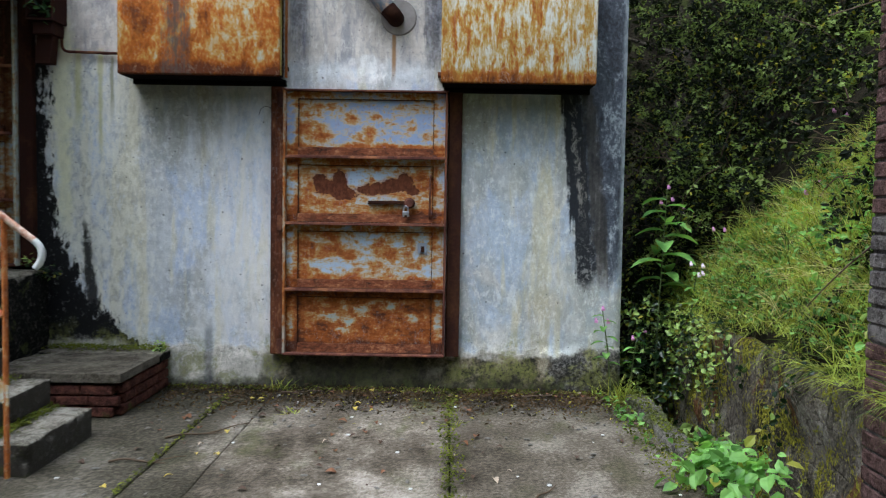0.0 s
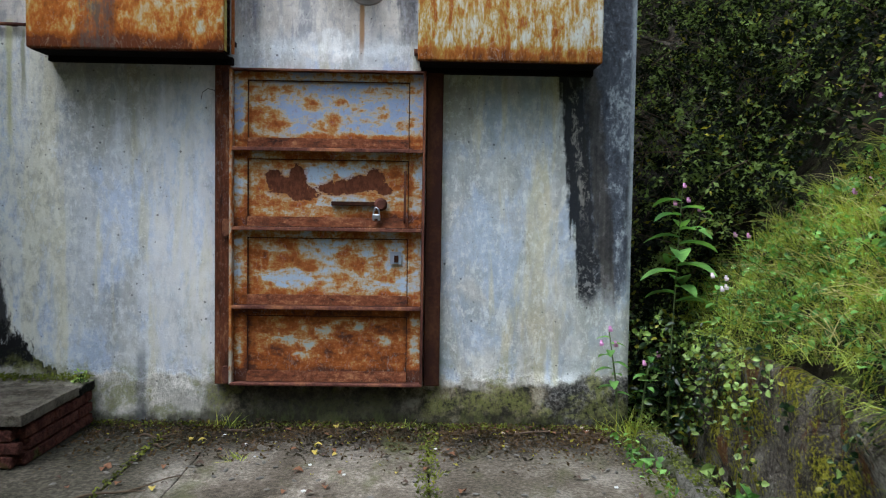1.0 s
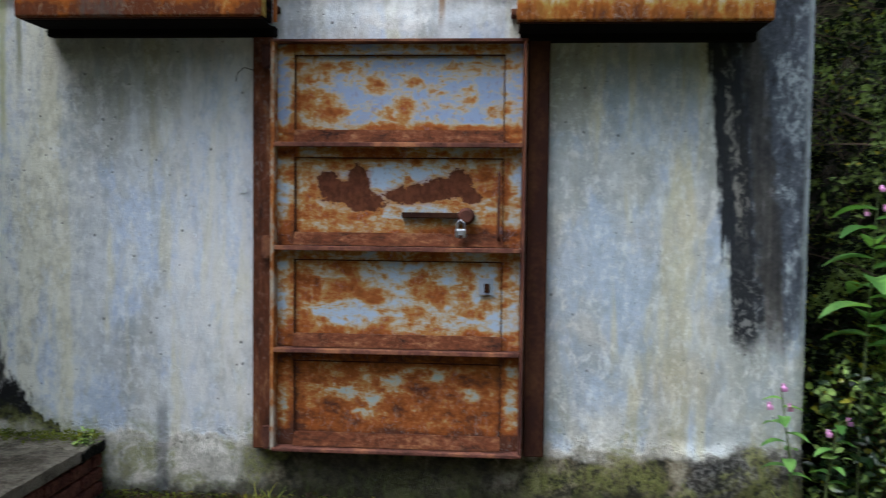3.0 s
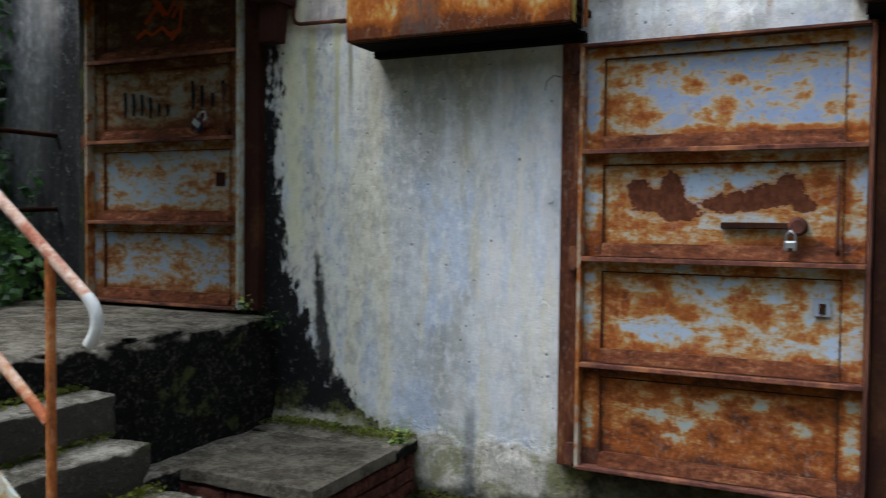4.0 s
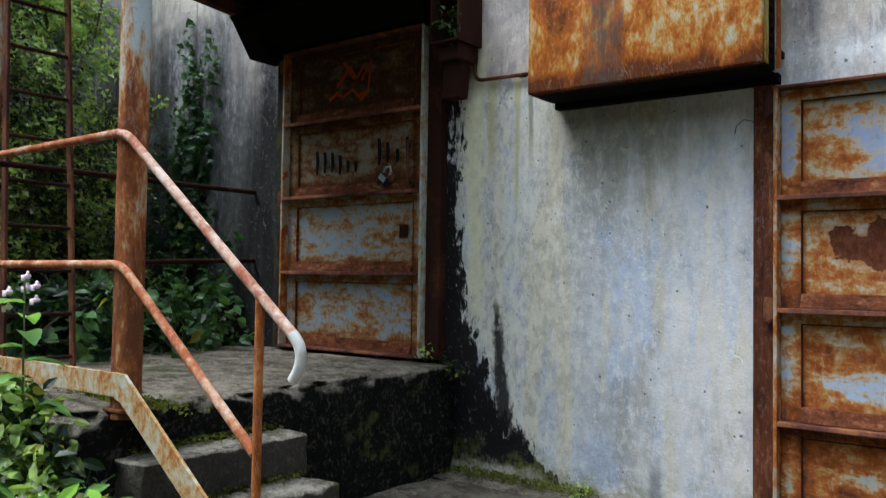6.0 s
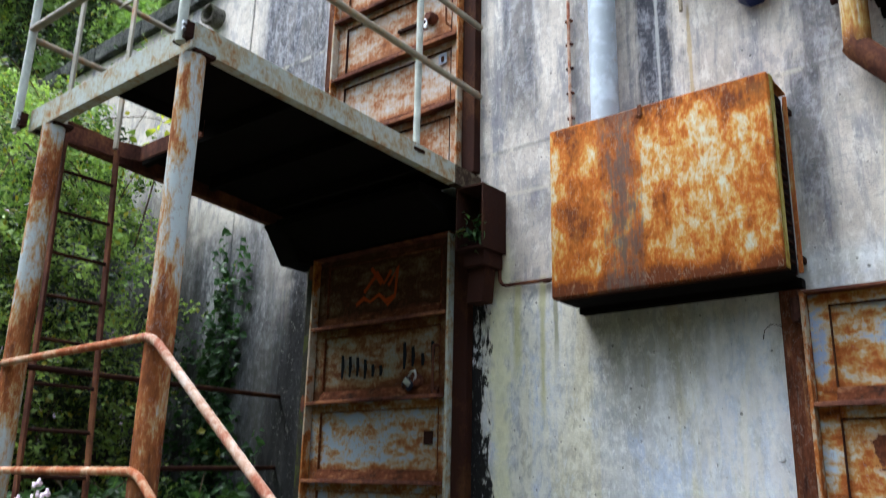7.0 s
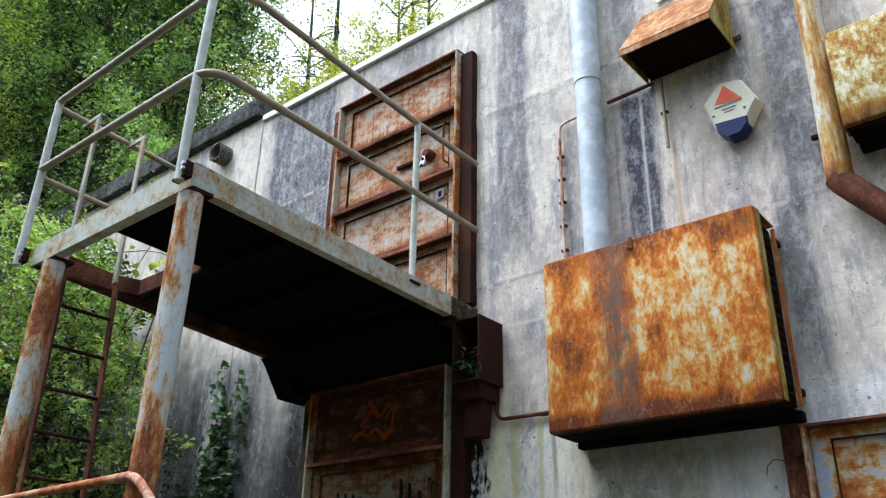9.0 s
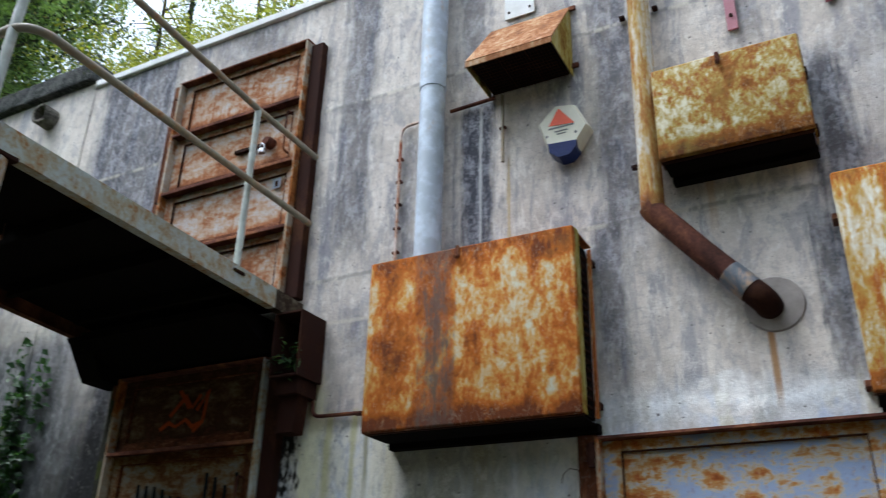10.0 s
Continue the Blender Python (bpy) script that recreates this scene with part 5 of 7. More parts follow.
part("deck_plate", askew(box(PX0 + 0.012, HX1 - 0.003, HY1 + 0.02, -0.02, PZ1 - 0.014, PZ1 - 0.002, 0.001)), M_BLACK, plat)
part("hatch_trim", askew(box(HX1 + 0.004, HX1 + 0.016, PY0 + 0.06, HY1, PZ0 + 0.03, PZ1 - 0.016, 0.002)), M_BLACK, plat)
part("hatch_trim", askew(prism([(HX0, PY0 + 0.06), (HX0 + 0.012, PY0 + 0.06), (HX0 + 0.012, HY1 - 0.16), (HX0 + 0.075, HY1), (HX1, HY1), (HX1, HY1 + 0.012), (HX0 + 0.065, HY1 + 0.012), (HX0, HY1 - 0.155)], PZ0 + 0.012, PZ1 - 0.016, "z")), M_HINGE, plat, "rusty flat bar round the hatch, one corner cut")
# concrete haunch that carries the platform at the wall, and the cheek at its open end; their black stands for shade
single("haunch", prism([(-0.012, PZ0 - 0.005), (-0.46, PZ0 - 0.005), (-0.46, PZ0 - 0.06), (-0.11, 2.885), (-0.012, 2.885)], -3.86, -2.58), M_BLACK, "concrete haunch over the lower door, black for its shade", "beam", kind="structure")
single("haunch_cheek", prism([(-0.012, PZ0 - 0.005), (-0.42, PZ0 - 0.005), (-0.39, 3.04), (-0.235, 2.82), (-0.012, 2.82)], -4.05, -3.865), M_BLACK, "steel cheek at the end of the haunch, black for its shade", "beam", kind="structure")
part("angle_iron", box(-3.84, -2.6, -0.20, -0.14, 2.93, 2.945, 0.002), M_BEAM, plat)

guard = thing("guard_rail", (-3.0, -1.1, PZ1), "grey painted tubular guard rail of the platform", "railing")
FY, LX = -2.235, -3.825
for x, y, top in ((LX, FY, 4.12), (-2.36, FY, 4.15)):
    up = part("stanchion", tube([(x - 0.012 if x < -3 else x, y, 3.085), (x, y, 3.6), (x + (0.02 if x > -3 else 0.0), y, top)], 0.022, 12), M_STANCHION, guard, smooth=True)
    part("bracket", box(x - 0.05, x + 0.05, y - 0.006, y + 0.030, 3.095, 3.110, 0.002), M_DARKSTEEL, up)
    part("bracket", box(x + 0.024, x + 0.05, y - 0.006, y + 0.030, 3.1105, 3.17, 0.002), M_DARKSTEEL, up)
    for bz in (3.13, 3.155):
        part("bolt", tube([(x + 0.036, y - 0.020, bz), (x + 0.036, y - 0.006, bz)], 0.010, 6), M_ZINC, up)
up = part("stanchion", tube([(-2.438, -0.655, 3.15), (-2.438, -0.655, 4.24)], 0.020, 12), M_STANCHION, guard, smooth=True)
part("bracket", box(-2.475, -2.405, -0.70, -0.61, 3.150, 3.166, 0.002), M_DARKSTEEL, up)
part("front_top_rail", tube([(LX, FY, 4.11)] + bend((LX, FY, 4.08), (LX, FY, 4.125), (-2.33, FY, 4.11), 0.035) + [(-2.36, FY, 4.11)], 0.020, 12), M_RAIL, guard, smooth=True)
part("side_top_rail", tube([(-2.36, FY, 4.11)] + bend((-2.40, FY, 4.11), (-2.285, FY, 4.125), (-2.30, -2.0, 4.19), 0.11) + [(-2.305, -2.0, 4.19), (-2.438, -0.655, 4.238), (-2.440, -0.055, 4.228)], 0.020, 12), M_RAIL, guard, smooth=True)
part("mid_rail", tube([(LX, FY - 0.005, 3.665)] + bend((LX, FY - 0.005, 3.665), (-2.25, FY - 0.005, 3.632), (-2.30, -1.6, 3.662), 0.15, 12) + [(-2.438, -0.055, 3.734)], 0.020, 12), M_RAIL, guard, smooth=True)
part("left_top_rail", tube([(LX, FY, 4.085), (LX - 0.04, -1.43, 4.07), (LX - 0.10, 0.0, 4.05)], 0.018, 10), M_RAIL, guard, smooth=True)
part("left_mid_rail", tube([(LX, FY, 3.615), (LX - 0.05, -1.2, 3.61)], 0.018, 10), M_RAIL, guard, smooth=True)

ladder = thing("ladder", (-3.68, -1.92, 0.83), "rusty steel ladder up through the platform hatch", "ladder")
for y, dy in ((-2.045, 0.04), (-1.752, 0.10)):
    low = box(-3.70, -3.655, y - 0.007, y + 0.007, 0.84, 3.10, 0.002)
    for v in low.verts:
        v.co.y += dy * (3.10 - v.co.z) / 1.3 * 0.6
    part("stile", low, M_HINGE, ladder)
    hi = box(-3.70, -3.66, y - 0.007 - 0.01, y + 0.007 - 0.01, 3.10, 4.045, 0.002)
    box(-3.86, -3.66, y - 0.017, y - 0.003, 4.047, 4.075, 0.002, hi)
    part("stile_hook", hi, M_RAIL, ladder)
for k in range(10):
    z = 2.885 - k * 0.22
    f = (3.10 - z) / 1.3 * 0.6
    part("rung", tube([(-3.677, -2.045 + 0.04 * f, z), (-3.677, -1.752 + 0.10 * f, z)], 0.010, 8), M_DARKSTEEL, ladder, smooth=True)


# ---- sheet steel covers on the wall ----
def cover(x0, x1, z0, z1, yf, mat, label, lug_at=None):
    """A pressed-steel weather cover: front, returns, open foot, stand-off brackets."""
    c = thing("vent_cover", ((x0 + x1) / 2, yf / 2, z0), label, "vent cover", "steel covers on the wall")
    part("front", box(x0, x1, yf, yf + 0.034, z0, z1, 0.014, seg=3), mat, c, smooth=True)
    part("side", box(x0, x0 + 0.005, yf + 0.0345, yf + 0.10, z0 + 0.01, z1 - 0.002, 0.001), mat, c)
    part("side", box(x1 - 0.005, x1, yf + 0.0345, yf + (0.085 if lug_at is None else 0.20), z0 + 0.01, z1 - 0.002, 0.001), M_BOX_SIDE, c, "lichen-yellow side")
    part("top", box(x0 + 0.006, x1 - 0.006, yf + 0.0345, -0.025, z1 - 0.008, z1 - 0.002, 0.001), mat, c)
    # black plate gives the underside its shade
    part("base", box(x0 + 0.012, x1 - 0.012, yf + 0.062, -0.071, z0 - 0.002, z0 + 0.004, 0.0), M_BLACK, c, "black plate for the shade under the cover")
    part("foot_lip", box(x0 + 0.006, x1 - 0.006, yf + 0.0345, yf + 0.06, z0, z0 + 0.006, 0.001), M_DARKSTEEL, c)
    # added black block makes the gap behind the cover read as shade
    part("gap_shade", box(x0 + 0.03, x1 - 0.03, yf + 0.045, -0.056, z0 + 0.03, z1 - 0.03, 0.0), M_BLACK, c, "black block for the shaded gap behind the cover")
    if lug_at is None:
        part("side_flange", box(x1 - 0.004, x1 + 0.016, -0.105, -0.098, z0 + 0.02, z1 - 0.05, 0.001), M_UPRIGHT, c, "thin worn edge strip of the louvre")
    part("back_plate", box(x0 + 0.03, x1 - 0.03, -0.052, -0.030, z0 + 0.03, z1 - 0.03, 0.0), M_DARKSTEEL, c, "black louvre behind the cover")
    n = int((z1 - z0 - 0.1) / 0.045)
    for k in range(n):
        z = z0 + 0.06 + k * 0.045
        part("slat", box(x1 - 0.05, x1 - 0.008, yf + 0.095, -0.115, z, z + 0.010, 0.0), M_DARKSTEEL, c)
    for z in (z0 + 0.08, z1 - 0.12):
        part("bracket", box(x1 - 0.01, x1 + 0.010, -0.095, -0.012, z, z + 0.03, 0.002), M_DARKSTEEL, c)
        part("bracket", box(x0 - 0.025, x0 + 0.012, -0.095, -0.012, z, z + 0.03, 0.002), M_HINGE, c)
    # added black bar deepens the shadow along the cover's foot
    part("foot_shade", box(x0 + 0.02, x1 - 0.005, -0.07, -0.011, z0 - 0.035, z0 + 0.010, 0.002), M_BLACK, c)
    lx = x0 + (x1 - x0) * (lug_at or 0.46)
    bm = box(lx - 0.011, lx + 0.011, yf - 0.012, yf - 0.0005, z1 - 0.060, z1 + 0.004, 0.003)
    tube([(lx, yf - 0.012, z1 - 0.062), (lx, yf - 0.034, z1 - 0.072)], 0.010, 8, bm)
    part("lug", bm, M_HINGE, c)
    return c


cover(-1.77, -0.60, 2.28, 3.22, -0.32, M_BOX_ORANGE, "large orange-rusted steel vent cover")
cover(0.56, 1.68, 2.25, 3.22, -0.32, M_BOX_YELLOW, "large vent cover, pale paint streaked with rust and lichen")
cover(-0.165, 0.545, 3.50, 4.035, -0.26, M_BOX_SMALL, "small vent cover, pale paint under yellow lichen and rust", 0.47)

# hooded fan outlet
hood = thing("fan_hood", (-0.92, -0.15, 4.33), "rusty sheet steel fan hood with a mesh underside", "fan hood")
hx0, hx1, lip, ht, hb = -1.185, -0.655, -0.36, 4.86, 4.335
part("top_sheet", prism([(-0.004, ht), (-0.004, ht - 0.008), (lip, hb + 0.03), (lip - 0.006, hb + 0.036)], hx0, hx1), M_HOOD, hood)
part("lip", box(hx0, hx1, lip - 0.005, lip + 0.001, hb - 0.005, hb + 0.032, 0.001), M_HOOD, hood)
for x in (hx0, hx1 - 0.005):
    part("cheek", prism([(-0.004, ht - 0.012), (-0.004, hb), (lip + 0.003, hb), (lip + 0.003, hb + 0.026)], x + 0.001, x + 0.004), M_BOX_SIDE, hood, "yellowed cheek")
# black sheet stands for the shaded inside of the hood behind the wires
grille = part("grille", box(hx0 + 0.02, hx1 - 0.02, lip + 0.01, -0.012, hb + 0.025, hb + 0.030, 0.0), M_BLACK, hood, "dark mesh grille")
for k in range(24):
    x = hx0 + 0.03 + k * (hx1 - hx0 - 0.06) / 23
    part("wire", box(x - 0.0015, x + 0.0015, lip + 0.01, -0.012, hb + 0.010, hb + 0.013, 0.0), M_DARKSTEEL if k % 8 else M_SEAM, grille)
for k in range(12):
    y = lip + 0.02 + k * 0.028
    part("wire", box(hx0 + 0.02, hx1 - 0.02, y - 0.0015, y + 0.0015, hb + 0.0065, hb + 0.0095, 0.0), M_DARKSTEEL, grille)
for z in (hb + 0.05, ht - 0.05):
    part("lug", box(hx1, hx1 + 0.04, -0.03, -0.012, z, z + 0.03, 0.002), M_HINGE, hood)
single("cover_plate", box(-1.08, -0.88, -0.02, -0.011, 4.90, 5.22, 0.002), M_WHITE, "white painted plate over an old opening", "plate")
for x in (-1.05, -0.91):
    single("screw", tube([(x, -0.026, 4.95), (x, -0.0195, 4.95)], 0.008, 8), M_DARKSTEEL, "dark screw head in the white plate", "screw")

# alarm sounder: six-sided box, printed triangle, blue foot
M_CREAM = plain("cream_plastic", (0.72, 0.70, 0.58), 0.5, vary=0.25, scale=9.0, shine=0.2)
M_RED = plain("red_print", (0.72, 0.09, 0.03), 0.5)
M_NAVY = plain("blue_lens", (0.006, 0.018, 0.10), 0.35, shine=0.2)
M_INK = plain("dark_ink", (0.16, 0.16, 0.15), 0.6)
bell = thing("alarm_box", (-0.68, -0.05, 3.74), "six-sided cream alarm box with red triangle and blue foot", "alarm box")
hexa = [(-0.745, 4.105), (-0.630, 4.085), (-0.555, 3.925), (-0.635, 3.805), (-0.800, 3.820), (-0.853, 4.000)]


def shrink(poly, f):
    cx, cz = sum(p[0] for p in poly) / len(poly), sum(p[1] for p in poly) / len(poly)
    return [(cx + (x - cx) * f, cz + (z - cz) * f) for x, z in poly]


bm = bmesh.new()
rings = [[bm.verts.new((x, y, z)) for x, z in shrink(hexa, f)] for f, y in ((1.0, -0.012), (1.0, -0.07), (0.90, -0.105))]
for a, b in zip(rings, rings[1:]):
    for i in range(6):
        bm.faces.new((a[i], a[(i + 1) % 6], b[(i + 1) % 6], b[i]))
bm.faces.new(rings[-1])
bmesh.ops.recalc_face_normals(bm, faces=bm.faces)
part("case", bm, M_CREAM, bell)
foot = [(-0.625, 3.838), (-0.792, 3.852), (-0.785, 3.795), (-0.735, 3.754), (-0.672, 3.756), (-0.634, 3.795)]
part("blue_lens", prism(foot, -0.108, -0.014, "y"), M_NAVY, bell, "dark blue lens")
part("triangle", prism([(-0.722, 4.070), (-0.782, 3.966), (-0.632, 3.952)], -0.1080, -0.1056, "y"), M_RED, bell, "red printed triangle")
for z, w, h in ((3.946, 0.074, 0.010), (3.920, 0.038, 0.008), (3.902, 0.026, 0.007)):
    part("print_bar", box(-0.71 - w, -0.71 + w, -0.1075, -0.1057, z - h / 2, z + h / 2, 0.0), M_INK, bell)
for x, z in ((-0.795, 3.90), (-0.628, 3.89)):
    part("screw", tube([(x, -0.109, z), (x, -0.1055, z)], 0.008, 8), M_INK, bell)

# ---- pipes and conduits ----
pipe = thing("drain_pipe", (-1.52, -0.1, 3.2), "large pale blue-grey painted vent pipe", "pipe")
part("tube", tube([(-1.537, -0.105, 3.215), (-1.537, -0.105, 4.45)], 0.078, 24), M_PIPE, pipe, smooth=True)
part("tube", tube([(-1.537, -0.105, 4.45), (-1.537, -0.105, 5.95)], 0.083, 24), M_PIPE, pipe, smooth=True)

dp = thing("rain_pipe", (-0.23, -0.1, 2.7), "rusted rainwater pipe with an elbow into the wall", "pipe")
part("tube", tube([(-0.205, -0.10, 5.75), (-0.235, -0.10, 4.2), (-0.25, -0.10, 3.36), (-0.25, -0.10, 3.30)], 0.060, 20), M_PIPE_RUST, dp, smooth=True)
part("elbow_pipe", tube([(-0.262, -0.10, 3.34), (-0.25, -0.10, 3.315), (-0.02, -0.10, 3.03), (0.10, -0.10, 2.885)], 0.061, 20), plain_rust("pipe_oxide", 0.6, 6), dp, smooth=True)
part("collar", tube([(0.07, -0.10, 2.92), (0.155, -0.10, 2.82)], 0.066, 20), rail_paint("collar_paint", (0.10, 0.12, 0.15), 0.3, 7, (0.16, 0.07, 0.04)), dp, smooth=True)
part("bend", tube([(0.145, -0.10, 2.832)] + bend((0.145, -0.10, 2.832), (0.205, -0.10, 2.765), (0.215, 0.02, 2.765), 0.05) + [(0.215, 0.02, 2.765)], 0.063, 20), M_DARKSTEEL, dp, smooth=True)
for z in (3.62, 4.62):
    for x in (-0.34, -0.15):
        part("bracket", box(x - 0.016, x + 0.016, -0.045, -0.01, z, z + 0.018, 0.002), M_DARKSTEEL, dp)
single("wall_patch", tube([(0.235, -0.002, 2.775), (0.235, -0.0125, 2.775), (0.235, -0.0145, 2.775)], [0.135, 0.127, 0.09], 28), plain("grey_mortar", (0.30, 0.272, 0.26), 0.9, vary=0.6, scale=9.0, shine=0.2), "pale mortar collar round the pipe", "mortar", kind="structure")


def conduit(name, label, pts, r, mat, clips=()):
    c = thing(name, pts[0], label, "conduit", "conduits")
    part("tube", tube(pts, r, 10), mat, c, smooth=True)
    for p in clips:
        p = Vector(p)
        part("clip", box(p.x - 0.022, p.x + 0.022, p.y - r * 0.6, -0.01, p.z - 0.008, p.z + 0.008, 0.002), M_HINGE, c)


conduit("conduit", "thin rusty conduit bent into the wall", [(-1.80, -0.028, 3.22), (-1.80, -0.028, 4.20)] + bend((-1.80, -0.028, 4.2), (-1.80, -0.028, 4.30), (-1.62, -0.028, 4.30), 0.07) + [(-1.62, -0.028, 4.305)], 0.010, M_RAIL_PINK, [(-1.80, -0.028, z) for z in (3.42, 3.58, 3.74, 3.9, 4.06)])
conduit("conduit", "thin dark conduit running to the fan hood", [(-1.45, -0.028, 4.315), (-1.15, -0.028, 4.325)], 0.012, M_HINGE)
conduit("conduit", "thin pale conduit below the fan hood", [(-1.10, -0.024, 3.865), (-1.10, -0.024, 4.33)], 0.011, M_RAIL, [(-1.10, -0.024, 4.1)])
conduit("conduit", "grey conduit bent round under the rusty cover", [(-2.30, -0.03, 2.58)] + bend((-2.30, -0.03, 2.58), (-2.30, -0.03, 2.48), (-1.76, -0.03, 2.475), 0.06) + [(-1.76, -0.03, 2.47)], 0.011, M_HINGE, [(-1.98, -0.03, 2.47)])
bars = plain("dusty_pink_paint", (0.36, 0.13, 0.17), 0.6)
for x, z0 in ((0.245, 4.34), (0.73, 4.35)):
    b = thing("steel_strap", (x, -0.02, z0), "dusty pink painted flat steel strap on the wall", "strap", "pink straps")
    part("strap", box(x - 0.028, x + 0.028, -0.024, -0.010, z0, z0 + 1.1, 0.002), bars, b)
    part("bolt", tube([(x, -0.034, z0 + 0.09), (x, -0.024, z0 + 0.09)], 0.011, 6), M_DARKSTEEL, b)

# old fixing plugs in the wall and a loose wire end
for x, z, r in ((-1.282, 1.984, 0.019), (-1.235, 1.975, 0.012), (-0.805, 0.965, 0.030), (-0.783, 1.498, 0.018), (-1.032, 1.265, 0.012)):
    single("wall_plug", tube([(x, -0.002, z), (x, -0.0125, z), (x, -0.0135, z)], [r, r, r * 0.85], 14), M_WALL, "small round mortar plug in the painted wall", "plug", "wall plugs")
wire = thing("wire", (-0.75, -0.03, 2.05), "thin dark wire end curling out beside the door frame", "wire")
part("strand", tube([(-0.715, -0.02, 1.96), (-0.70, -0.03, 2.03), (-0.725, -0.04, 2.085), (-0.765, -0.04, 2.095), (-0.80, -0.035, 2.07), (-0.81, -0.03, 2.03)], 0.0020, 6), M_DARKSTEEL, wire, smooth=True)

# rainwater hopper
hop = thing("rain_hopper", (-2.36, -0.12, 2.38), "dark rusty open-fronted rain hopper with a seedling", "hopper")
bm = box(-2.275, -2.265, -0.25, -0.015, 2.67, 3.06, 0.001)
box(-2.465, -2.455, -0.25, -0.015, 2.67, 3.06, 0.001, bm)
box(-2.455, -2.275, -0.03, -0.020, 2.67, 3.06, 0.0, bm)
box(-2.455, -2.275, -0.25, -0.031, 2.67, 2.682, 0.0, bm)
box(-2.455, -2.275, -0.25, -0.031, 3.048, 3.06, 0.0, bm)
part("case", bm, M_FRAME, hop)
part("throat", box(-2.43, -2.285, -0.21, -0.02, 2.575, 2.668, 0.004), M_FRAME, hop)
part("spout", prism([(-2.435, 2.37), (-2.325, 2.37), (-2.305, 2.58), (-2.42, 2.58)], -0.17, -0.065, "y"), M_FRAME, hop)



# ---- scrawls on the lower door, as unlettered brush strokes and marks ----
def stroke(name, pts, width, mat, y=-0.0432):
    bm = bmesh.new()
    pts = [Vector((x, 0, z)) for x, z in pts]
    pairs = []
    for k, p in enumerate(pts):
        d = (pts[min(k + 1, len(pts) - 1)] - pts[max(k - 1, 0)]).normalized()
        n = Vector((-d.z, 0, d.x)) * width * (0.5 + 0.15 * math.sin(k * 2.1))
        pairs.append([bm.verts.new((q.x, yy, q.z)) for q, yy in ((p + n, y), (p - n, y), (p + n, y + 0.0006), (p - n, y + 0.0006))])
    for a, b in zip(pairs, pairs[1:]):
        bm.faces.new((a[0], a[1], b[1], b[0]))
        bm.faces.new((a[2], b[2], b[3], a[3]))
    return bm


M_SCRAWL = plain("faded_black_paint", (0.012, 0.014, 0.018), 0.8, shine=0.04)
M_SCRAWL_RED = plain("faded_orange_paint", (0.32, 0.055, 0.013), 0.8, shine=0.04)
# plain bars stand for a black scrawl; an orange zigzag doodle above it
for k, (x, z, dz) in enumerate(((-3.57, 2.17, 0.16), (-3.50, 2.16, 0.14), (-3.43, 2.15, 0.13), (-3.36, 2.13, 0.13), (-3.29, 2.09, 0.08), (-3.22, 2.08, 0.07), (-3.02, 2.21, 0.17), (-2.95, 2.18, 0.13), (-2.87, 2.13, 0.08), (-2.79, 2.20, 0.14))):
    part("painted_bar", stroke("bar", [(x, z), (x + 0.006, z - dz * 0.5), (x + 0.002, z - dz)], 0.024, M_SCRAWL), M_SCRAWL, low_door)
for pts in ([(-3.47, 2.50), (-3.40, 2.54), (-3.34, 2.51), (-3.26, 2.55), (-3.20, 2.50), (-3.12, 2.53)], [(-3.40, 2.58), (-3.28, 2.70), (-3.22, 2.62), (-3.16, 2.70)], [(-3.34, 2.74), (-3.24, 2.62)], [(-3.18, 2.60), (-3.10, 2.72), (-3.12, 2.52), (-3.19, 2.47)]):
    part("painted_doodle", stroke("doodle", pts, 0.024, M_SCRAWL_RED), M_SCRAWL_RED, low_door)


# ---- plants ----
# near-black hedge and bramble tones stand for shaded gaps between leaves
M_LEAF_DARK = foliage("hedge_leaf", (0.003, 0.006, 0.002), (0.17, 0.23, 0.068), 0.05, 0.6, 0.74, 0.10)
M_LEAF_MID = foliage("bramble_leaf", (0.006, 0.020, 0.005), (0.34, 0.47, 0.145), 0.08, 0.34, 0.50)
M_LEAF_SHADE = foliage("shade_leaf", (0.006, 0.022, 0.007), (0.075, 0.16, 0.055), 0.02, 0.45, 0.35)
M_LEAF_LIGHT = foliage("balsam_leaf", (0.06, 0.15, 0.030), (0.22, 0.42, 0.11), 0.04)
M_LEAF_CREEP = foliage("creeper_leaf", (0.028, 0.070, 0.016), (0.25, 0.38, 0.10), 0.08)
M_LEAF_TREE = foliage("tree_leaf", (0.040, 0.088, 0.014), (0.34, 0.44, 0.080), 0.10, 0.45, 0.24, 0.35, 1.7, 0.3)
M_LEAF_SUNNY = foliage("sunny_leaf", (0.06, 0.10, 0.012), (0.40, 0.43, 0.055), 0.25)
M_LEAF_WOOD = foliage("wood_leaf", (0.007, 0.022, 0.006), (0.20, 0.32, 0.095), 0.04, 0.40, 0.30, 0.5, 1.7, 0.35)
M_IVY = foliage("ivy_leaf", (0.010, 0.035, 0.012), (0.035, 0.09, 0.030), 0.01)
M_GRASS = foliage("grass_blade", (0.014, 0.036, 0.006), (0.40, 0.47, 0.105), 0.22, 0.55, 0.28, 0.2)
M_STRAW = foliage("straw", (0.20, 0.17, 0.07), (0.52, 0.45, 0.22), 0.1, 0.6, 0.2)
M_BARK = stone_grey("bark", (0.035, 0.028, 0.020), (0.11, 0.095, 0.075), 0.35, 6)
M_TWIG = plain("twig", (0.085, 0.055, 0.032), 0.85)
M_STEM = plain("green_stem", (0.10, 0.13, 0.045), 0.5)
M_PETAL = plain("pink_petal", (0.62, 0.26, 0.52), 0.5)
M_PETAL_PALE = plain("pale_petal", (0.78, 0.62, 0.74), 0.5)
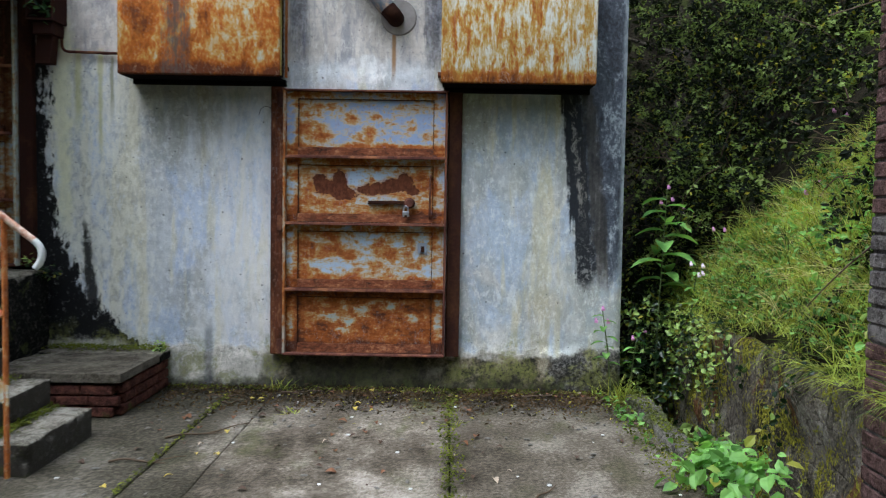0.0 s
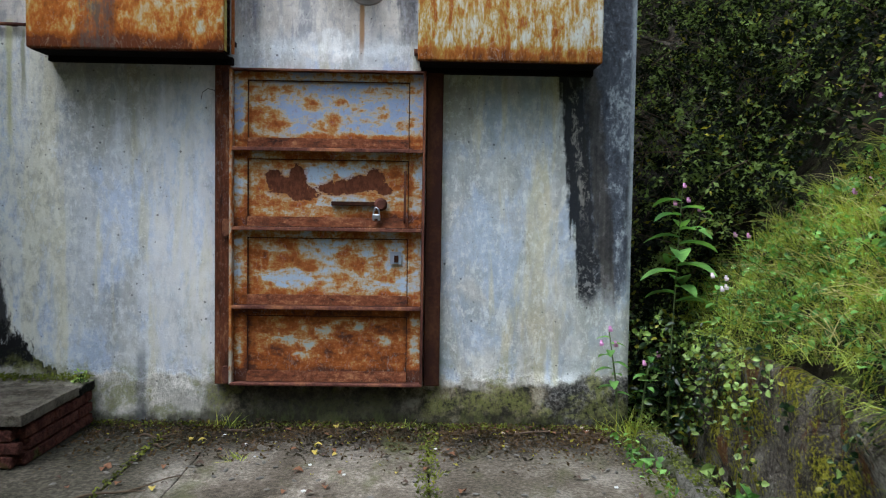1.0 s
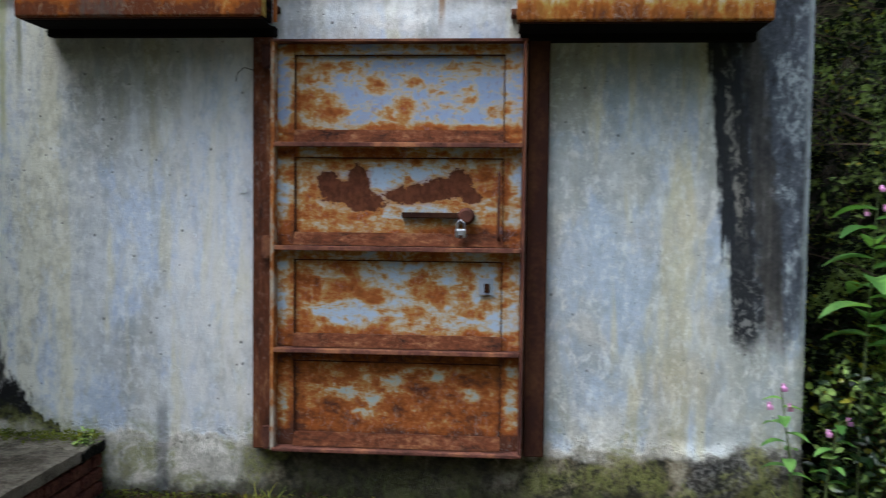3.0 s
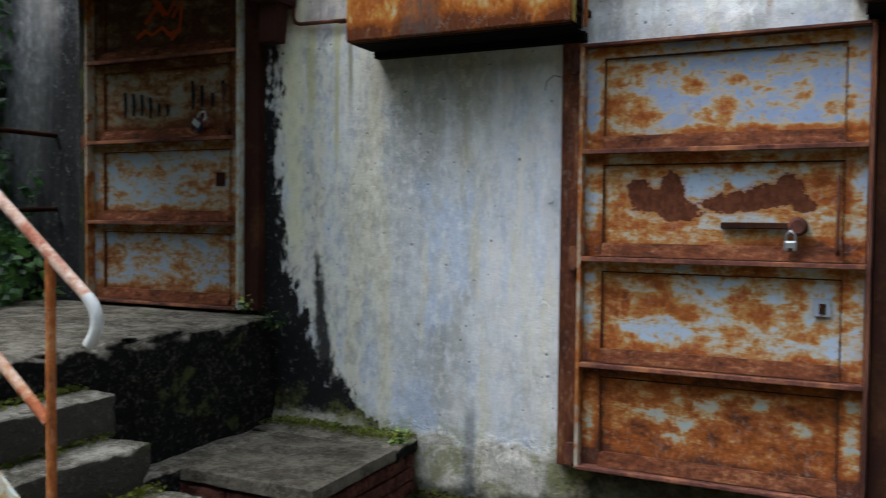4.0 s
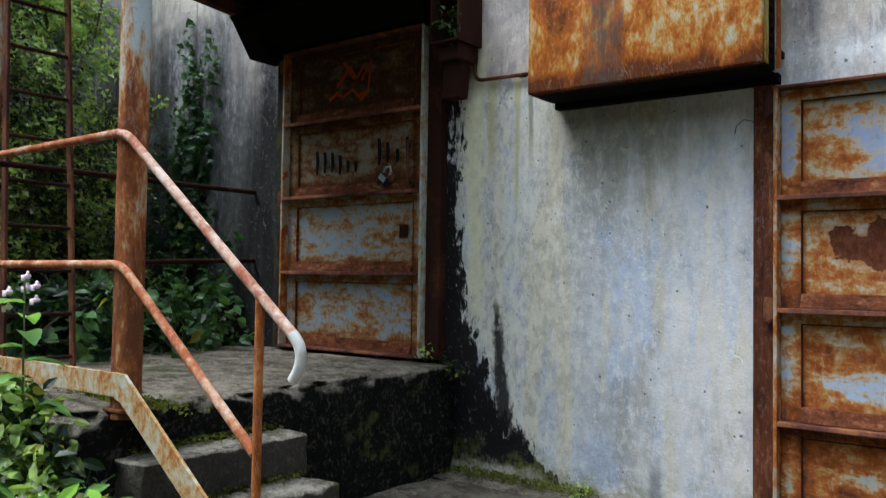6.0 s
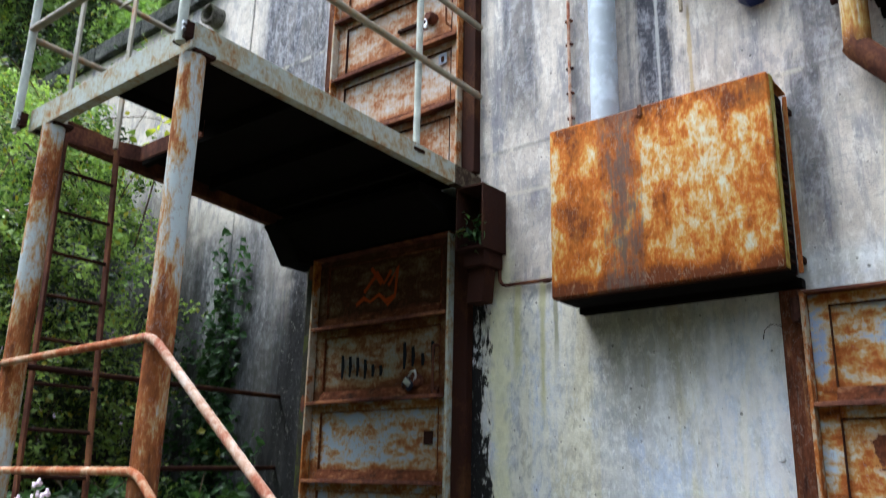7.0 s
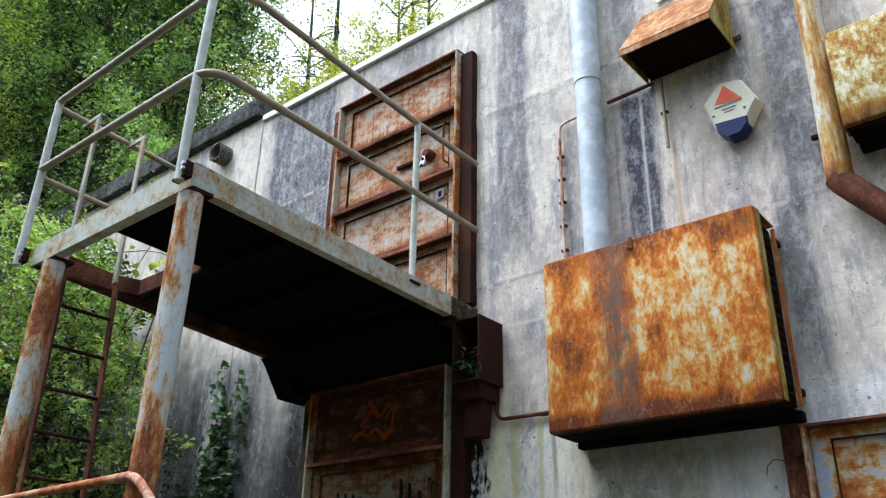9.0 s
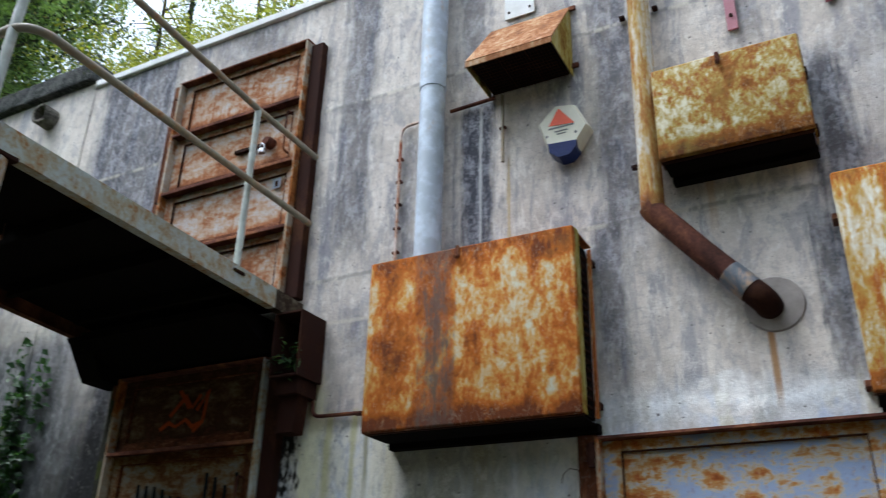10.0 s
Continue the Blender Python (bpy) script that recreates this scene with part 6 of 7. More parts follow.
nrg = np.random.default_rng(5)


def leaves(pos, size, up=0.6, ratio=0.55, vary=0.45, face=None, droop=0.25, form=1):
    """Verts and faces of folded, pointed leaves at pos. face: the side that they turn to.
    form: 0 two facets, 1 four facets, 2 a rounded blade."""
    n = len(pos)
    d = nrg.normal(size=(n, 3))
    d[:, 2] = d[:, 2] * 0.6 - droop
    d /= np.linalg.norm(d, axis=1)[:, None]
    nm = nrg.normal(size=(n, 3)) * 0.7 + np.array([0, 0, up])
    if face is not None:
        nm += np.asarray(face)
    s = np.cross(d, nm)
    s /= np.linalg.norm(s, axis=1)[:, None] + 1e-9
    k = np.cross(s, d)
    ln = size * (1 - vary + 2 * vary * nrg.random(n))[:, None]
    base, tip = pos - d * ln * 0.1, pos + d * ln - k * ln * 0.12
    mid = pos + d * ln * 0.42
    w = ln * ratio * 0.5
    if form == 0:
        left, right = mid + s * w + k * w * 0.3, mid - s * w + k * w * 0.3
        v = np.stack([base, left, tip, right], 1).reshape(-1, 3)
        o = (np.arange(n) * 4)[:, None]
        return v, np.concatenate([o + [0, 2, 1], o + [0, 3, 2]])
    if form == 2:
        m1, m2 = pos + d * ln * 0.22 + k * ln * 0.03, pos + d * ln * 0.60 - k * ln * 0.02
        v = np.stack([base, m1 + s * w * 0.85 + k * w * 0.3, m1, m1 - s * w * 0.85 + k * w * 0.3, m2 + s * w * 0.88 + k * w * 0.25, m2, m2 - s * w * 0.88 + k * w * 0.25, tip], 1).reshape(-1, 3)
        o = (np.arange(n) * 8)[:, None]
        return v, np.concatenate([o + q for q in ([0, 2, 1], [0, 3, 2], [1, 2, 5], [1, 5, 4], [2, 3, 6], [2, 6, 5], [4, 5, 7], [5, 6, 7])])
    left, right = mid + s * w + k * w * 0.35, mid - s * w + k * w * 0.35
    v = np.stack([base, left, mid, right, tip], 1).reshape(-1, 3)
    o = (np.arange(n) * 5)[:, None]
    f = np.concatenate([o + [0, 1, 2], o + [1, 4, 2], o + [0, 2, 3], o + [2, 4, 3]])
    return v, f


def leafy(name, pos, size, material, parent=None, **kw):
    v, f = leaves(np.asarray(pos, float), size, **kw)
    if parent:
        v = v - np.array(ORIGIN[parent.name])
    ob = new(name, mesh_of(name, v.tolist(), f.tolist(), material))
    if parent:
        ob.parent = parent
        ORIGIN[ob.name] = ORIGIN[parent.name]
    return ob


def sprays(starts, length, n_leaf, lean=(0, 0, 0.3), sag=0.5, thick=0.05):
    """Leaf places along arching shoots from the starts."""
    out = []
    for p in starts:
        d = nrg.normal(size=3) * 0.8 + np.array(lean)
        d /= np.linalg.norm(d)
        ln = length * (0.5 + nrg.random())
        t = nrg.random(n_leaf) ** 0.8
        q = p + d * (t * ln)[:, None]
        q[:, 2] -= sag * (t * ln) ** 2 / max(length, 0.1)
        out.append(q + nrg.normal(size=q.shape) * thick)
    return np.concatenate(out)


def shoot_mesh(starts, length, r, sides=4):
    bm = bmesh.new()
    for p in starts:
        d = nrg.normal(size=3) * 0.7 + np.array((-0.3, -0.4, 0.5))
        d /= np.linalg.norm(d)
        pts = []
        for k in range(6):
            t = k / 5 * length * (0.7 + 0.6 * nrg.random())
            pts.append(Vector(p + d * t) + Vector((0, 0, -0.35 * t * t / length)))
        tube(pts, [r * (1 - 0.12 * k) for k in range(6)], sides, bm, caps=False)
    return bm


# hedge on the bank behind the corner of the wall
def hedge_starts(n, x0, x1, y0, y1, h0, h1, clumps=0):
    """Places where shoots begin, loosely gathered round a number of clumps."""
    x, y, f = nrg.uniform(x0, x1, n), nrg.uniform(y0, y1, n), nrg.random(n)
    if clumps:
        k = nrg.integers(0, clumps, n)
        x, y, f = x[k] + nrg.normal(0, 0.11, n), y[k] + nrg.normal(0, 0.11, n), np.clip(f[k] + nrg.normal(0, 0.07, n), 0, 1)
    z = np.array([bank(a, b) for a, b in zip(x, y)]) + h0 + (h1 - h0) * f
    return np.stack([x, y, z], 1)


for (x0, x1, y0, y1, h1), cnt, lab in (((2.35, 3.3, 0.35, 1.9, 1.9), 360, "dense dark bramble and privet on the bank"), ((3.2, 4.6, 0.3, 2.2, 1.6), 330, "dense dark shrub higher up the bank"),
                                      ((2.3, 4.2, 1.9, 3.6, 3.2), 330, "tall dark shrub behind the wall corner"), ((4.4, 6.6, -0.8, 3.0, 2.0), 330, "overgrown dark shrub on the hillside"), ((3.0, 4.6, -2.3, 0.45, 1.0), 360, "dark shrub above the grass of the bank")):
    at = ((x0 + x1) / 2, (y0 + y1) / 2, bank((x0 + x1) / 2, (y0 + y1) / 2))
    b = thing("shrub", at, lab, "shrub", "shrubs on the bank")
    st = hedge_starts(int(cnt * 0.85), x0, x1, y0, y1, 0.0, h1, 60 if h1 <= 1.0 else 28)
    leafy("crown", sprays(st, 0.40, 58, (-0.35, -0.6, 0.25), 0.6, 0.022), 0.040, M_LEAF_DARK, b, face=(-0.2, -0.5, 0.4), ratio=0.6)
    tagged(part("twiggery", shoot_mesh(hedge_starts(40, x0, x1, y0, y1, 0.0, h1 * 0.6), 0.9, 0.007), M_TWIG, b), kind="stuff")

# grass and weeds on the slope
def grass(name, pts, height, width, lean, label, sag=0.18):
    n = len(pts)
    tuft = np.round(pts * 6).astype(int).sum(1) % 97
    d = nrg.normal(size=(n, 3)) * 0.50 + np.array(lean) + (nrg.normal(size=(97, 3)) * np.array([0.28, 0.28, 0.1]))[tuft]
    d[:, 2] = np.abs(d[:, 2]) + 0.35
    d /= np.linalg.norm(d, axis=1)[:, None]
    s = np.cross(d, nrg.normal(size=(n, 3)))
    s /= np.linalg.norm(s, axis=1)[:, None]
    h = height * (0.4 + 0.9 * nrg.random(n))[:, None]
    out = d * np.array([1, 1, 0]) + np.array(lean) * np.array([1, 1, 0]) * 0.8
    vs = []
    for t, w in ((0.0, 1.0), (0.4, 0.9), (0.75, 0.6), (1.0, 0.05)):
        c = pts + d * h * t + out * h * (t ** 2) * 0.30 - np.array([0, 0, 1]) * h * (t ** 2) * sag
        vs += [c + s * width * w, c - s * width * w]
    v = np.stack(vs, 1).reshape(-1, 3)
    o = (np.arange(n) * 8)[:, None]
    f = np.concatenate([o + [0, 1, 3, 2], o + [2, 3, 5, 4], o + [4, 5, 7, 6]])
    ob = new(name, mesh_of(name, v.tolist(), f.tolist(), M_GRASS))
    return tagged(ob, label, "grass", kind="stuff")


def slope_points(n, x0, x1, y0, y1, keep=lambda x, y: True):
    pts = []
    while len(pts) < n:
        x, y = nrg.uniform(x0, x1), nrg.uniform(y0, y1)
        if keep(x, y):
            pts.append((x, y, bank(x, y) - 0.02))
    return np.array(pts)


tufts = slope_points(1300, 2.5, 4.3, -4.6, 0.75, lambda x, y: x + 0.6 * y < 3.0)
pts = np.repeat(tufts, 34, 0) + nrg.normal(size=(1300 * 34, 3)) * np.array([0.06, 0.06, 0.01])
grass("grass", pts, 0.19, 0.0024, (-0.12, -0.16, 0.8), "long bright unmown grass on the bank", 0.28)
straw = slope_points(420, 2.55, 3.9, -3.6, 0.4, lambda x, y: x + 0.6 * y < 2.9)
pts = np.repeat(straw, 9, 0) + nrg.normal(size=(420 * 9, 3)) * np.array([0.05, 0.05, 0.01])
ob = grass("dry_grass", pts, 0.30, 0.0021, (-0.25, -0.2, 0.8), "dry straw-coloured grass stalks on the bank", 0.5)
ob.data.materials[0] = M_STRAW
lip = slope_points(80, 2.46, 2.64, -4.6, 0.7)
lip[:, 2] = 0.58
pts = np.repeat(lip, 20, 0) + nrg.normal(size=(80 * 20, 3)) * np.array([0.04, 0.05, 0.01])
grass("grass", pts, 0.18, 0.0021, (-0.55, -0.1, 0.35), "yellowing grass hanging over the retaining wall", 0.95)
weeds = slope_points(7500, 2.5, 4.2, -4.4, 0.8, lambda x, y: x + 0.6 * y < 2.9)
weeds[:, 2] += nrg.uniform(0.05, 0.20, len(weeds))
tagged(leafy("weeds", weeds, 0.042, M_LEAF_LIGHT, ratio=0.75, up=1.0, form=2), "low leafy weeds among the grass", "weeds", kind="stuff")

# brambles hanging down the retaining wall and in the ditch
creep = []
for k in range(20):
    y, z = (nrg.normal(-0.35, 0.55) if k % 4 else nrg.uniform(-2.3, 1.2)), 0.6
    x = 2.44
    for j in range(int(nrg.integers(6, 26))):
        creep.append((x - 0.03 - 0.07 * nrg.random(), y, z))
        z -= 0.035 * nrg.random() + 0.012
        y += nrg.normal() * 0.035
creep = np.array(creep)
tagged(leafy("creeper", np.repeat(creep, 3, 0) + nrg.normal(size=(len(creep) * 3, 3)) * 0.03, 0.034, M_LEAF_MID, ratio=0.8, form=2, face=(-0.9, -0.4, 0.3)), "trailing bramble down the mossy retaining wall", "creeper", kind="stuff")
d1 = np.stack([nrg.uniform(2.1, 2.45, 700), nrg.uniform(-3.2, 1.2, 700), GZ - 0.45 + 0.30 * nrg.random(700)], 1)
tagged(leafy("ditch_weeds", d1, 0.075, M_LEAF_MID, ratio=0.8, up=1.0, form=2), "leafy weeds filling the ditch", "weeds", kind="stuff")
d2 = np.stack([nrg.uniform(2.02, 2.5, 900), nrg.uniform(-0.25, 0.9, 900), GZ + 0.75 * nrg.random(900) ** 1.3], 1)
tagged(leafy("corner_weeds", d2, 0.05, M_LEAF_MID, ratio=0.6, up=0.8, face=(0, -0.6, 0), form=2), "dark weeds crowding round the wall corner", "weeds", kind="stuff")
d3 = np.stack([nrg.normal(2.08, 0.13, 260), nrg.normal(-2.12, 0.22, 260), GZ + 0.03 + 0.16 * nrg.random(260)], 1)
tagged(leafy("ground_weeds", d3, 0.07, M_LEAF_LIGHT, ratio=0.75, up=1.4, form=2), "fresh green weeds growing over the kerb", "weeds", kind="stuff")
d4 = np.stack([nrg.normal(1.86, 0.05, 60), nrg.normal(-0.85, 0.3, 60), GZ + 0.02 + 0.05 * nrg.random(60)], 1)
tagged(leafy("ground_weeds", d4, 0.045, M_LEAF_LIGHT, ratio=0.75, up=1.4), "small weeds along the kerb", "weeds", kind="stuff")


def balsam(x, y, z, h, lean=(0, 0), lab="tall balsam with pink flowers", blooms=4, n=11, pale=False, leaf=0.15, bare=0.40):
    """A stem with whorls of long leaves and a head of hooded flowers."""
    b = thing("balsam_plant", (x, y, z), lab, "plant", "balsam plants")
    top = Vector((x + lean[0], y + lean[1], z + h))
    base = Vector((x, y, z))
    part("stem", tube([base, base.lerp(top, 0.5) + Vector((lean[0] * -0.2, 0, 0)), top], [0.008, 0.006, 0.003], 8), M_STEM, b, smooth=True)
    for k in range(n):
        t = bare + (0.98 - bare) * k / n
        p = base.lerp(top, t)
        a = k * 2.4 + rng.uniform(-0.3, 0.3)
        ln = leaf * (1.15 - 0.5 * t) * rng.uniform(0.8, 1.2)
        d, s = Vector((math.cos(a), math.sin(a), 0.25)), Vector((-math.sin(a), math.cos(a), 0))
        bm = bmesh.new()
        prev = None
        for j in range(7):
            u = j / 6
            w = ln * 0.24 * math.sin(math.pi * min(1, u * 0.93 + 0.05)) ** 0.8
            c = p + d * ln * u - Vector((0, 0, 0.45 * ln * u * u))
            cur = [bm.verts.new(c + s * w + Vector((0, 0, w * 0.35))), bm.verts.new(c), bm.verts.new(c - s * w + Vector((0, 0, w * 0.35)))]
            if prev:
                bm.faces.new((prev[0], cur[0], cur[1], prev[1]))
                bm.faces.new((prev[1], cur[1], cur[2], prev[2]))
            prev = cur
        part("leaf", bm, M_LEAF_LIGHT, b, smooth=True)
    for k in range(blooms):
        a = k * 2.1 + 0.4
        p = top + Vector((math.cos(a) * 0.05, math.sin(a) * 0.05, rng.uniform(-0.10, 0.02)))
        bm = bmesh.new()
        bmesh.ops.create_uvsphere(bm, u_segments=8, v_segments=5, radius=0.011)
        for v in bm.verts:
            v.co = Vector((v.co.x, v.co.y * 1.3, v.co.z * 0.9)) + p
        box(p.x - 0.013, p.x + 0.013, p.y - 0.018, p.y - 0.014, p.z - 0.017, p.z + 0.004, 0.002, bm)
        box(p.x - 0.009, p.x + 0.009, p.y - 0.003, p.y + 0.003, p.z + 0.005, p.z + 0.018, 0.003, bm)
        part("flower", bm, M_PETAL_PALE if pale else M_PETAL, b, smooth=True)
    return b


balsam(1.86, -0.20, GZ, 0.68, (-0.08, -0.03), "slender balsam with pink flowers against the wall", 3, 10, leaf=0.13)
balsam(2.26, 0.10, GZ - 0.4, 1.98, (0.06, 0.0), "tall balsam with broad leaves beside the wall corner", 3, 15, leaf=0.34, bare=0.62)
balsam(2.45, -0.15, 0.40, 0.55, (0.03, -0.05), "balsam with white-pink flowers on the bank", 4, 8, True, 0.13)
balsam(2.02, -0.12, GZ, 0.55, (0.05, -0.05), "young balsam at the wall corner", 2, 8, leaf=0.12)
for x, y, h in ((3.05, -0.75, 0.26), (3.4, -0.35, 0.26), (2.75, 0.2, 0.3), (2.6, 0.5, 0.7)):
    balsam(x, y, bank(x, y) - 0.03, h, (0.0, -0.05), "small balsam in the grass of the bank", 2, 6, leaf=0.10)
for x, y, h in ((-2.50, -2.46, 1.42), (-2.62, -2.58, 1.25), (-2.95, -2.75, 1.15), (-2.28, -2.50, 0.72), (-2.45, -2.56, 0.85), (-2.12, -2.50, 0.55), (-3.2, -2.6, 1.3)):
    balsam(x, y, GZ - 0.05, h, (0.03, -0.04), "tall balsam with pale flowers beside the steps", 6, 16, True, 0.20)
x_ = nrg.uniform(-3.5, -1.95, 5200)
f1 = np.stack([x_, nrg.normal(-2.50, 0.06, 5200), GZ + (np.clip(0.95 - 0.85 * np.maximum(0, x_ + 2.5), 0.2, 1.0) + 0.06) * nrg.random(5200) ** 0.75], 1)
tagged(leafy("stair_weeds", f1, 0.060, M_LEAF_MID, ratio=0.55, up=0.9, face=(0.3, -0.5, 0), form=2), "lush weeds beside the steps", "weeds", kind="stuff")
f2 = np.stack([nrg.normal(-2.22, 0.16, 420), nrg.normal(-2.53, 0.05, 420), GZ + 0.30 + 0.40 * nrg.random(420)], 1)
tagged(leafy("stair_weeds", f2, 0.085, M_LEAF_LIGHT, ratio=0.42, up=0.9, form=2), "bright weeds at the foot of the steps", "weeds", kind="stuff")
e = slope_points(60, -3.3, -2.1, -2.75, -2.42)
e[:, 2] = GZ - 0.06
pts = np.repeat(e, 20, 0) + nrg.normal(size=(1200, 3)) * np.array([0.05, 0.05, 0.01])
grass("grass", pts, 0.5, 0.0032, (0.05, -0.10, 1.1), "long grass beside the steps")

# grass tufts along the foot of the wall
for x, y, n, h in ((-0.62, -0.14, 34, 0.13), (1.93, -0.25, 60, 0.26), (0.55, -0.10, 16, 0.08), (-0.42, -0.75, 22, 0.07), (0.70, -1.0, 14, 0.06), (1.80, -0.12, 20, 0.15)):
    p = np.tile((x, y, GZ - 0.005), (n, 1)) + nrg.normal(size=(n, 3)) * np.array([0.035, 0.02, 0.0])
    grass("grass_tuft", p, h, 0.0026, (0.0, -0.25, 0.7), "small grass tuft in a crack of the yard")

# bramble bank and hillside shrubs on the left
for (x0, x1, y0, y1, h0, h1), cnt, lab, mat in (((-4.75, -4.15, -1.6, -0.15, 0.0, 0.42), 90, "low leafy plants on the landing", M_LEAF_SHADE), ((-6.1, -4.95, -2.3, -0.35, 0.1, 2.0), 420, "dense bramble bush beside the landing", M_LEAF_MID),
                                               ((-6.9, -5.15, -1.9, -0.25, 1.4, 2.7), 190, "bright leafy bramble climbing the old wall", M_LEAF_CREEP), ((-7.6, -5.6, -2.8, -0.2, 0.1, 2.6), 420, "tall bramble bush against the old wall", M_LEAF_MID), ((-10.5, -7.2, -4.0, -0.3, 0.1, 2.6), 420, "overgrown bramble bank by the old wall", M_LEAF_MID),
                                               ((-6.4, -4.6, -4.2, -2.4, 0.0, 0.9), 180, "bramble thicket beyond the steps", M_LEAF_MID)):
    at = ((x0 + x1) / 2, (y0 + y1) / 2, bank((x0 + x1) / 2, (y0 + y1) / 2))
    b = thing("bramble_bush", at, lab, "bush", "bramble bushes")
    st = hedge_starts(cnt, x0, x1, y0, y1, h0, h1, 70)
    if x0 > -4.8:
        st[:, 2] = 0.83 + nrg.uniform(h0, h1, cnt)
    leafy("crown", sprays(st, 0.42 if x0 < -4.8 else 0.2, 66, (0.3, -0.4, 0.2), 0.5, 0.035)[::1 if x0 < -4.8 else 3], 0.085 if x0 > -4.8 else 0.040 if x0 > -8 else 0.065, mat, b, ratio=0.65, face=(0.3, -0.5, 0.4), form=2 if x0 > -6 else 1)
    if x0 < -4.8:
        fl = st[::9] + nrg.normal(size=st[::9].shape) * 0.15 + np.array([0.1, -0.15, 0.1])
        leafy("blossom", np.repeat(fl, 4, 0) + nrg.normal(size=(len(fl) * 4, 3)) * 0.012, 0.022, M_PETAL_PALE, b, ratio=0.9)
    tagged(part("cane_tangle", shoot_mesh(st[:36], 1.1 if x0 < -4.8 else 0.3, 0.006), M_TWIG, b), kind="stuff")

# ivy on the old wall by the door
iv = []
for k in range(22):
    x, z = (nrg.normal(-5.02, 0.07) if k < 14 else nrg.uniform(-5.6, -4.4)), 0.85
    top = 1.4 + 1.9 * nrg.random() * (1.0 if x < -4.7 else 0.35)
    while z < top:
        iv.append((x, -0.02 - 0.05 * nrg.random(), z))
        z += 0.03
        x += nrg.normal() * 0.02
iv = np.array(iv)
tagged(leafy("ivy", np.repeat(iv, 2, 0) + nrg.normal(size=(len(iv) * 2, 3)) * np.array([0.04, 0.01, 0.03]), 0.055, M_IVY, ratio=0.9, face=(0.1, -1.6, 0.3)), "dark ivy climbing the old wall", "ivy", kind="stuff")
sp = np.array([(-2.37, -0.20, 2.70)]) + nrg.normal(size=(70, 3)) * np.array([0.045, 0.025, 0.05]) + np.array([0, 0, 0.07])
tagged(leafy("seedling", sp, 0.05, M_LEAF_SHADE, ratio=0.45, up=1.0, form=2), "small green seedling growing in the hopper", "plant", kind="stuff")
for x, y, z, n, s in ((-2.44, -0.1, 0.78, 60, 0.07), (-1.55, -0.15, 0.25, 40, 0.04), (-2.5, -0.2, 0.88, 20, 0.04)):
    p = np.array([(x, y, z)]) + np.abs(nrg.normal(size=(n, 3))) * np.array([s, -s, s * 0.8])
    tagged(leafy("wall_weed", p, 0.035, M_LEAF_MID, ratio=0.7, up=0.8), "small weed rooted in a joint", "plant", kind="stuff")


sp = np.array([(-4.95, -0.6, 3.95)]) + nrg.normal(size=(70, 3)) * np.array([0.30, 0.15, 0.13])
hs = thing("bramble_sprig", (-4.95, -0.6, 3.6), "fresh yellow-green bramble sprig hanging by the platform", "bramble")
tagged(leafy("leaf_spray", sp, 0.085, M_LEAF_SUNNY, hs, ratio=0.75, face=(0.3, -0.6, 0.2), form=2), kind="stuff")
part("cane", tube([(-5.5, -0.55, 3.1), (-5.25, -0.58, 3.7), (-4.95, -0.6, 3.98), (-4.6, -0.6, 3.95)], [0.008, 0.006, 0.005, 0.003], 6), M_TWIG, hs, smooth=True)

# woods on the hillside behind
def tree(x, y, h, crown_r, n, lab, mat, leaf=0.13, low=0.35, ivy=False, per=22):
    z = bank(x, y) - 0.2
    t = thing("tree", (x, y, z), lab, "tree", "trees on the hillside")
    lean = Vector((rng.uniform(-0.5, 0.5), rng.uniform(-0.6, 0.2), 0))
    pts = [Vector((x, y, z)) + lean * (k / 5) ** 1.5 + Vector((0, 0, h * k / 5)) for k in range(6)]
    r0 = (0.008 * h + 0.018) if ivy else (0.012 * h + 0.03)
    bm = tube(pts, [r0 * (1 - 0.16 * k) for k in range(6)], 8)
    tips = []
    for k in range(24):
        f = rng.uniform(low, 0.97)
        p = pts[0].lerp(pts[-1], f)
        a, ln = rng.uniform(0, 6.28), crown_r * rng.uniform(0.5, 1.0) * (1.15 - f * 0.5)
        q = p + Vector((math.cos(a) * ln, math.sin(a) * ln, ln * rng.uniform(0.15, 0.7)))
        m = p.lerp(q, 0.5) + Vector((0, 0, ln * 0.06))
        tube([p, m, q], [r0 * 0.3, r0 * 0.18, r0 * 0.06], 5, bm, caps=False)
        tips += [p.lerp(q, u) for u in (0.4, 0.6, 0.8, 1.0)]
    part("trunk", bm, M_BARK, t, smooth=True)
    st = np.array([tips[i % len(tips)] for i in range(n)]) + nrg.normal(size=(n, 3)) * crown_r * 0.15
    leafy("crown", sprays(st, 0.5, per, (0, -0.2, 0.1), 0.35, 0.09), leaf, mat, t, ratio=0.6, form=0)
    if ivy:
        k = np.array([pts[0].lerp(pts[-1], u) for u in nrg.random(330) * 0.7]) + nrg.normal(size=(330, 3)) * r0 * 1.2
        leafy("ivy", np.repeat(k, 3, 0) + nrg.normal(size=(990, 3)) * 0.05, 0.055, M_IVY, t, ratio=0.9, form=0)
    return t


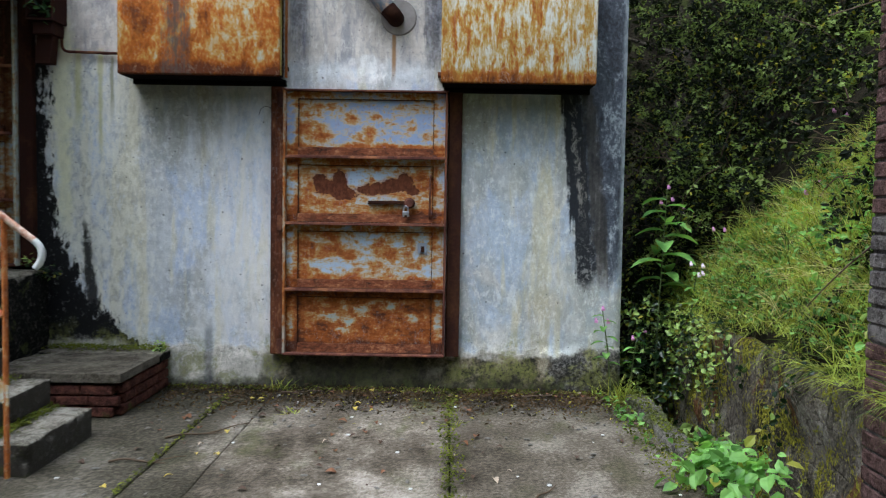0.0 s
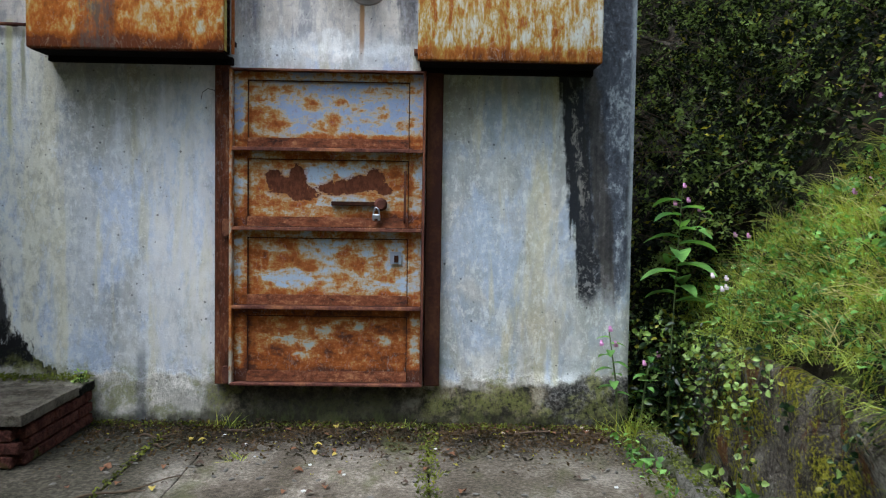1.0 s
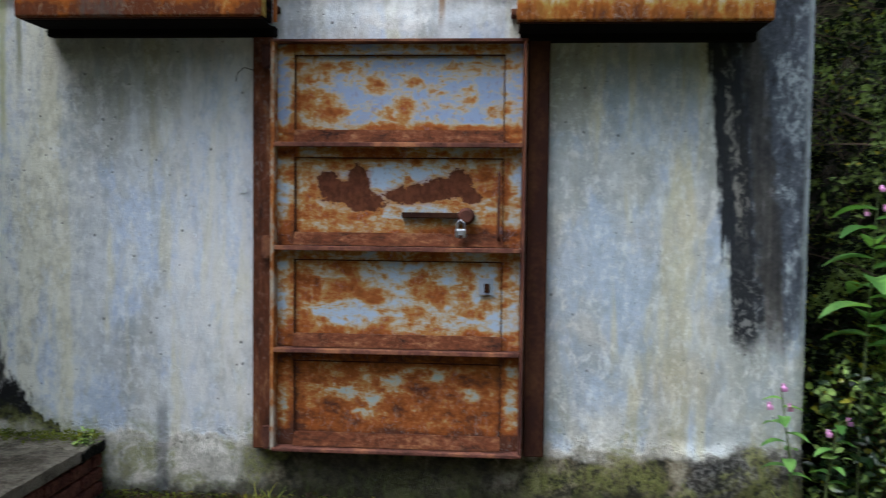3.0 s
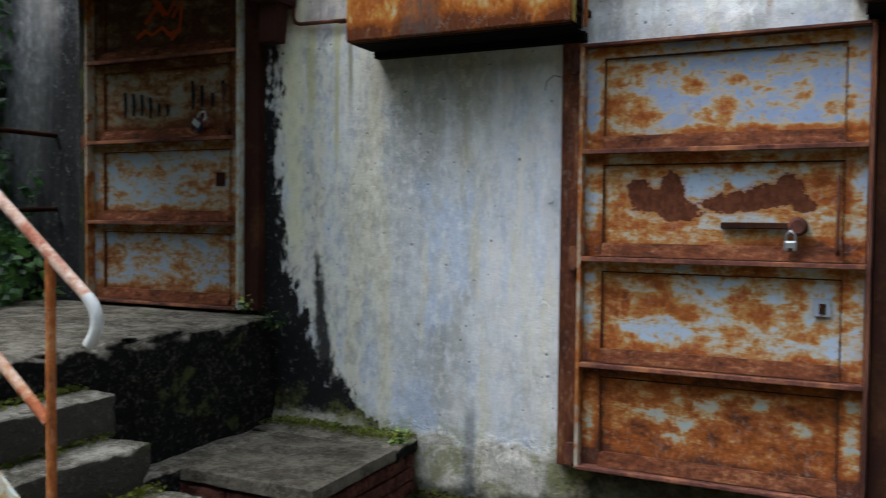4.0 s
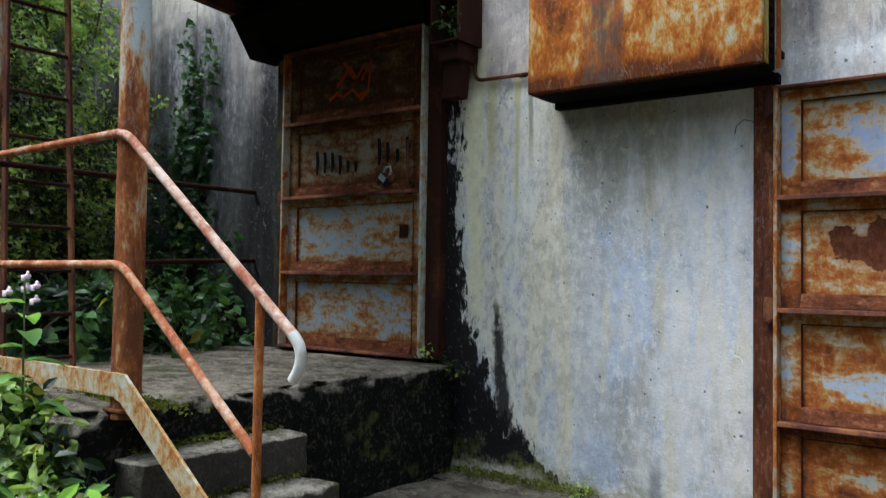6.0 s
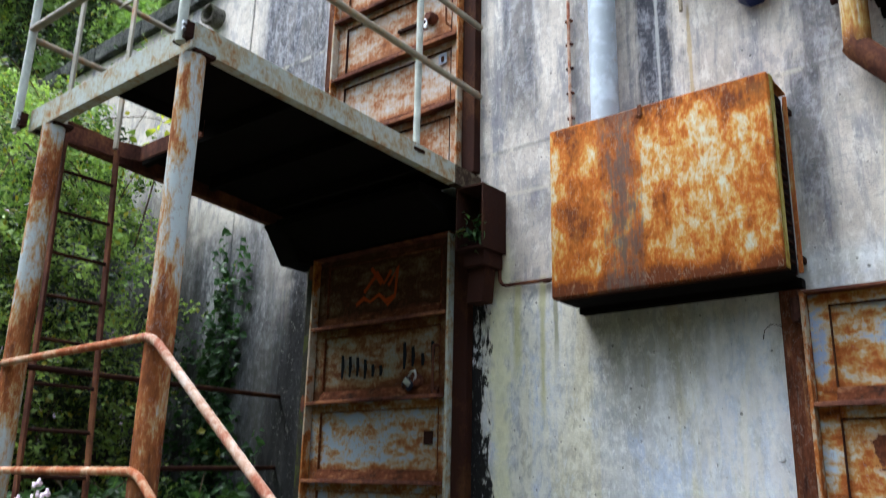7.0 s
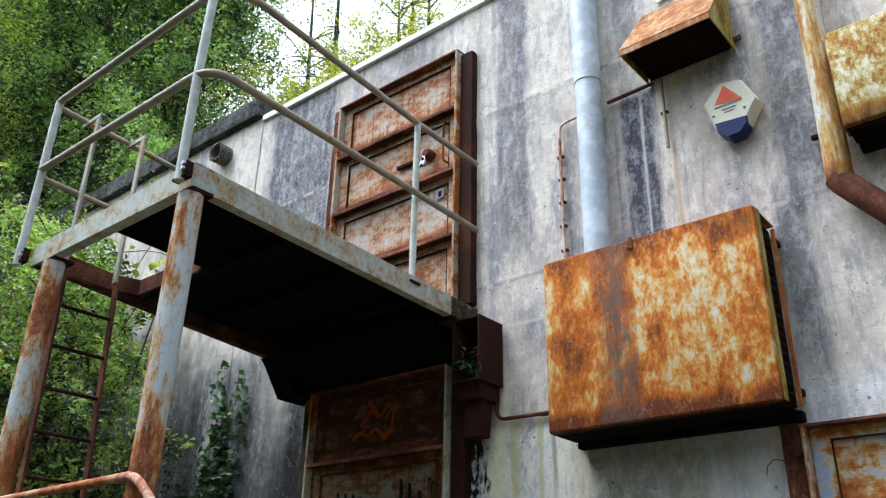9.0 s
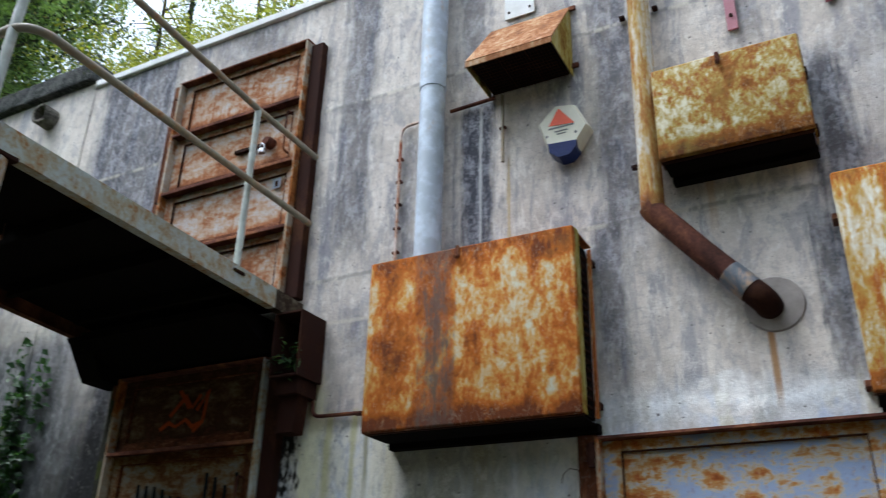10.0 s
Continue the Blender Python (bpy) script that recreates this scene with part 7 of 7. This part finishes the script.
spots = [(-9.6, 1.6, 5.5, 1.9), (-11.0, 2.4, 7.0, 2.4), (-13.0, 3.2, 8.5, 2.8), (-10.6, 0.8, 4.5, 1.8), (-12.4, 0.9, 5.5, 2.2), (-15.0, 2.0, 8.5, 3.0),
         (-14.0, -1.6, 6.5, 2.6), (-11.5, -1.2, 5.0, 1.9), (-17.0, 5.6, 10.0, 3.4), (-17.5, -1.0, 9.0, 3.2)]
for k, (x, y, h, r) in enumerate(spots):
    tree(x, y, h, r, 800, "dark leafy tree on the steep hillside" if k % 3 else "leafy green tree on the hillside", M_LEAF_TREE if k % 3 == 1 else M_LEAF_WOOD, 0.062 if k != 8 else 0.09, 0.02, per=32)
for k, (x, y, h) in enumerate(((-8.6, 5.6, 7), (-9.8, 7.6, 9), (-11.2, 6.2, 9), (-8.2, 7.8, 8), (-12.2, 9.5, 11), (-13.6, 7.4, 10), (-7.4, 6.6, 6))):
    tree(x, y, h, 1.3, 22, "slender ivy-clad tree against the sky", M_LEAF_TREE, 0.05, 0.30, ivy=True, per=26)
# tangled growth that covers the steep slope
n = 42000
hx_, hy_ = nrg.uniform(-20, -6.6, n), nrg.uniform(0.6, 6.0, n)
keep = -hx_ > 1.30 * (hy_ + 4)
hx_, hy_ = hx_[keep], hy_[keep]
hz_ = np.array([bank(a, b) for a, b in zip(hx_, hy_)]) + np.abs(nrg.normal(0.1, 0.28, len(hx_)))
cx_ = nrg.uniform(-14.5, -6.0, 16000)
cz_ = np.array([5.5 + (bank(a, 0.5) - 5.0) * nrg.random() for a in cx_])
hx_, hy_, hz_ = np.concatenate([hx_, cx_]), np.concatenate([hy_, 0.34 - np.abs(nrg.normal(0, 0.12, 16000))]), np.concatenate([hz_, cz_])
tagged(leafy("hillside_growth", np.repeat(np.stack([hx_, hy_, hz_], 1), 2, 0) + nrg.normal(size=(len(hx_) * 2, 3)) * 0.06, 0.060, M_LEAF_WOOD, ratio=0.65, form=0, face=(0.5, -0.6, 0.2)), "dark tangled undergrowth on the steep hillside", "undergrowth", kind="stuff")
for k in range(40):
    x, y = (rng.uniform(-7.6, -5.0), rng.uniform(2.2, 3.6)) if k >= 30 else (-5.2 - 0.53 * k / 2, rng.uniform(1.45, 2.4)) if k % 2 else (rng.uniform(-6.5, -2.0), rng.uniform(8.2, 10.5))
    b = thing("hill_shrub", (x, y, bank(x, y)), "yellow-green shrub on the hillside behind the wall", "shrub", "shrubs behind the wall")
    st = np.array([(x, y, bank(x, y) + (1.9 if k >= 30 else 1.05))]) + nrg.normal(size=(115, 3)) * np.array([0.5, 0.4, 0.50])
    leafy("crown", sprays(st, 0.45, 46, (0, -0.15, 0.4)), 0.036, M_LEAF_SUNNY if x > -9.0 else M_LEAF_MID, b, ratio=0.65, form=0)
for k, (x, y, h, r) in enumerate(((8.0, 3.0, 7, 2.6), (5.6, 4.5, 8, 2.8), (4.2, 6.5, 9, 2.8), (9.5, 5.5, 9, 3.0))):
    tree(x, y, h, r, 300, "dark leafy tree on the bank", M_LEAF_DARK, 0.10, 0.1)


# unseen trees added behind the yard to block low sky light
for k in range(13):
    x = -15 + k * 2.6 + rng.uniform(-0.6, 0.6)
    tree(x, rng.uniform(-14.5, -12), rng.uniform(11, 13), 3.0, 130, "unseen tree added behind the yard to cut low sky light", M_LEAF_MID, 0.36, 0.05, per=16)


# ---- litter on the yard ----
M_LITTER = foliage("rotting_litter", (0.016, 0.012, 0.007), (0.075, 0.045, 0.022), 0.05, 0.8)
M_MOSS = foliage("moss", (0.034, 0.042, 0.006), (0.135, 0.155, 0.022), 0.02, 0.9)
n = 8500
lx, ly = nrg.uniform(-1.5, 1.95, n), -0.015 - np.abs(nrg.normal(0, 0.30, n))
lz = GZ + 0.004 + 0.035 * np.exp(ly / 0.09) * nrg.random(n)
tagged(leafy("leaf_litter", np.stack([lx, ly, lz], 1), 0.026, M_LITTER, up=1.5, droop=0.0), "dark rotting litter along the foot of the wall", "litter", kind="stuff")
mx_ = np.concatenate([nrg.uniform(-1.5, 1.95, 2600), nrg.normal(0.657, 0.03, 900), nrg.normal(1.88, 0.07, 900), nrg.normal(-0.97, 0.012, 300), nrg.normal(2.0, 0.045, 700)])
my_ = np.concatenate([-0.012 - np.abs(nrg.normal(0, 0.05, 2600)), nrg.uniform(-2.6, -0.1, 900), nrg.uniform(-2.2, -0.2, 900), nrg.uniform(-2.6, -0.3, 300), -0.3 - 2.2 * nrg.random(700) ** 1.5])
tagged(leafy("moss", np.stack([mx_, my_, np.where(mx_ > 1.955, GZ + 0.075, GZ + 0.006) + 0.014 * nrg.random(len(mx_))], 1), 0.018, M_MOSS, up=1.8, ratio=0.8, droop=-0.2), "low moss along joints and wall foot", "moss", kind="stuff")
tm = np.concatenate([np.stack([nrg.uniform(-2.4, -1.5, 900), -0.03 - np.abs(nrg.normal(0, 0.07, 900)), 0.245 + 0.02 * nrg.random(900)], 1)]
                    + [np.stack([xn - 0.245 + np.abs(nrg.normal(0, 0.035, 700)), nrg.uniform(-2.12, -1.38, 700), zt + 0.004 + 0.022 * nrg.random(700)], 1) for xn, zt in ((-1.51, 0.115), (-1.765, 0.285), (-2.03, 0.47), (-2.2, 0.65))]
                    + [np.stack([nrg.normal(-2.50, 0.16, 900), -2.10 + np.abs(nrg.normal(0, 0.05, 900)), 0.835 + 0.02 * nrg.random(900)], 1)])
tagged(leafy("moss", tm, 0.018, M_MOSS, up=1.6, ratio=0.8, droop=-0.2), "moss in the angles of the steps and chamber", "moss", kind="stuff")


def leaf_mesh(name, ln, mat):
    bm = bmesh.new()
    prev = None
    for j in range(5):
        u = j / 4
        w = ln * 0.32 * math.sin(math.pi * min(1, u * 0.95 + 0.03))
        c = Vector((ln * (u - 0.5), 0, 0.012 * math.sin(u * 3)))
        cur = [bm.verts.new(c + Vector((0, w, w * 0.4))), bm.verts.new(c), bm.verts.new(c - Vector((0, w, -w * 0.25)))]
        if prev:
            bm.faces.new((prev[0], cur[0], cur[1], prev[1])), bm.faces.new((prev[1], cur[1], cur[2], prev[2]))
        prev = cur
    me = bpy.data.meshes.new(name)
    bm.to_mesh(me)
    bm.free()
    me.materials.append(mat)
    return me


kinds = [(leaf_mesh("brown_leaf", 0.06, plain("dead_leaf", (0.16, 0.065, 0.025), 0.7)), "curled brown dead leaf on the concrete"), (leaf_mesh("yellow_leaf", 0.055, plain("yellow_leaf", (0.42, 0.32, 0.05), 0.6)), "fallen yellow leaf on the concrete"),
         (leaf_mesh("dark_leaf", 0.05, plain("dark_dead_leaf", (0.06, 0.032, 0.018), 0.75)), "rotting dark leaf on the concrete"), (leaf_mesh("pale_leaf", 0.045, plain("pale_dead_leaf", (0.38, 0.30, 0.22), 0.7)), "dry pale leaf on the concrete")]
for k in range(150):
    me, lab = kinds[rng.choice((0, 0, 0, 1, 2, 2, 2, 2, 2, 3))]
    ob = tagged(new("fallen_leaf", me), lab, "leaf", "fallen leaves")
    x = rng.uniform(-1.4, 1.9)
    y = -0.06 - 2.9 * rng.random() ** 2.2
    ob.matrix_world = pose(x, y, GZ + 0.006, rng.uniform(-14, 14), rng.uniform(-14, 14), rng.uniform(0, 360)) @ Matrix.Diagonal((*(rng.uniform(0.5, 1.15),) * 3, 1))
M_CHIP = plain("limewash_chip", (0.55, 0.55, 0.53), 0.8)
M_PEBBLE = plain("pebble", (0.13, 0.12, 0.105), 0.85)
chips = []
for k in range(3):
    bm = bmesh.new()
    bmesh.ops.create_icosphere(bm, subdivisions=1, radius=0.014)
    for v in bm.verts:
        v.co = Vector((v.co.x * (1.2 + 0.4 * k), v.co.y * 0.9, v.co.z * 0.45)) + noise.noise_vector(v.co * 60 + Vector((k, k, k))) * 0.004
    me = bpy.data.meshes.new("chip")
    bm.to_mesh(me)
    bm.free()
    me.materials.append((M_CHIP, M_PEBBLE, M_PEBBLE)[k])
    chips.append((me, ("white flake of fallen limewash", "small stone on the yard", "small stone on the yard")[k]))
for k in range(240):
    me, lab = chips[0 if k % 7 == 0 else 1 + k % 2]
    ob = tagged(new("stone_chip", me), lab, "stone", "chips on the yard")
    ob.matrix_world = pose(rng.uniform(-1.4, 1.9), -0.04 - 2.8 * rng.random() ** 1.6, GZ + 0.004, 0, 0, rng.uniform(0, 360)) @ Matrix.Diagonal((*(rng.uniform(0.4, 1.1),) * 3, 1))
for x, y, a, ln in ((-1.05, -1.45, 40, 0.55), (-1.2, -1.9, 15, 0.4), (-1.1, -0.35, 5, 0.22), (1.2, -0.22, 4, 0.8), (0.15, -2.6, 150, 0.12), (-0.95, -0.55, 20, 0.12), (1.05, -2.4, 60, 0.3), (-0.6, -0.2, 12, 0.3)):
    d = Vector((math.cos(radians(a)), math.sin(radians(a)), 0))
    pts = [Vector((x, y, GZ + 0.012)) + d * ln * u + Vector((0, 0.025 * math.sin(u * 7 + x * 5), 0.006 * math.sin(u * 9))) for u in [k / 8 for k in range(9)]]
    bm = tube(pts, [0.008 * (1 - 0.08 * k) for k in range(9)], 6)
    if ln > 0.3:
        tube([pts[4], pts[4] + d * 0.10 + Vector((0.02, -0.06, 0.005))], [0.005, 0.003], 5, bm)
    single("twig", bm, M_TWIG, "dead twig lying on the yard", "twig", "twigs", smooth=True)
